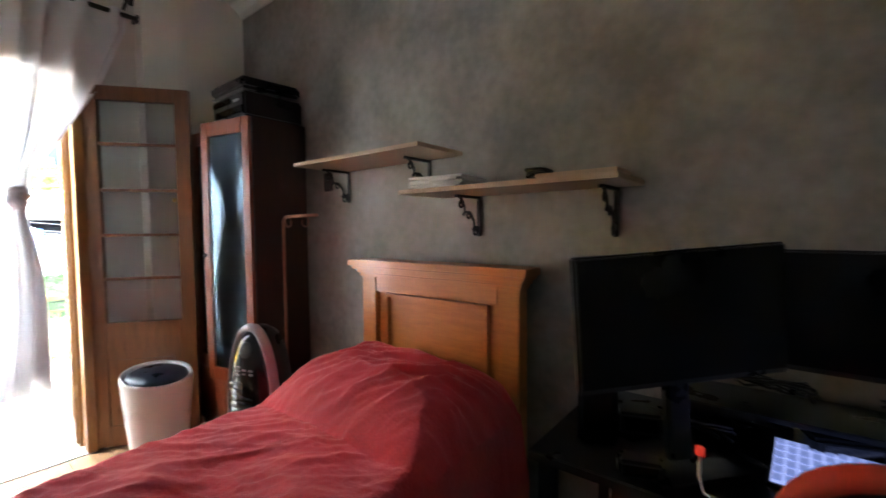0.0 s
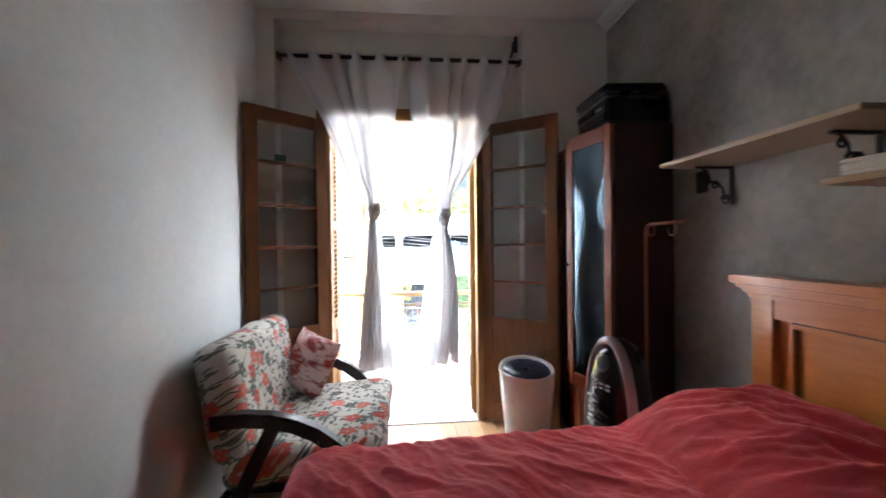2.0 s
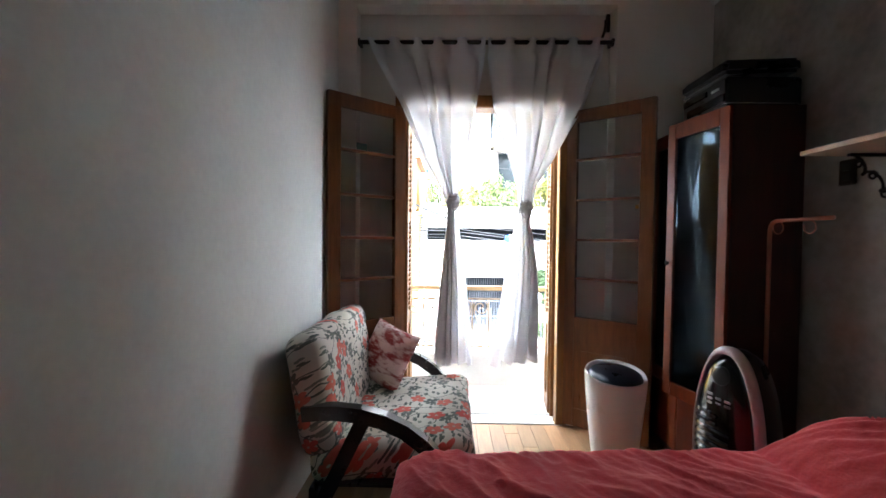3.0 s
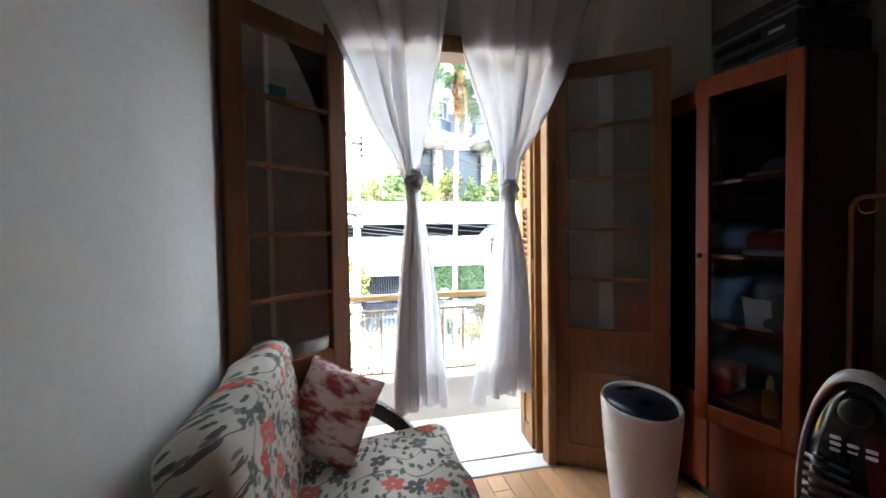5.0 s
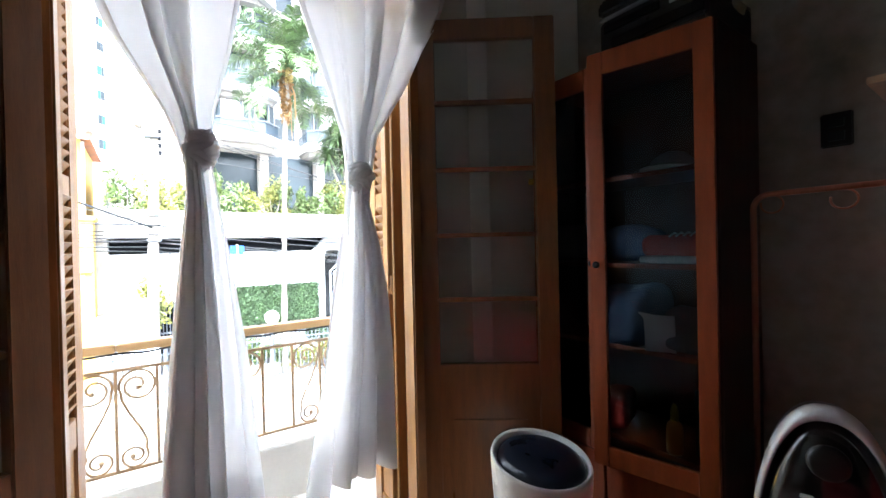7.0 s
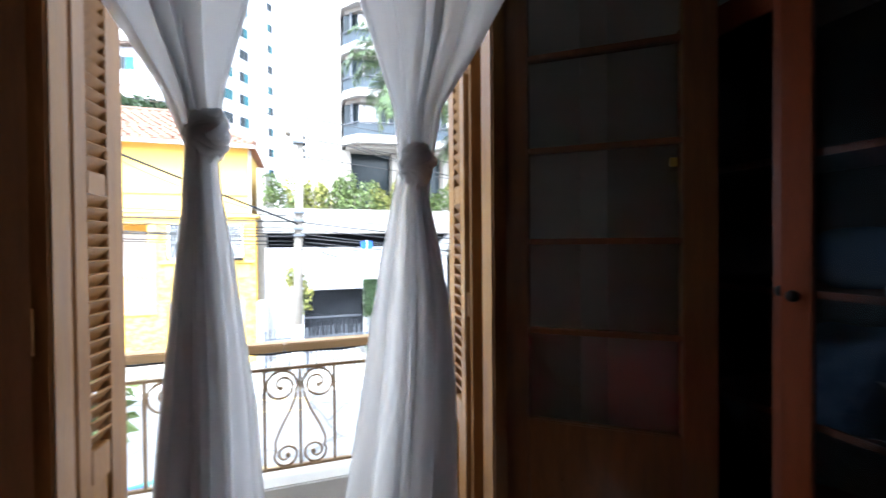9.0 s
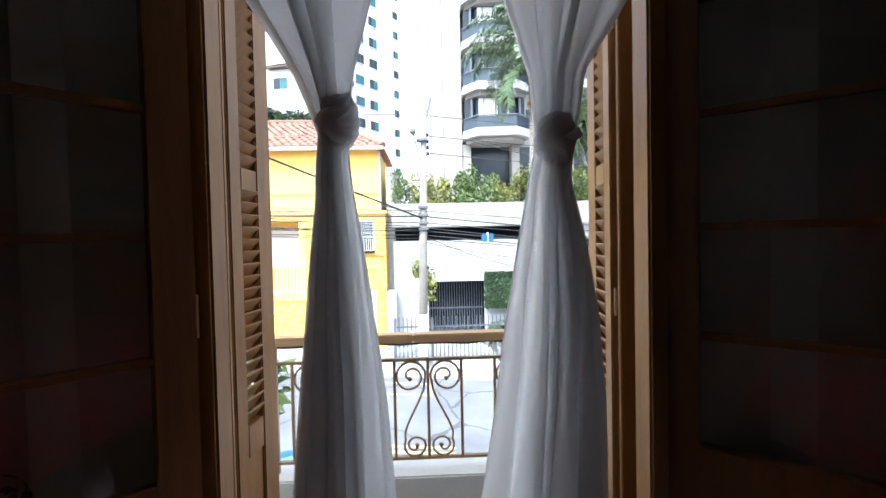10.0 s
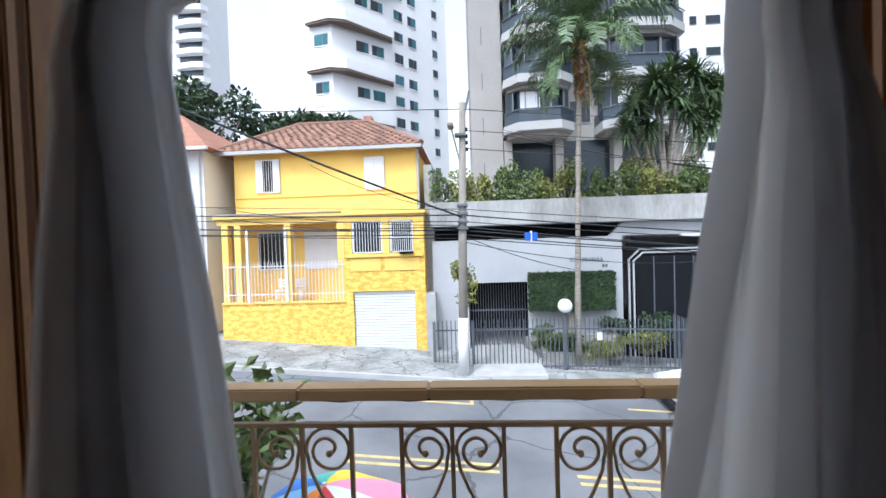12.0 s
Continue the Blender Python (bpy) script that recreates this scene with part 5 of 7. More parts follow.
def leaves(bm, c, r, n, size, seed, flat=0.0, shell=0.55):
    """Many small folded leaves within a lumpy ellipsoid."""
    rnd = random.Random(seed)
    lumps = [(Vector((rnd.uniform(-0.75, 0.75), rnd.uniform(-0.75, 0.75), rnd.uniform(-0.6, 0.75))), rnd.uniform(0.28, 0.55)) for _ in range(14)]
    for _ in range(n):
        l, lr = rnd.choice(lumps)
        d = Vector((rnd.gauss(0, 1), rnd.gauss(0, 1), rnd.gauss(0, 1))).normalized() * lr * rnd.uniform(shell, 1.0)
        q = l + d
        p = Vector((c[0] + q.x * r[0], c[1] + q.y * r[1], c[2] + q.z * r[2]))
        a = Vector((rnd.gauss(0, 1), rnd.gauss(0, 1), rnd.gauss(0, 1 - flat))).normalized()
        b = a.orthogonal().normalized()
        b = (Matrix.Rotation(rnd.uniform(0, 6.28), 3, a) @ b)
        s = size * rnd.uniform(0.6, 1.3)
        nn = a.cross(b) * s * 0.15
        v = [bm.verts.new(p - a * s * 0.5), bm.verts.new(p + b * s * 0.28 + nn), bm.verts.new(p + a * s * 0.5), bm.verts.new(p - b * s * 0.28 + nn)]
        bm.faces.new((v[0], v[1], v[2]))
        bm.faces.new((v[0], v[2], v[3]))
    return bm


def blockleaves(bm, x0, x1, y0, y1, z0, z1, n, size, seed):
    """Leaves over the faces of a clipped hedge block."""
    rnd = random.Random(seed)
    for _ in range(n):
        f = rnd.random()
        p = Vector((rnd.uniform(x0, x1), rnd.uniform(y0, y1), rnd.uniform(z0, z1)))
        if f < 0.6:
            p.x = x1 + rnd.gauss(0, 0.02)
        elif f < 0.85:
            p.z = z1 + rnd.gauss(0, 0.025)
        else:
            p.y = (y0 if f < 0.92 else y1) + rnd.gauss(0, 0.02)
        a = Vector((rnd.gauss(0, 1), rnd.gauss(0, 1), rnd.gauss(0, 1))).normalized()
        b = a.orthogonal().normalized()
        s = size * rnd.uniform(0.6, 1.3)
        v = [bm.verts.new(p - a * s * 0.5), bm.verts.new(p + b * s * 0.3), bm.verts.new(p + a * s * 0.5), bm.verts.new(p - b * s * 0.3)]
        bm.faces.new(v)
    return bm


# ---- yellow house ----
HX, HB = -18.4, -19.9
yh = thing("yellow_house", (HX, -5, -3), "two-storey yellow house with white grilles and terracotta roof", "house")


def yp(bm):
    bmesh.ops.translate(bm, vec=(-HX, 5, 3), verts=bm.verts)
    return bm


bm = bmesh.new()
box(bm, -27, HB, -9.36, -1.73, 2.3, 5.05)
w_up = part("upper_wall", yp(bm), M_YEL, yh)
part("string_course", yp(B(HB, HB + 0.05, -9.36, -1.73, 3.22, 3.30, 0.01)), M_YEL, w_up)
part("downpipe", yp(rod(bmesh.new(), (HB + 0.05, -1.66, 2.4), (HB + 0.05, -1.66, 4.95), 0.05)), M_GREYW, w_up)
for y0, y1, z0, z1, opened in ((-8.42, -7.39, 3.42, 4.80, True), (-3.86, -3.03, 3.38, 4.74, False)):
    wn_ = part("window", yp(B(HB, HB + 0.05, y0, y1, z0, z1, 0.004)), M_WHITEP, w_up)
    ym = (y0 + y1) / 2
    # opened window: a near-black sheet paints the shade of the room
    part("opening", yp(B(HB + 0.04, HB + 0.062, ym - 0.22, ym + 0.22, z0 + 0.06, z1 - 0.06)), M_DARK if opened else M_WHITEP, wn_)
    for a, b in ((y0, ym - (0.2 if opened else 0.01)), (ym + (0.2 if opened else 0.01), y1)):
        part("shutter", yp(B(HB + 0.055, HB + 0.09, a + 0.02, b - 0.005, z0 + 0.03, z1 - 0.03, 0.004)), M_WHITEP, wn_)
        for k in range(9):
            zz = z0 + 0.15 + k * 0.125
            part("slat", yp(B(HB + 0.088, HB + 0.098, a + 0.07, b - 0.055, zz, zz + 0.05)), M_WHITEP, wn_) if not opened else None
    if opened:
        for k in range(4):
            part("bar", yp(rod(bmesh.new(), (HB + 0.07, ym - 0.15 + 0.1 * k, z0 + 0.06), (HB + 0.07, ym - 0.15 + 0.1 * k, z1 - 0.06), 0.012, seg=6)), M_WHITEP, wn_)
# hipped roof with tiles
E0, E1, EF, EBK, EZ = -9.95, -1.45, -19.45, -27.6, 5.08
RXX, RY0, RY1, RZ = -23.5, -7.95, -4.4, 7.15
bm = bmesh.new()
v = [bm.verts.new(p) for p in ((EF, E0, EZ), (EF, E1, EZ), (EBK, E1, EZ), (EBK, E0, EZ), (RXX, RY0, RZ), (RXX, RY1, RZ))]
for f in ((0, 1, 5, 4), (1, 2, 5), (2, 3, 4, 5), (3, 0, 4), (3, 2, 1, 0)):
    bm.faces.new([v[i] for i in f])
roof = part("roof", yp(bm), M_ROOFB, yh)
part("eave_board", yp(B(EF - 0.06, EF + 0.04, E0, E1, EZ - 0.12, EZ + 0.03, 0.01)), M_GREYW, roof)
rows_n, tile = 13, None
for r in range(rows_n):
    k0 = r / rows_n
    ya, yb = E0 + (RY0 - E0) * k0, E1 + (RY1 - E1) * k0
    n = int((yb - ya) / 0.33)
    slope = math.atan2(RZ - EZ, abs(RXX - EF))
    for c in range(n):
        if tile is None:
            bm = bmesh.new()
            L = 0.44
            prof = [(math.cos(a) * 0.155, math.sin(a) * 0.075) for a in [math.pi * q / 4 for q in range(5)]]
            A = [bm.verts.new((0.02, p, z + 0.02)) for p, z in prof]
            C = [bm.verts.new((-L, p * 0.85, z * 0.85 + 0.005)) for p, z in prof]
            for q in range(4):
                bm.faces.new((A[q], C[q], C[q + 1], A[q + 1]))
            bm.faces.new(A)
            tile = part("tile", bm, M_ROOF, roof)
            o = tile
        else:
            o = new("tile", tile.data)
            o.parent = roof
        jit = random.uniform(-0.012, 0.012)
        pm = pose(EF + (RXX - EF) * k0 - HX, ya + (yb - ya) * (c + 0.5) / n + 5 + jit, EZ + (RZ - EZ) * k0 + 3, 0, math.degrees(slope), random.uniform(-2, 2))
        o.matrix_local = pm
part("hip_ridge", yp(sweep(bmesh.new(), [(EF, E0, EZ + 0.05), (RXX, RY0, RZ + 0.05), (RXX, RY1, RZ + 0.05), (EF, E1, EZ + 0.05)], 0.12, 8)), M_ROOF, roof)
part("chimney", yp(B(-24.0, -23.5, -4.7, -4.3, 6.9, 7.5, 0.03)), M_ROOF, roof)
# lower storey: porch, grille, garage block
bm = bmesh.new()
box(bm, HB - 0.3, HX + 0.12, -9.4, -1.27, 2.28, 2.42, 0.02)
box(bm, HB - 0.3, HX, -9.3, -1.35, 2.06, 2.275)
porch = part("porch_roof", yp(bm), M_YEL, yh)
part("roof_edge", yp(B(HX + 0.06, HX + 0.16, -9.42, -4.4, 2.425, 2.48, 0.01)), M_STAINC, porch)
part("back_wall", yp(B(HB - 0.2, HB + 0.3, -9.3, -4.4, -3.2, 2.05)), M_YEL, yh)
for y0, y1, mt in ((-8.3, -6.75, M_TWIN), (-6.35, -4.7, M_WHITEP)):
    o = part("porch_window", yp(B(HB + 0.301, HB + 0.34, y0, y1, 0.25, 1.80, 0.005)), M_WHITEP, yh)
    part("pane", yp(B(HB + 0.335, HB + 0.352, y0 + 0.06, y1 - 0.06, 0.31, 1.74)), mt, o)
    for k in range(9 if mt is M_TWIN else 0):
        yy = y0 + 0.12 + k * (y1 - y0 - 0.24) / 8
        part("bar", yp(rod(bmesh.new(), (HB + 0.38, yy, 0.28), (HB + 0.38, yy, 1.77), 0.014, seg=6)), M_WHITEP, o)
for y in (-9.0, -8.5, -6.55, -4.5):
    part("pillar", yp(B(HX - 0.3, HX, y - 0.13, y + 0.13, -0.92, 2.06, 0.01)), M_YEL, yh)
bm = sbox(bmesh.new(), HX - 1.4, HX, -9.2, -4.36, -0.2, 0.4)
for vv in bm.verts:
    if vv.co.z > zg(vv.co.y) + 0.1:
        vv.co.z = -0.97
part("base_wall", yp(bm), M_YELROUGH, yh)
part("coping", yp(B(HX - 0.3, HX + 0.05, -9.2, -4.36, -0.968, -0.90, 0.01)), M_YEL, yh)
gr_ = part("porch_grille", yp(B(HX + 0.0, HX + 0.03, -9.1, -4.4, 0.45, 0.48)), M_WHITEP, yh)
part("rail", yp(B(HX, HX + 0.03, -9.1, -4.4, -0.62, -0.59)), M_WHITEP, gr_)
bar = None
for k in range(36):
    if bar is None:
        bar = part("bar", rod(bmesh.new(), (0, 0, -0.9), (0, 0, 0.62), 0.013, seg=6), M_WHITEP, gr_)
        o = bar
    else:
        o = new("bar", bar.data)
        o.parent = gr_
    o.location = (0.015, -9.05 + k * 0.131 + 5, 3)
for y in (-8.1, -6.6):
    part("post", yp(B(HX + 0.0, HX + 0.07, y - 0.04, y + 0.04, -0.9, 1.9)), M_WHITEP, gr_)
for y0, y1, z0, z1, nm in ((-4.36, -4.08, -3.4, 2.06, "pier"), (-1.75, -1.35, -3.4, 2.06, "pier"), (-2.92, -2.65, 0.84, 2.06, "window_pier")):
    part(nm, yp(B(HB, HX, y0, y1, z0, z1)), M_YEL if "w" in nm else M_YELROUGH, yh)
part("room_wall", yp(B(HB, HX - 0.3, -4.08, -1.75, 0.84, 2.06)), M_YEL, yh)
gb = part("garage_wall", yp(B(HB, HX, -4.08, -1.75, -0.58, 0.84)), M_YELROUGH, yh)
part("ledge", yp(B(HX, HX + 0.09, -4.3, -1.4, 0.70, 0.80, 0.01)), M_YEL, gb)
for y0, y1 in ((-4.15, -3.0), (-2.85, -1.55)):
    part("panel", yp(B(HX, HX + 0.03, y0, y1, 0.18, 0.66, 0.01)), M_YEL, gb)
for y0, y1 in ((-4.07, -2.93), (-2.64, -1.76)):
    o = part("window", yp(B(HX - 0.12, HX - 0.08, y0, y1, 0.85, 2.05)), M_TWIN, yh)
    part("window_frame", yp((lambda b: (box(b, HX - 0.08, HX - 0.04, y0, y0 + 0.06, 0.85, 2.05), box(b, HX - 0.08, HX - 0.04, y1 - 0.06, y1, 0.85, 2.05), box(b, HX - 0.08, HX - 0.04, y0, y1, 1.99, 2.05), box(b, HX - 0.08, HX - 0.04, y0, y1, 0.85, 0.91), b)[-1])(bmesh.new())), M_WHITEP, o)
    for k in range(10):
        yy = y0 + 0.09 + k * (y1 - y0 - 0.18) / 9
        part("bar", yp(rod(bmesh.new(), (HX + 0.02, yy, 0.86), (HX + 0.02, yy, 2.04), 0.013, seg=6)), M_WHITEP, o)
    part("bar", yp(B(HX + 0.01, HX + 0.03, y0, y1, 1.40, 1.43)), M_WHITEP, o)
# dark grey backing paints the shade in the gaps between the white slats
gd = part("garage_door", yp(B(HX - 0.16, HX - 0.13, -4.08, -1.75, -3.0, -0.58)), M_FENCE, yh)
sl = None
for k in range(22):
    if sl is None:
        sl = part("slat", B(-0.02, 0.02, -1.16, 1.16, 0.0, 0.092, 0.012), M_WHITEP, gd)
        o = sl
    else:
        o = new("slat", sl.data)
        o.parent = gd
    o.location = (HX - 0.11 - HX, -2.915 + 5, -2.93 + k * 0.106 + 3)
part("house_lamp", yp(B(HX + 0.0, HX + 0.25, -2.25, -1.75, 0.80, 0.88, 0.01)), M_DARK, yh)

bn = thing("porch_bench", (HX - 0.45, -6.7, -0.93), "white slatted bench standing on the porch", "bench")
for k in range(4):
    part("slat", B(-0.2 + 0.1 * k, -0.12 + 0.1 * k, -0.55, 0.55, 0.42, 0.45), M_WHITEP, bn)
for k in range(3):
    part("back_slat", B(-0.26, -0.23, -0.55, 0.55, 0.52 + 0.12 * k, 0.60 + 0.12 * k), M_WHITEP, bn)
for y in (-0.5, 0.46):
    part("leg", B(-0.26, -0.22, y, y + 0.04, -0.03, 0.9), M_WHITEP, bn)
    part("leg", B(0.14, 0.18, y, y + 0.04, -0.03, 0.42), M_WHITEP, bn)

# ---- white neighbour house ----
nh = thing("white_house", (-19, -14, -2.5), "white house with a low terracotta roof", "house")
part("wall", B(-7, 0.0, -4, 3.9, -1, 7.7), M_TOWERW, nh)
o = part("window", B(0.0, 0.05, 2.6, 3.3, 5.6, 6.9, 0.01), M_WHITEP, nh)
part("shutter", B(0.045, 0.07, 2.66, 3.24, 5.66, 6.84), M_FENCE, o)
bm = bmesh.new()
v = [bm.verts.new(p) for p in ((0.6, -4.5, 7.6), (0.6, 4.5, 7.6), (-7.5, 4.5, 7.6), (-7.5, -4.5, 7.6), (-3.5, -1, 10.2), (-3.5, 0.6, 10.2))]
for f in ((0, 1, 5, 4), (1, 2, 5), (2, 3, 4, 5), (3, 0, 4), (3, 2, 1, 0)):
    bm.faces.new([v[i] for i in f])
part("roof", bm, M_ROOFB, nh)
part("gutter", B(0.55, 0.68, -4.5, 4.5, 7.5, 7.62, 0.02), M_WHITEP, nh)
part("downpipe", rod(bmesh.new(), (0.08, 3.75, 0), (0.08, 3.75, 7.5), 0.05), M_WHITEP, nh)

# ---- concrete podium of the apartment house ----
PX = -18.9
po = thing("podium_building", (PX, 4, -3.3), "grey concrete podium with a dark slot and entrance", "building")


def pp(bm):
    bmesh.ops.translate(bm, vec=(-PX, -4, 3.3), verts=bm.verts)
    return bm


part("parapet", pp(B(PX - 0.4, PX + 0.35, -1.1, 16, 1.74, 2.66, 0.02)), M_STAINC, po, "stained concrete parapet")
part("roof_slab", pp(B(-34, PX - 0.4, -1.1, 16, 1.74, 2.0)), M_STAINC, po)
for y0, y1, z0 in ((-1.1, 0.25, -3.6), (0.25, 2.5, -0.42), (2.5, 6.0, -3.9), (9.4, 16, -4.4)):
    part("wall", pp(B(PX - 0.25, PX, y0, y1, z0, 1.22)), M_GREYW, po)
bm = bmesh.new()
prism(bm, [(5.55, 1.222), (6.0, 1.222), (16, 1.222), (16, 1.735), (6.05, 1.735)], PX - 0.25, PX, "x")
part("upper_wall", pp(bm), M_GREYW, po)
# near-black sheet set back in the slot, its shade put into colour
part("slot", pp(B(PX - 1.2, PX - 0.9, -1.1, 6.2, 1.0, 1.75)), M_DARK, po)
part("slot_sill", pp(B(PX - 1.2, PX - 0.26, -1.1, 6.2, 1.1, 1.2)), M_GREYW, po)
# garage depth: shade painted as a near-black back sheet and ceiling
part("garage_shade_sheet", pp(B(PX - 4.0, PX - 3.8, 0.0, 3.0, -3.6, -0.2)), M_DARK, po)
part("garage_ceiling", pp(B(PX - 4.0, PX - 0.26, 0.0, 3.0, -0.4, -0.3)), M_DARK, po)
gt = part("garage_gate", pp(B(PX - 0.62, PX - 0.58, 0.25, 2.5, -1.6, -1.54)), M_FENCE, po)
bar = None
for k in range(22):
    if bar is None:
        bar = part("bar", rod(bmesh.new(), (0, 0, 0), (0, 0, 2.7), 0.016, seg=6), M_FENCE, gt)
        o = bar
    else:
        o = new("bar", bar.data)
        o.parent = gt
    o.location = (-0.6, 0.3 + k * 0.102 - 4, 0.1)
# entrance: a dark chamfered portal with pale double frame
part("portal", pp(prism(bmesh.new(), [(6.0, -4.2), (6.0, 0.55), (6.55, 1.12), (9.4, 1.12), (9.4, -4.2)], PX - 0.5, PX - 0.3, "x")), M_GLOSSBLACK, po, "gloss black entrance surround")
for off in (0.33, 0.50):
    part("frame", pp(bar_sweep(bmesh.new(), [(PX - 0.26, 6.0 + off, -4.2), (PX - 0.26, 6.0 + off, 0.42 - off * 0.35), (PX - 0.26, 6.5 + off * 0.7, 0.93 - off * 0.75), (PX - 0.26, 9.4, 0.93 - off * 0.75)], 0.08, 0.06)), M_GREYW, po, "pale portal frame")
part("glass_wall", pp(B(PX - 0.29, PX - 0.275, 6.6, 9.35, -4.0, 0.42)), M_DARK, po)
for y in (7.25, 8.0, 8.7):
    part("mullion", pp(B(PX - 0.275, PX - 0.25, y - 0.02, y + 0.02, -4.0, 0.4)), M_FENCE, po)
fc = bpy.data.curves.new("sign_letters", "FONT")
fc.body, fc.size, fc.extrude, fc.align_x = "EDIFÍCIO PAULA", 0.20, 0.012, "LEFT"
so = new("sign_letters", fc)
dg = bpy.context.evaluated_depsgraph_get()
me = bpy.data.meshes.new_from_object(so.evaluated_get(dg))
bpy.data.objects.remove(so)
so = new("sign_letters", me)
me.materials.append(M_FENCE)
so.parent = po
so.matrix_local = pose(0.02, 4.08 - 4, 0.30 + 3.3, 90, 0, 90) @ Matrix.Diagonal((0.83, 1, 1, 1))
tagged(so, "dark metal letters on the pale wall")
for k in range(2):
    part("number_mark", pp(B(PX + 0.005, PX + 0.02, 5.26 + 0.11 * k, 5.34 + 0.11 * k, 0.06, 0.18)), M_FENCE, po)
part("wall_lamp", pp(B(PX + 0.0, PX + 0.12, 5.65, 5.78, -0.25, -0.17, 0.02)), M_GREYW, po)
# garden and fence
gp = thing("planter_wall", (-18.2, 4.8, -3.3), "low concrete planter walls of the front garden", "planter")
part("upper_wall", B(-0.3, -0.15, -2.3, 0.9, 0.0, 0.95), M_STAINC, gp)
part("lower_wall", B(0.35, 0.5, -2.0, 0.2, -0.3, 0.5), M_STAINC, gp)
part("slanted_wall", bar_sweep(bmesh.new(), [(0.4, -1.6, 0.15), (-0.6, -2.4, 0.6)], 0.12, 0.6, (0, 1, 0)), M_STAINC, gp)
hg = thing("clipped_hedge", (PX, 4, -1.5), "dense clipped green hedge block before the wall", "hedge")
c_ = part("core", B(0.08, 0.52, -1.46, 1.50, 0.05, 1.36, 0.05), M_LEAFD, hg)
part("leaves", blockleaves(bmesh.new(), 0.05, 0.55, -1.5, 1.54, 0.03, 1.40, 5200, 0.085, 3), M_LEAFD, hg)
part("stem", B(0.2, 0.3, -0.1, 0.1, -1.9, 0.1), M_TRUNK, hg)
for nm, c, r, n, s, mt in (("garden_shrub", (-17.9, 3.4, -2.55), (0.5, 0.9, 0.40), 1500, 0.13, M_LEAF), ("garden_shrub", (-17.7, 4.9, -2.75), (0.45, 0.9, 0.35), 1500, 0.12, M_LEAFY), ("garden_shrub", (-18.0, 6.4, -2.65), (0.5, 1.0, 0.5), 1700, 0.12, M_LEAFY),
                           ("garden_shrub", (-18.4, 5.5, -2.1), (0.45, 0.5, 0.45), 900, 0.12, M_LEAFD), ("garden_shrub", (-18.35, 2.9, -2.2), (0.4, 0.5, 0.3), 700, 0.13, M_LEAF), ("garden_shrub", (-18.3, 6.9, -2.0), (0.5, 0.6, 0.45), 900, 0.12, M_LEAFD)):
    o = thing(nm, (c[0], c[1], zg(c[1]) + 0.15), "leafy green garden shrub behind the fence", "shrub", "garden shrubs")
    part("foliage", leaves(bmesh.new(), (0, 0, c[2] - zg(c[1]) - 0.15), r, n, s, int(c[1] * 10)), mt, o)
    part("stem", rod(bmesh.new(), (0, 0, -0.02), (0, 0, c[2] - zg(c[1])), 0.03), M_TRUNK, o)
fe = thing("front_fence", (-17.0, 3.4, -3.2), "grey steel picket fence with gate posts along the pavement", "fence")
pk = None
for k in range(60):
    y = -0.95 + k * 0.1435
    if pk is None:
        pk = part("picket", rod(bmesh.new(), (0, 0, -0.08), (0, 0, 1.62), 0.017, seg=6), M_FENCE, fe)
        o = pk
    else:
        o = new("picket", pk.data)
        o.parent = fe
    o.location = (0, y - 3.4, 0.12 if y < 3.4 else 0.12 - 0.03 * (y - 3.4))
for y0, y1 in ((-0.95, 0.36), (0.36, 3.4), (3.4, 7.45)):
    for dz in (0.02, 1.28):
        part("rail", bar_sweep(bmesh.new(), [(0, y0 - 3.4, 0.12 + dz - (0.03 * (y0 - 3.4) if y0 > 3 else 0)), (0, y1 - 3.4, 0.12 + dz - (0.03 * (y1 - 3.4) if y1 > 3.5 else 0))], 0.04, 0.05), M_FENCE, fe)
for y in (-0.95, 0.36, 3.4, 7.45):
    part("post", B(-0.05, 0.05, y - 3.45, y - 3.35, -0.35, 1.70, 0.008), M_FENCE, fe)
part("side_panel", (lambda b: ([rod(b, (-0.14 * q, 4.05, -0.15), (-0.14 * q, 4.05, 1.6), 0.017, seg=6) for q in range(1, 9)], b)[-1])(bmesh.new()), M_FENCE, fe)
part("notice", B(0.02, 0.03, 1.05, 1.22, 1.0, 1.25), M_WHITEP, fe, "small white notice")
gl_ = thing("globe_lamp", (-16.95, 3.42, zg(3.42) + 0.15), "white globe lamp on a slim grey post", "lamp post")
part("post", rod(bmesh.new(), (0, 0, 0), (0, 0, 1.92), 0.04), M_FENCE, gl_)
bm = bmesh.new()
bmesh.ops.create_uvsphere(bm, u_segments=24, v_segments=16, radius=0.235, matrix=Matrix.Translation((0, 0, 2.14)))
part("globe", bm, M_GLOBE, gl_, smooth=True)
setting("driveway", B(-22.5, -15.7, 0.35, 2.6, -3.4, -2.95), M_CONC, "pale concrete garage driveway", "driveway")
setting("side_wall", B(-19.5, -18.3, -1.33, -0.98, -3.3, -0.7), M_CONC, "grey concrete pier between the houses", "wall")
setting("gap_wall", B(-24, -19.2, -1.36, -1.05, -3.3, 4.2), M_STAINC, "weathered side wall beside the yellow house", "wall")

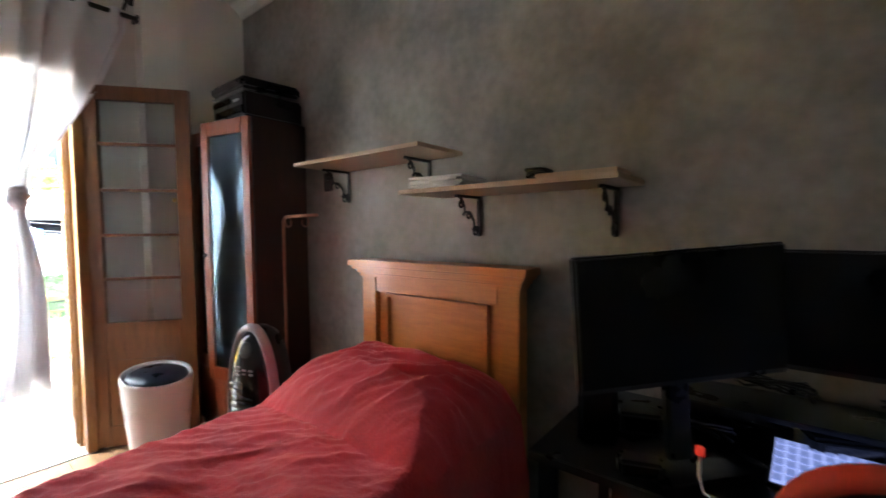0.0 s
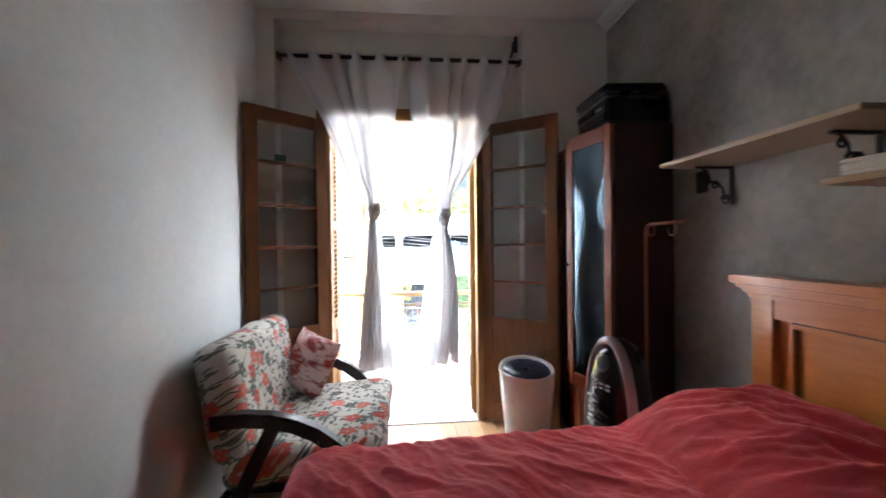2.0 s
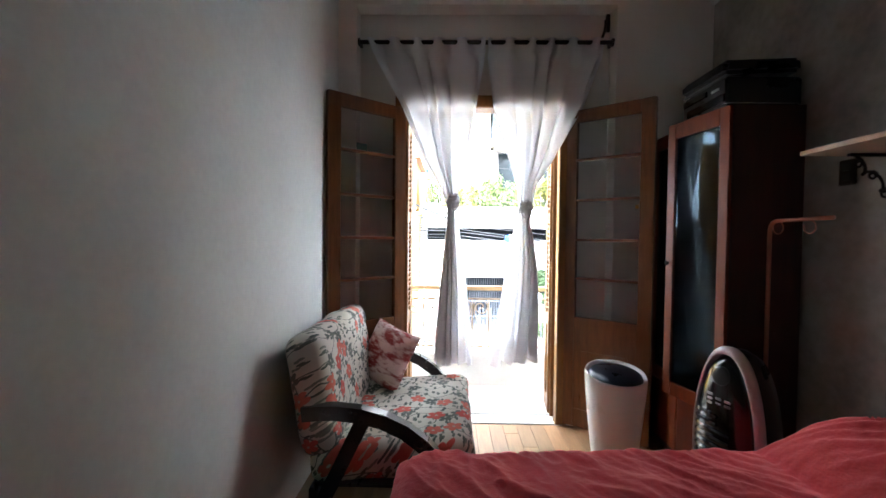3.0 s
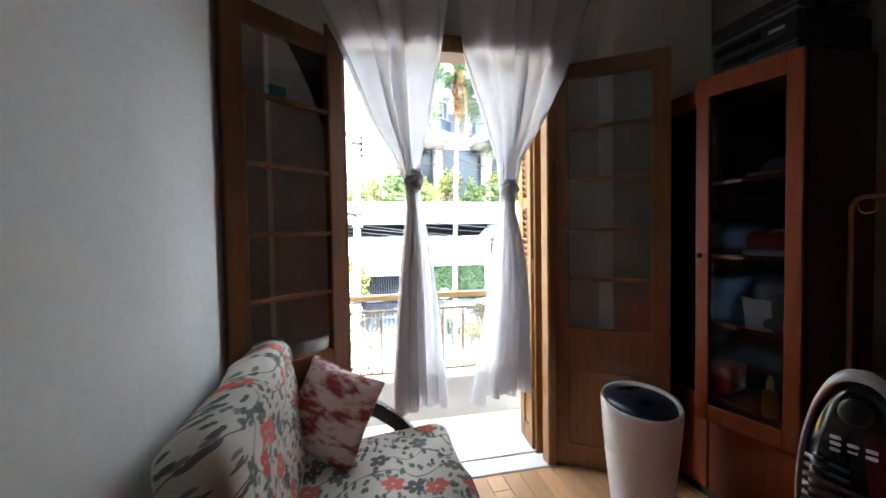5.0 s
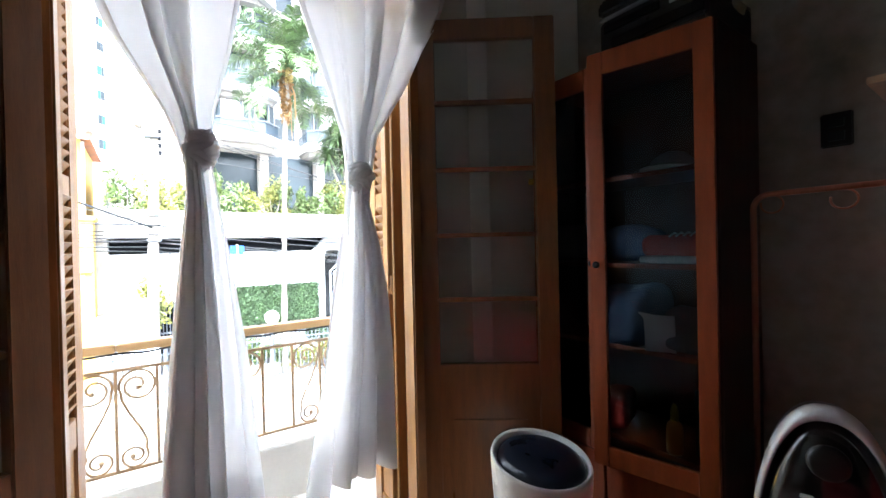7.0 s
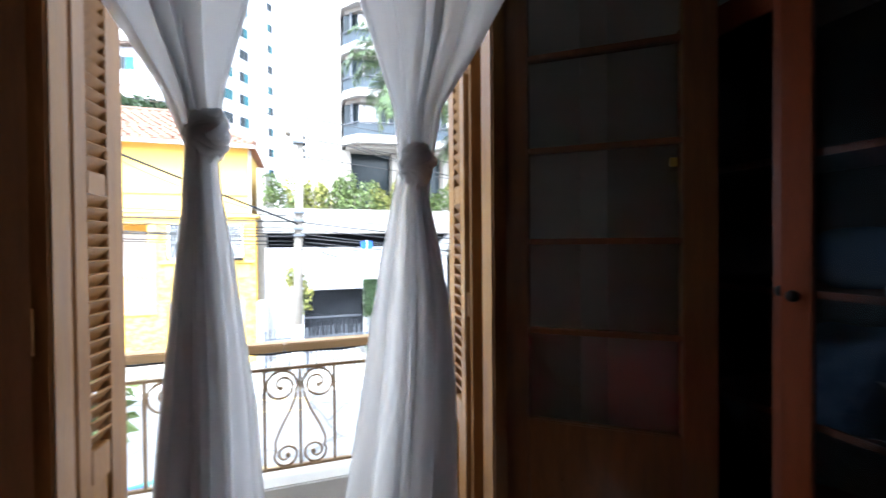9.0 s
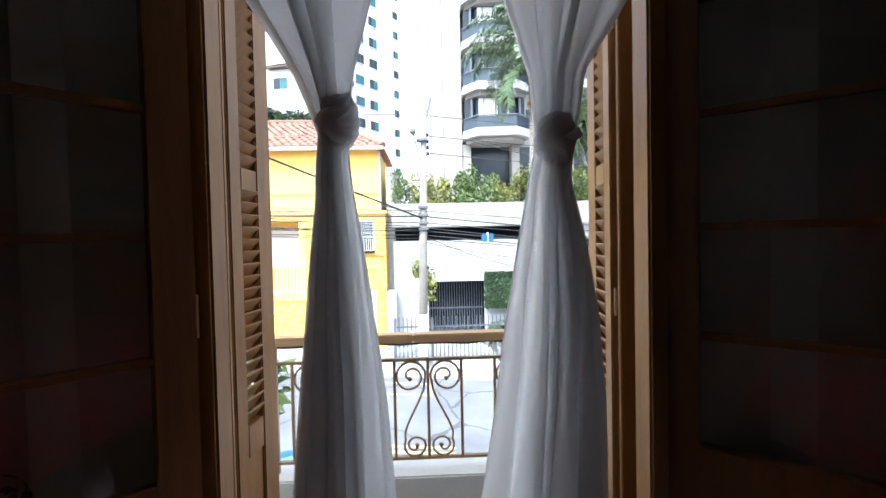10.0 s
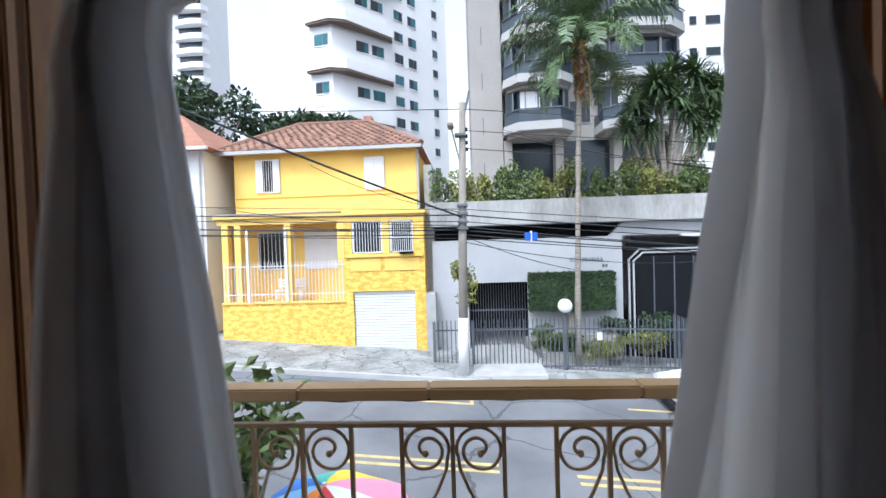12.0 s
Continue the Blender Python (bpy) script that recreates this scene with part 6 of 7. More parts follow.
# ---- bushes on the podium ----
for i in range(16):
    y = -0.5 + i * 0.66
    o = thing("podium_bush", (-19.45, y, 2.0), "yellow-green bush spilling over the concrete parapet", "bush", "podium bushes")
    part("foliage", leaves(bmesh.new(), (0, 0, 0.95 + 0.25 * math.sin(i * 1.9)), (0.7, 0.66, 1.0), 850, 0.17, 40 + i), M_LEAFY if i % 5 in (1, 2) else M_LEAF, o)
    bm = bmesh.new()
    for k in range(5):
        a = k * 1.3 + i
        sweep(bm, [(0, 0, -0.02), (0.1 * math.cos(a), 0.12 * math.sin(a), 0.5), (0.3 * math.cos(a), 0.4 * math.sin(a), 1.3)], [0.035, 0.025, 0.012], 6)
    part("stem_clump", bm, M_TRUNK, o)

# ---- palm ----
M_FLOWERS = mat("pale_palm_flowers", (0.55, 0.42, 0.16), 0.7, col2=(0.38, 0.27, 0.09), scale=8, bump=0.0, island=0.3)
pa = thing("palm_tree", (-17.55, 3.97, zg(3.97) + 0.15), "tall slim palm with arching feathery fronds", "palm")
base = zg(3.97) + 0.15
CZ = 7.55 - base
part("trunk", sweep(bmesh.new(), [(0, 0.28 * (k / 14) ** 1.5, CZ * k / 14) for k in range(15)], [0.10 - 0.025 * min(1, k / 6) + (0.02 if k % 2 else 0.0) + (0.05 if k > 12 else 0) for k in range(15)], 12), M_TRUNK, pa, smooth=True)
rnd = random.Random(5)
for k in range(32):
    az = k * 2.39996 + rnd.uniform(-0.2, 0.2)
    rise = radians((82, 72, 62, 50, 36, 20, 4, -18)[k % 8] + rnd.uniform(-6, 6))
    L = rnd.uniform(2.7, 3.5) * (0.8 if rise > 1.2 or rise < 0 else 1.0)
    # the rachis starts steep and bends over under its own weight
    spine, p, ang = [], Vector((0, 0.28, CZ + 0.1)), rise
    for q in range(15):
        spine.append(p.copy())
        p = p + Vector((math.cos(az) * math.cos(ang), math.sin(az) * math.cos(ang), math.sin(ang))) * (L / 14)
        ang -= radians(3.0 + 9.5 * (q / 14)) * (0.7 + 0.5 * math.cos(ang))
    bm = bmesh.new()
    sweep(bm, spine, [0.024 - 0.0014 * q for q in range(15)], 5)
    n = 46
    for q in range(3, n):
        s = q / n * 14
        i = min(int(s), 13)
        p = spine[i].lerp(spine[i + 1], s - i)
        t = (spine[i + 1] - spine[i]).normalized()
        side = t.cross(Vector((0, 0, 1)))
        side = side.normalized() if side.length > 0.05 else Vector((-math.sin(az), math.cos(az), 0))
        up = side.cross(t)
        ll = (0.62 * math.sin(math.pi * (0.10 + 0.84 * q / n)) ** 0.7 + 0.08) * rnd.uniform(0.8, 1.15)
        for sg in (-1, 1):
            lift = rnd.uniform(-0.25, 0.45)
            mid = p + side * sg * ll * 0.45 + t * ll * 0.25 + up * ll * lift * 0.4
            tip = mid + side * sg * ll * 0.22 + t * ll * 0.20 - Vector((0, 0, ll * rnd.uniform(0.25, 0.6)))
            w = t * 0.027
            v0, v1, v2, v3, v4 = (bm.verts.new(c) for c in (p - w, p + w, mid + w * 0.9, mid - w * 0.9, tip))
            bm.faces.new((v0, v1, v2, v3))
            bm.faces.new((v3, v2, v4))
    part("frond", bm, M_PALM, pa)
part("dry_skirt", leaves(bmesh.new(), (0, 0.26, CZ - 0.75), (0.17, 0.17, 1.15), 420, 0.30, 14), M_DEAD, pa, "skirt of dry brown leaf bases")
part("flower_stalk", leaves(bmesh.new(), (0.30, 0.33, CZ + 0.10), (0.13, 0.13, 0.5), 360, 0.10, 9), M_FLOWERS, pa, "hanging yellow flower cluster")
for k in range(2):
    az = 0.9 + k * 1.5
    part("dry_frond", sweep(bmesh.new(), [(0.08 * math.cos(az), 0.28 + 0.08 * math.sin(az), CZ - 0.1), (0.3 * math.cos(az), 0.28 + 0.3 * math.sin(az), CZ - 0.6), (0.34 * math.cos(az), 0.28 + 0.36 * math.sin(az), CZ - 2.0 - 0.25 * k)], [0.02, 0.035, 0.012], 6, 0.4), M_DEAD, pa, "dry hanging frond")

# ---- dragon tree ----
dt = thing("dragon_tree", (-19.6, 8.0, 2.0), "branching dragon tree with spiky leaf heads", "tree")
rnd = random.Random(12)
heads = [(0.2, -0.5, 5.0), (0.35, 0.9, 5.2), (0.4, 1.7, 4.6), (0.3, -1.2, 4.0), (0.4, 0.2, 4.3), (0.4, 1.5, 3.5), (0.0, 0.25, 5.4), (0.2, 1.3, 4.7), (-0.2, -0.9, 4.3), (0.3, 0.7, 3.9), (0.1, -1.5, 3.3), (0.2, 1.9, 3.9), (0.3, -0.3, 4.7), (0.3, 1.0, 3.1), (0.1, -0.7, 3.2)]
bm = bmesh.new()
for hx, hy, hz in heads:
    sweep(bm, [(0, 0, 0), (0.05 * hx, hy * 0.12, 1.0), (hx * 0.5, hy * 0.62, hz * 0.55), (hx, hy, hz)], [0.13, 0.10, 0.065, 0.045], 7)
part("trunk", bm, M_TRUNK, dt, smooth=True)
for hx, hy, hz in heads:
    bm = bmesh.new()
    for k in range(170):
        d = Vector((rnd.gauss(0, 1), rnd.gauss(0, 1), rnd.gauss(0.25, 0.8))).normalized()
        L = rnd.uniform(0.7, 1.15)
        p = Vector((hx, hy, hz + rnd.uniform(-0.2, 0.15)))
        side = d.cross(Vector((0, 0, 1))).normalized() * 0.036
        m_ = p + d * L * 0.55
        tip = p + d * L + Vector((0, 0, -0.25 * L))
        a, b, c, e, f = (bm.verts.new(q) for q in (p - side, p + side, m_ + side, m_ - side, tip))
        bm.faces.new((a, b, c, e))
        bm.faces.new((e, c, f))
    part("leaf_head", bm, M_PALM, dt)

# ---- towers ----
def tower_window(x, y0, y1, z0, z1, par, mt=None):
    o = part("window", B(x, x + 0.06, y0, y1, z0, z1), M_FENCE, par)
    return o


TX = -30.0
bt_ = thing("apartment_tower", (TX, 6, 2), "beige apartment tower with chamfered glazed balconies", "building")


def tp(bm):
    bmesh.ops.translate(bm, vec=(-TX, -6, -2), verts=bm.verts)
    return bm


part("wall", tp(B(TX - 12, TX, 0.7, 2.7, -3, 46)), M_TOWER, bt_)
part("core_wall", tp(B(TX - 12, TX - 0.8, 2.7, 13.9, -3, 46)), M_TOWER, bt_)
part("ground_recess", tp(B(TX - 0.8, TX - 0.7, 2.7, 13.9, 2.0, 7.4)), M_TWIN, bt_)
for y in (3.0, 6.2, 9.8, 13.4):
    part("column", tp(B(TX - 0.7, TX + 0.2, y - 0.25, y + 0.25, 2.0, 7.4)), M_TOWER, bt_)
BAYS = ([(2.72, -0.75), (2.72, 0.7), (3.5, 1.75), (6.0, 1.95), (6.9, 1.1), (6.9, -0.75)], [(8.6, -0.75), (8.6, 1.1), (9.4, 1.95), (12.4, 1.75), (13.7, 0.7), (13.7, -0.75)])
for k in range(12):
    z = 7.5 + 2.85 * k
    for bay in BAYS:
        y0, y1 = bay[0][0], bay[-1][0]
        sl_ = part("balcony", tp(prism(bmesh.new(), [(TX + d, y) for y, d in bay], z + 0.12, z + 0.62, "z")), M_SLAB, bt_)
        part("soffit", tp(prism(bmesh.new(), [(TX + d * 0.82 - 0.1, y + (0.25 if y < (y0 + y1) / 2 else -0.25)) for y, d in bay], z - 0.12, z + 0.118, "z")), M_TOWER, sl_)
        part("glass_rail", tp(prism(bmesh.new(), [(TX + d - 0.06, y + (0.05 if y < (y0 + y1) / 2 else -0.05)) for y, d in bay], z + 0.622, z + 1.32, "z")), M_BLUEGL, sl_)
        part("rail_top", tp(sweep(bmesh.new(), [(TX + d, y, z + 1.36) for y, d in bay[1:-1]], 0.045, 6)), M_FENCE, sl_)
        part("glazing", tp(prism(bmesh.new(), [(TX + d * 0.45, y + (0.15 if y < (y0 + y1) / 2 else -0.15)) for y, d in bay], z + 1.322, z + 2.72, "z")), M_TWIN if (k + int(y0)) % 3 else M_BLUEGL, sl_)
        for q in range(5):
            yy = y0 + 0.55 + q * (y1 - y0 - 1.1) / 4
            part("mullion", tp(B(TX + 0.2, TX + 0.95, yy - 0.05, yy + 0.05, z + 1.33, z + 2.70)), M_SLAB if q % 2 else M_FENCE, sl_)
        if (k + int(y0)) % 2 == 0:
            part("blind", tp(B(TX + 0.9, TX + 0.93, y0 + 1.0, y0 + 2.2, z + 1.33, z + 2.68)), M_TOWERW, sl_)
    o = part("window", tp(B(TX - 0.8, TX - 0.72, 7.05, 8.45, z + 1.0, z + 2.5)), M_SLAB, bt_)
    part("pane", tp(B(TX - 0.73, TX - 0.7, 7.12, 8.38, z + 1.07, z + 2.43)), M_TWIN, o)
for k in range(14):
    part("wall_mark", tp(B(TX, TX + 0.03, 1.45, 1.5, 5 + 2.85 * k, 6.1 + 2.85 * k)), M_FENCE, bt_)
M_SOFFIT = mat("brown_soffit_render", (0.16, 0.115, 0.09), 0.85, vary=0.1, scale=0.5, fine=4, bump=0.0)
M_TEALGL = mat("teal_tower_glass", (0.03, 0.17, 0.20), 0.2, vary=0.35, scale=0.5, bump=0.0, spec=0.4)
wt = thing("white_tower", pose(-58.4, -9.6, 0, 0, 0, 50.6), "tall white residential tower with brown-edged balconies", "building")
part("wall", prism(bmesh.new(), [(0, 11.65), (0, 0), (-1.08, -7.8), (-3.8, -9.2), (-14, -9.2), (-14, 11.65)], -5, 72, "z"), M_TOWERW, wt)
rnd = random.Random(8)


def white_window(x, y, z, w, h, parent, turn=0.0):
    m = pose(x, y, z, 0, 0, turn)
    o = part("window", B(0, 0.07, -w / 2 - 0.07, w / 2 + 0.07, -h / 2 - 0.07, h / 2 + 0.07, m=m), M_FENCE, parent)
    cut = rnd.uniform(-0.15, 0.15) * w
    part("pane", B(0.06, 0.09, -w / 2, cut - 0.03, -h / 2, h / 2, m=m), rnd.choice((M_TWIN, M_TWIN, M_TEALGL)), o)
    part("pane", B(0.05, 0.08, cut + 0.03, w / 2, -h / 2, h / 2, m=m), rnd.choice((M_TWIN, M_TEALGL, M_TEALGL)), o)
    part("sill", B(0, 0.14, -w / 2 - 0.1, w / 2 + 0.1, -h / 2 - 0.16, -h / 2 - 0.07, m=m), M_TOWERW, o)


for k in range(-3, 17):
    z = 20.1 + 2.88 * k
    for y in (2.0, 4.5):
        white_window(0.0, y, z, 1.35, 1.15, wt)
    white_window(0.0, 9.1, z - 0.15, 0.85, 1.0, wt)
    for y in (-3.7, -1.46):
        white_window(0.1384 * y, y, z, 1.6, 1.2, wt, -7.9)
    white_window(-2.35, -8.45, z, 1.7, 1.25, wt, -62.0)
    if k % 2 == 0:
        bal = part("balcony", prism(bmesh.new(), [(0.0, 0.9), (0.9, 0.2), (0.55, -6.9), (-0.6, -8.6), (-3.6, -9.9), (-3.6, -8.9), (-1.1, -7.7)], z + 2.0, z + 3.2, "z"), M_TOWERW, wt)
        part("soffit", prism(bmesh.new(), [(0.0, 0.85), (0.85, 0.15), (0.5, -6.85), (-0.65, -8.5), (-3.6, -9.8), (-3.6, -8.9), (-1.1, -7.7)], z + 1.72, z + 1.99, "z"), M_SOFFIT, bal)
rt = thing("white_block", (-45, 27, 0), "white apartment block with small dark windows", "building")
part("wall", B(-12, 0, -6.0, 10, -5, 60), M_TOWERW, rt)
for k in range(16):
    z = 6.0 + 3.02 * k
    for y0, y1 in ((-4.9, -4.3), (-3.4, -2.1), (-1.6, 0.8), (2.0, 3.2)):
        o = part("window", B(0, 0.05, y0 - 0.06, y1 + 0.06, z - 0.06, z + 0.82), M_GREYW, rt)
        part("pane", B(0.045, 0.07, y0, y1, z, z + 0.76), M_TWIN, o)
ft = thing("distant_tower", (-90, -57, 0), "distant white tower with rounded balconies", "building")
part("wall", B(-10, 0, -5, 2.2, -5, 90), M_TOWERW, ft)
for k in range(22):
    z = 24 + 3.0 * k
    o = part("balcony", prism(bmesh.new(), [(0, -4), (1.2, -3), (1.8, 0.5), (1.5, 2.9), (0, 3.6)], z, z + 1.1, "z"), M_TOWERW, ft)
    part("glazing", B(0.0, 0.1, -3, 2.0, z + 1.15, z + 2.9), M_BLUEGL, o)
# far skyline, low
for i, (y, w, h) in enumerate(((-33, 3, 18.5), (-29, 1.2, 20.5), (-24, 3, 17.5))):
    o = thing("distant_block", (-75, y, 0), "distant pale building beyond the trees", "building", "distant blocks")
    part("wall", B(-8, 0, -w / 2, w / 2, -5, h), M_TOWERW, o)
    for k in range(4):
        part("window", B(0, 0.05, -w / 4, w / 4, h - 2 - 2.6 * k, h - 1 - 2.6 * k), M_TWIN, o)
for i, (x, y, z, ry, rz, n) in enumerate(((-40, -23.0, 11.8, 4.0, 4.2, 2600), (-41, -17.2, 10.6, 4.2, 3.2, 2400), (-40, -12.2, 10.4, 3.4, 2.8, 2000), (-42, -30, 11.5, 5, 4.5, 1500))):
    o = thing("background_tree", (x, y, zg(y)), "broad dark green tree behind the houses", "tree", "background trees")
    part("crown", leaves(bmesh.new(), (0, 0, z - zg(y)), (3.0, ry, rz), n, 0.62, 70 + i), M_LEAFD, o)
    part("trunk", sweep(bmesh.new(), [(0, 0, -0.05), (0.2, 0.1, 5), (0, 0.3, z - zg(y))], [0.45, 0.35, 0.15], 8), M_TRUNK, o, smooth=True)
    bm = bmesh.new()
    for k in range(6):
        a = k * 1.05
        sweep(bm, [(0.1, 0.1, 6.5), (1.2 * math.cos(a), 1.6 * math.sin(a), z - zg(y) - 1), (2.0 * math.cos(a), 2.8 * math.sin(a), z - zg(y) + 1)], [0.2, 0.12, 0.05], 6)
    part("limbs", bm, M_TRUNK, o)

# ---- utility pole, cables ----
up = thing("utility_pole", (-15.9, 0.03, zg(0) + 0.15), "concrete utility pole, white-painted at its foot", "utility pole")
PB = zg(0) + 0.15
part("shaft", sweep(bmesh.new(), [(0, 0, -0.02), (0, 0.08, 4.0), (0, 0.2, 8.4)], [0.16, 0.135, 0.10], 12), M_POLE, up, smooth=True)
part("white_foot", sweep(bmesh.new(), [(0, 0, 0.0), (0, 0.035, 1.78)], [0.168, 0.158], 12), M_WHITEP, up, "white painted foot", smooth=True)
arm = part("lamp_arm", sweep(bmesh.new(), [(0, 0.14, 6.3), (0.1, -0.02, 7.0), (0.25, -0.16, 7.6)], 0.025, 8), M_POLE, up)
part("lamp_head", B(0.1, 0.55, -0.26, -0.08, 7.55, 7.68, 0.03), M_POLE, arm)
for z in (4.55, 4.75, 5.0, 5.25, 7.4):
    part("bracket", B(-0.16, 0.2, -0.06, 0.28, z - 0.04, z + 0.04, 0.01), M_FENCE, up)
part("top_arm", bar_sweep(bmesh.new(), [(0, 0.15, 7.6), (0, 0.42, 8.75)], 0.07, 0.07), M_FENCE, up)
for k in range(4):
    part("insulator", lathe(bmesh.new(), [(0.02, 0), (0.05, 0.03), (0.03, 0.06), (0.05, 0.09), (0.02, 0.12)], 10, pose(0.06, 0.3, 6.9 + 0.2 * k)), M_DARK, up)
vine = thing("vine", (-16.1, 0.05, PB), "yellow-green creeper climbing around the pole", "creeper")
part("foliage", leaves(bmesh.new(), (0, 0.1, 2.75), (0.25, 0.42, 0.75), 420, 0.14, 21), M_LEAFY, vine)
part("stem", sweep(bmesh.new(), [(0, -0.1, 0), (0.02, -0.12, 1.2), (0.0, 0.0, 2.8)], 0.02, 6), M_TRUNK, vine)


def cable(a, b, sag, r, label="thin black overhead cable", n=16):
    a, b = Vector(a), Vector(b)
    o = thing("overhead_cable", tuple(a), label, "cable", "overhead cables")
    part("wire", sweep(bmesh.new(), [(b - a) * (k / n) - Vector((0, 0, sag * 4 * (k / n) * (1 - k / n))) for k in range(n + 1)], r, 5), M_CABLE, o, smooth=True)


for i, (z, s, r) in enumerate(((1.30, 0.25, 0.014), (1.42, 0.35, 0.018), (1.55, 0.3, 0.02), (1.66, 0.42, 0.016), (1.82, 0.3, 0.014), (2.02, 0.34, 0.022), (2.2, 0.22, 0.012))):
    cable((-15.85, 0.1, z), (-15.7 + 0.05 * i, 26, z - 1.7), s, r)
    cable((-15.85, 0.1, z), (-15.7 - 0.04 * i, -26, z + 1.7), s, r)
for z in (4.05, 4.6, 5.25):
    cable((-15.85, 0.25, z), (-15.6, 28, z - 1.9), 0.3, 0.012)
    cable((-15.85, 0.25, z), (-15.6, -28, z + 1.9), 0.3, 0.012) if z > 5 else None
cable((-15.8, 0.1, 1.95), (-8.0, -11.4, 6.7), 0.12, 0.030, "thick black service cable crossing the street")
cable((-15.8, 0.1, 1.70), (-18.3, -9.2, 2.75), 0.18, 0.013)
cable((-15.8, 0.1, 1.60), (-18.3, -8.6, 2.3), 0.22, 0.013)
cable((-15.8, 0.1, 2.1), (-19.8, -6.1, 4.5), 0.25, 0.012)
cable((-29.0, 2.6, 7.6), (-17.2, 9.2, 3.2), 0.15, 0.022)
cable((-29.0, 2.6, 7.9), (-17.2, 9.6, 3.1), 0.25, 0.018)
cable((-15.8, 0.1, 1.4), (-18.8, 5.7, -0.2), 0.25, 0.012)
cable((-15.8, 0.1, 1.2), (-18.8, 9.0, 0.2), 0.3, 0.012)
bb = thing("cable_box", (-15.8, 2.20, 1.16), "small blue box hanging on the overhead cables", "junction box")
part("body", B(-0.07, 0.07, -0.19, 0.19, 0.0, 0.26, 0.03), M_BLUE, bb)
part("strap", B(-0.075, 0.075, -0.02, 0.02, -0.004, 0.30, 0.005), M_WHITEP, bb)

# ---- car, parasol, street tree ----
ky = 7.5
car = thing("car", pose(-14.55, ky, zg(ky), -4.0, 0, 0), "white hatchback parked at the far kerb", "car")
prof = [(-2.05, 0.28), (-2.10, 0.55), (-1.98, 0.70), (-1.15, 0.88), (-0.55, 1.32), (0.2, 1.46), (1.25, 1.42), (1.75, 1.02), (2.0, 0.92), (2.05, 0.35), (1.9, 0.25), (-1.9, 0.22)]
bm = prism(bmesh.new(), prof, -0.82, 0.82, "x")
bmesh.ops.bevel(bm, geom=bm.edges[:], offset=0.05, segments=2, affect="EDGES", clamp_overlap=True)
part("body", bm, M_CARW, car, smooth=False)
for s in (-1, 1):
    part("side_window", prism(bmesh.new(), [(-0.95, 0.93), (-0.48, 1.28), (0.2, 1.39), (1.15, 1.34), (1.5, 0.98)], s * 0.823 - 0.004, s * 0.823 + 0.004, "x"), M_TWIN, car)
    part("headlight", B(s * 0.62 - 0.14, s * 0.62 + 0.14, -2.08, -1.90, 0.58, 0.72, 0.03), M_SILVER, car)
    part("mirror", B(s * 0.86 - 0.07, s * 0.86 + 0.07, -0.75, -0.62, 0.92, 1.05, 0.03), M_BLACK, car)
    for y in (-1.3, 1.3):
        w = part("wheel", lathe(bmesh.new(), [(0.22, -0.1), (0.30, -0.1), (0.315, -0.06), (0.315, 0.06), (0.30, 0.1), (0.22, 0.1)], 28, pose(s * 0.76, y, 0.315, 0, 90, 0)), M_RUB, car, smooth=True)
        part("rim", lathe(bmesh.new(), [(0.05, -0.085), (0.21, -0.075), (0.225, 0.0), (0.21, 0.075), (0.05, 0.085)], 20, pose(s * 0.78, y, 0.315, 0, 90, 0)), M_SILVER, w, smooth=True)
part("windscreen", bar_sweep(bmesh.new(), [(0, -1.10, 0.925), (0, -0.58, 1.325)], 1.45, 0.02), M_TWIN, car)
part("bumper", B(-0.75, 0.75, -2.13, -2.02, 0.28, 0.42, 0.03), M_BLACK, car)

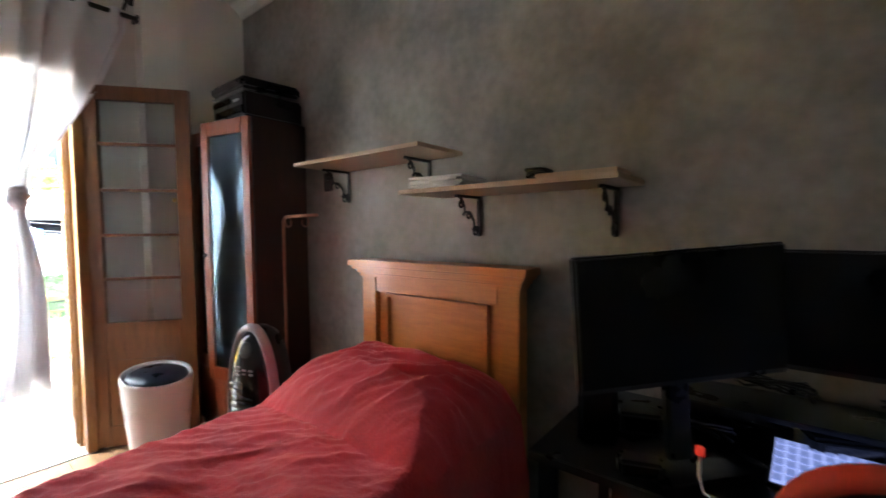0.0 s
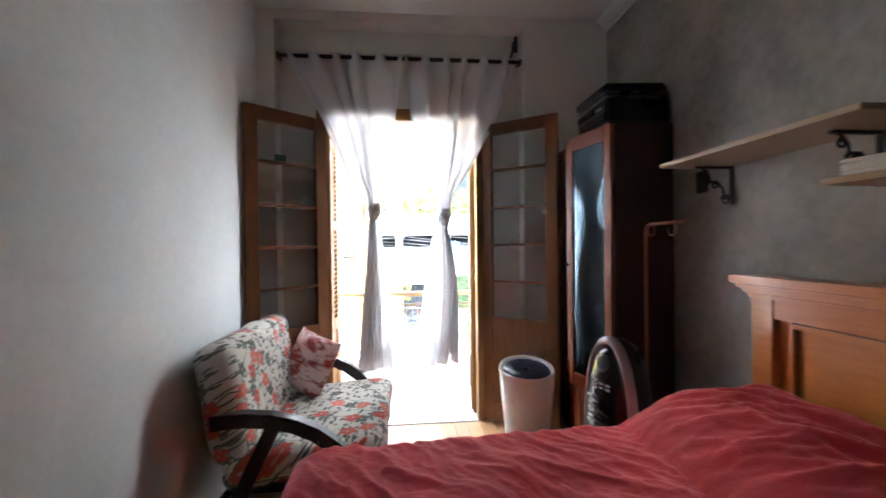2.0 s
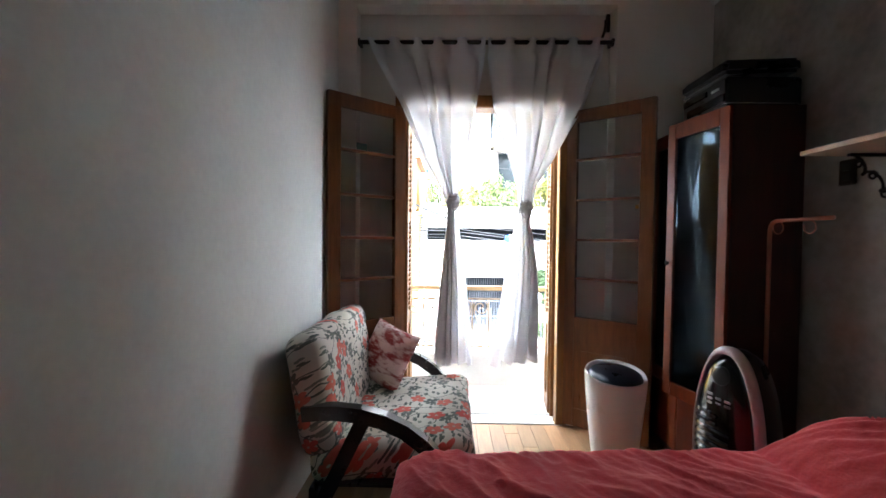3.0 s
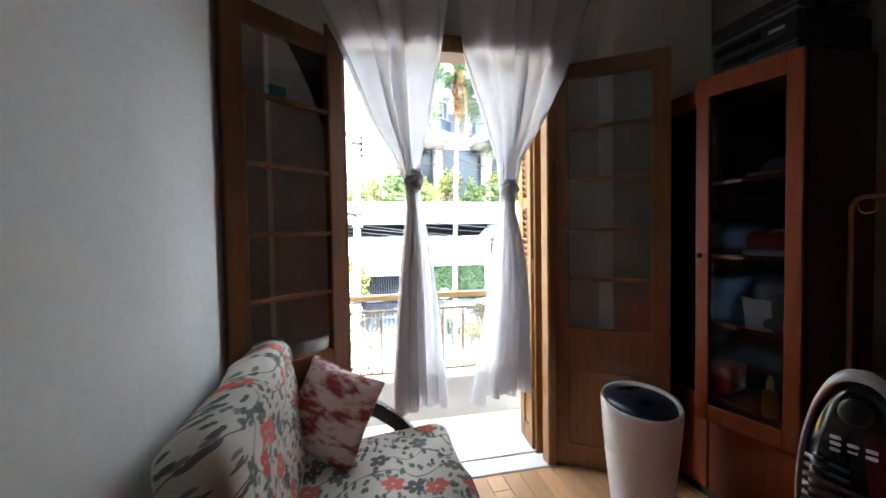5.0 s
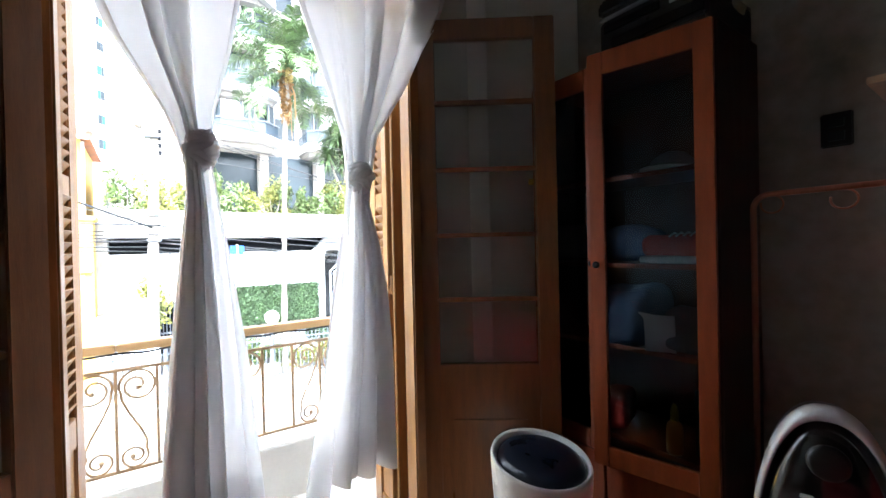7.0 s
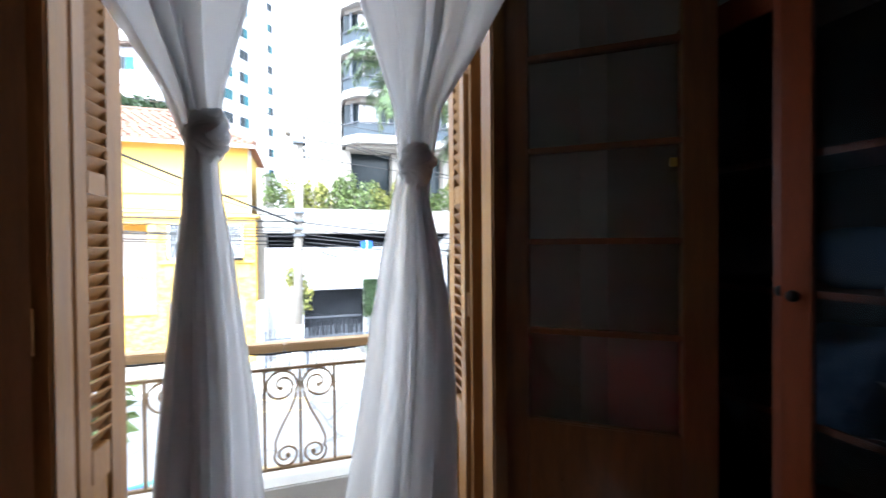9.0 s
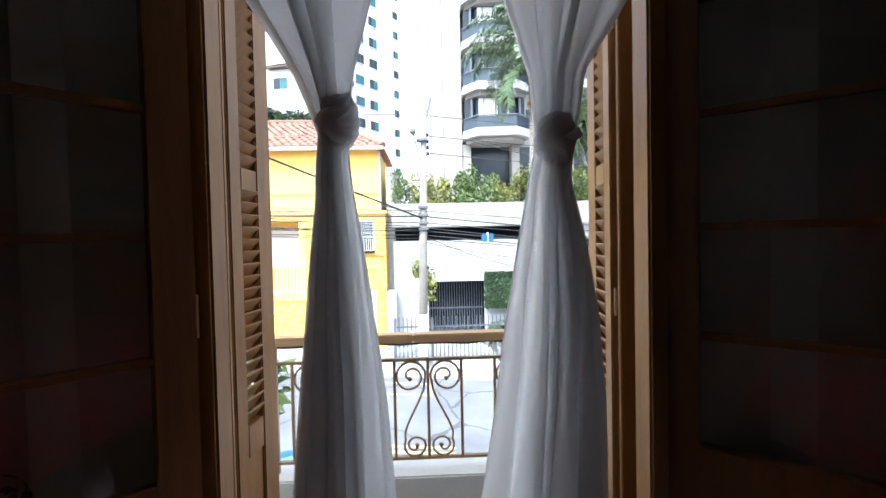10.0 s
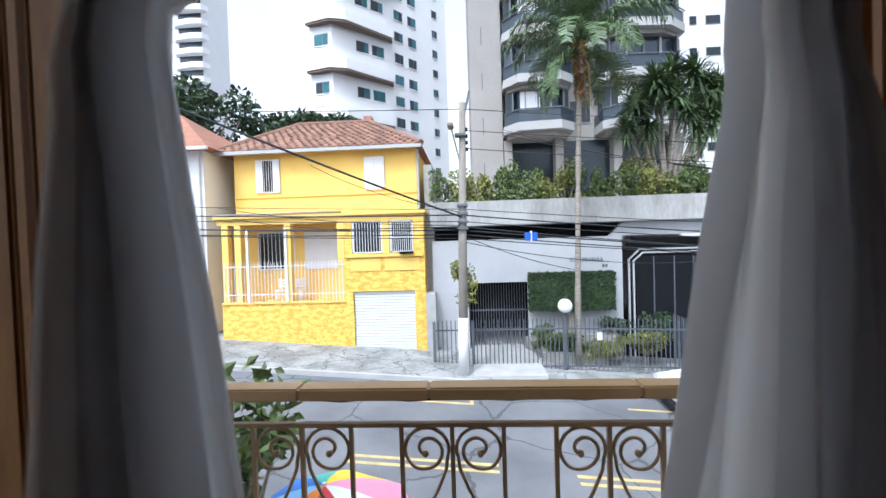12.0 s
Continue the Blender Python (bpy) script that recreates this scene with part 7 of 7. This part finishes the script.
PXX, PYY = -6.5, -1.05
pz = zg(PYY) + 0.15
ps = thing("parasol", (PXX, PYY, pz), "open parasol with multicoloured panels on the pavement", "parasol")
part("pole", rod(bmesh.new(), (0, 0, 0), (0, 0, 2.04), 0.018), M_WHITEP, ps)
part("base", lathe(bmesh.new(), [(0.22, 0), (0.24, 0.03), (0.2, 0.06), (0.03, 0.09)], 20), M_CONC, ps)
cols = ((0.55, 0.04, 0.05), (0.75, 0.75, 0.72), (0.75, 0.3, 0.42), (0.85, 0.6, 0.05), (0.1, 0.42, 0.35), (0.04, 0.16, 0.5), (0.25, 0.5, 0.75), (0.8, 0.25, 0.04))
for k in range(8):
    bm = bmesh.new()
    a0, a1 = 2 * math.pi * k / 8, 2 * math.pi * (k + 1) / 8

    def f(u, v):
        a = a0 + (a1 - a0) * u
        r = 0.02 + 0.80 * v
        sag = 1 - 0.05 * math.sin(math.pi * u) * v
        return (r * math.cos(a) * sag, r * math.sin(a) * sag, 2.02 - 0.33 * v ** 1.6 - 0.02 * math.sin(math.pi * u) * v)
    sheet(bm, 6, 8, f)
    part("panel", bm, mat("parasol_cloth", cols[k], 0.8, vary=0.05, scale=5, fine=120, bump=0.05), ps, smooth=True)
    part("rib", sweep(bmesh.new(), [(0.03 * math.cos(a0), 0.03 * math.sin(a0), 2.0), (0.45 * math.cos(a0), 0.45 * math.sin(a0), 1.88), (0.81 * math.cos(a0), 0.81 * math.sin(a0), 1.67)], 0.005, 5), M_WHITEP, ps)
tr = thing("street_tree", (-5.85, -1.62, zg(-1.6) + 0.15), "small leafy street tree below the balcony", "tree")
part("crown", leaves(bmesh.new(), (0, 0, 2.35), (0.55, 0.72, 0.85), 1700, 0.15, 31), M_LEAF, tr)
part("trunk", sweep(bmesh.new(), [(0, 0, 0), (0.03, 0.02, 1.0), (-0.02, 0.05, 2.2)], [0.06, 0.05, 0.03], 8), M_TRUNK, tr, smooth=True)
bm = bmesh.new()
for k in range(6):
    a = k * 1.05
    sweep(bm, [(0, 0.03, 1.4), (0.2 * math.cos(a), 0.25 * math.sin(a), 2.0), (0.35 * math.cos(a), 0.45 * math.sin(a), 2.6)], [0.03, 0.02, 0.01], 6)
part("limbs", bm, M_TRUNK, tr)
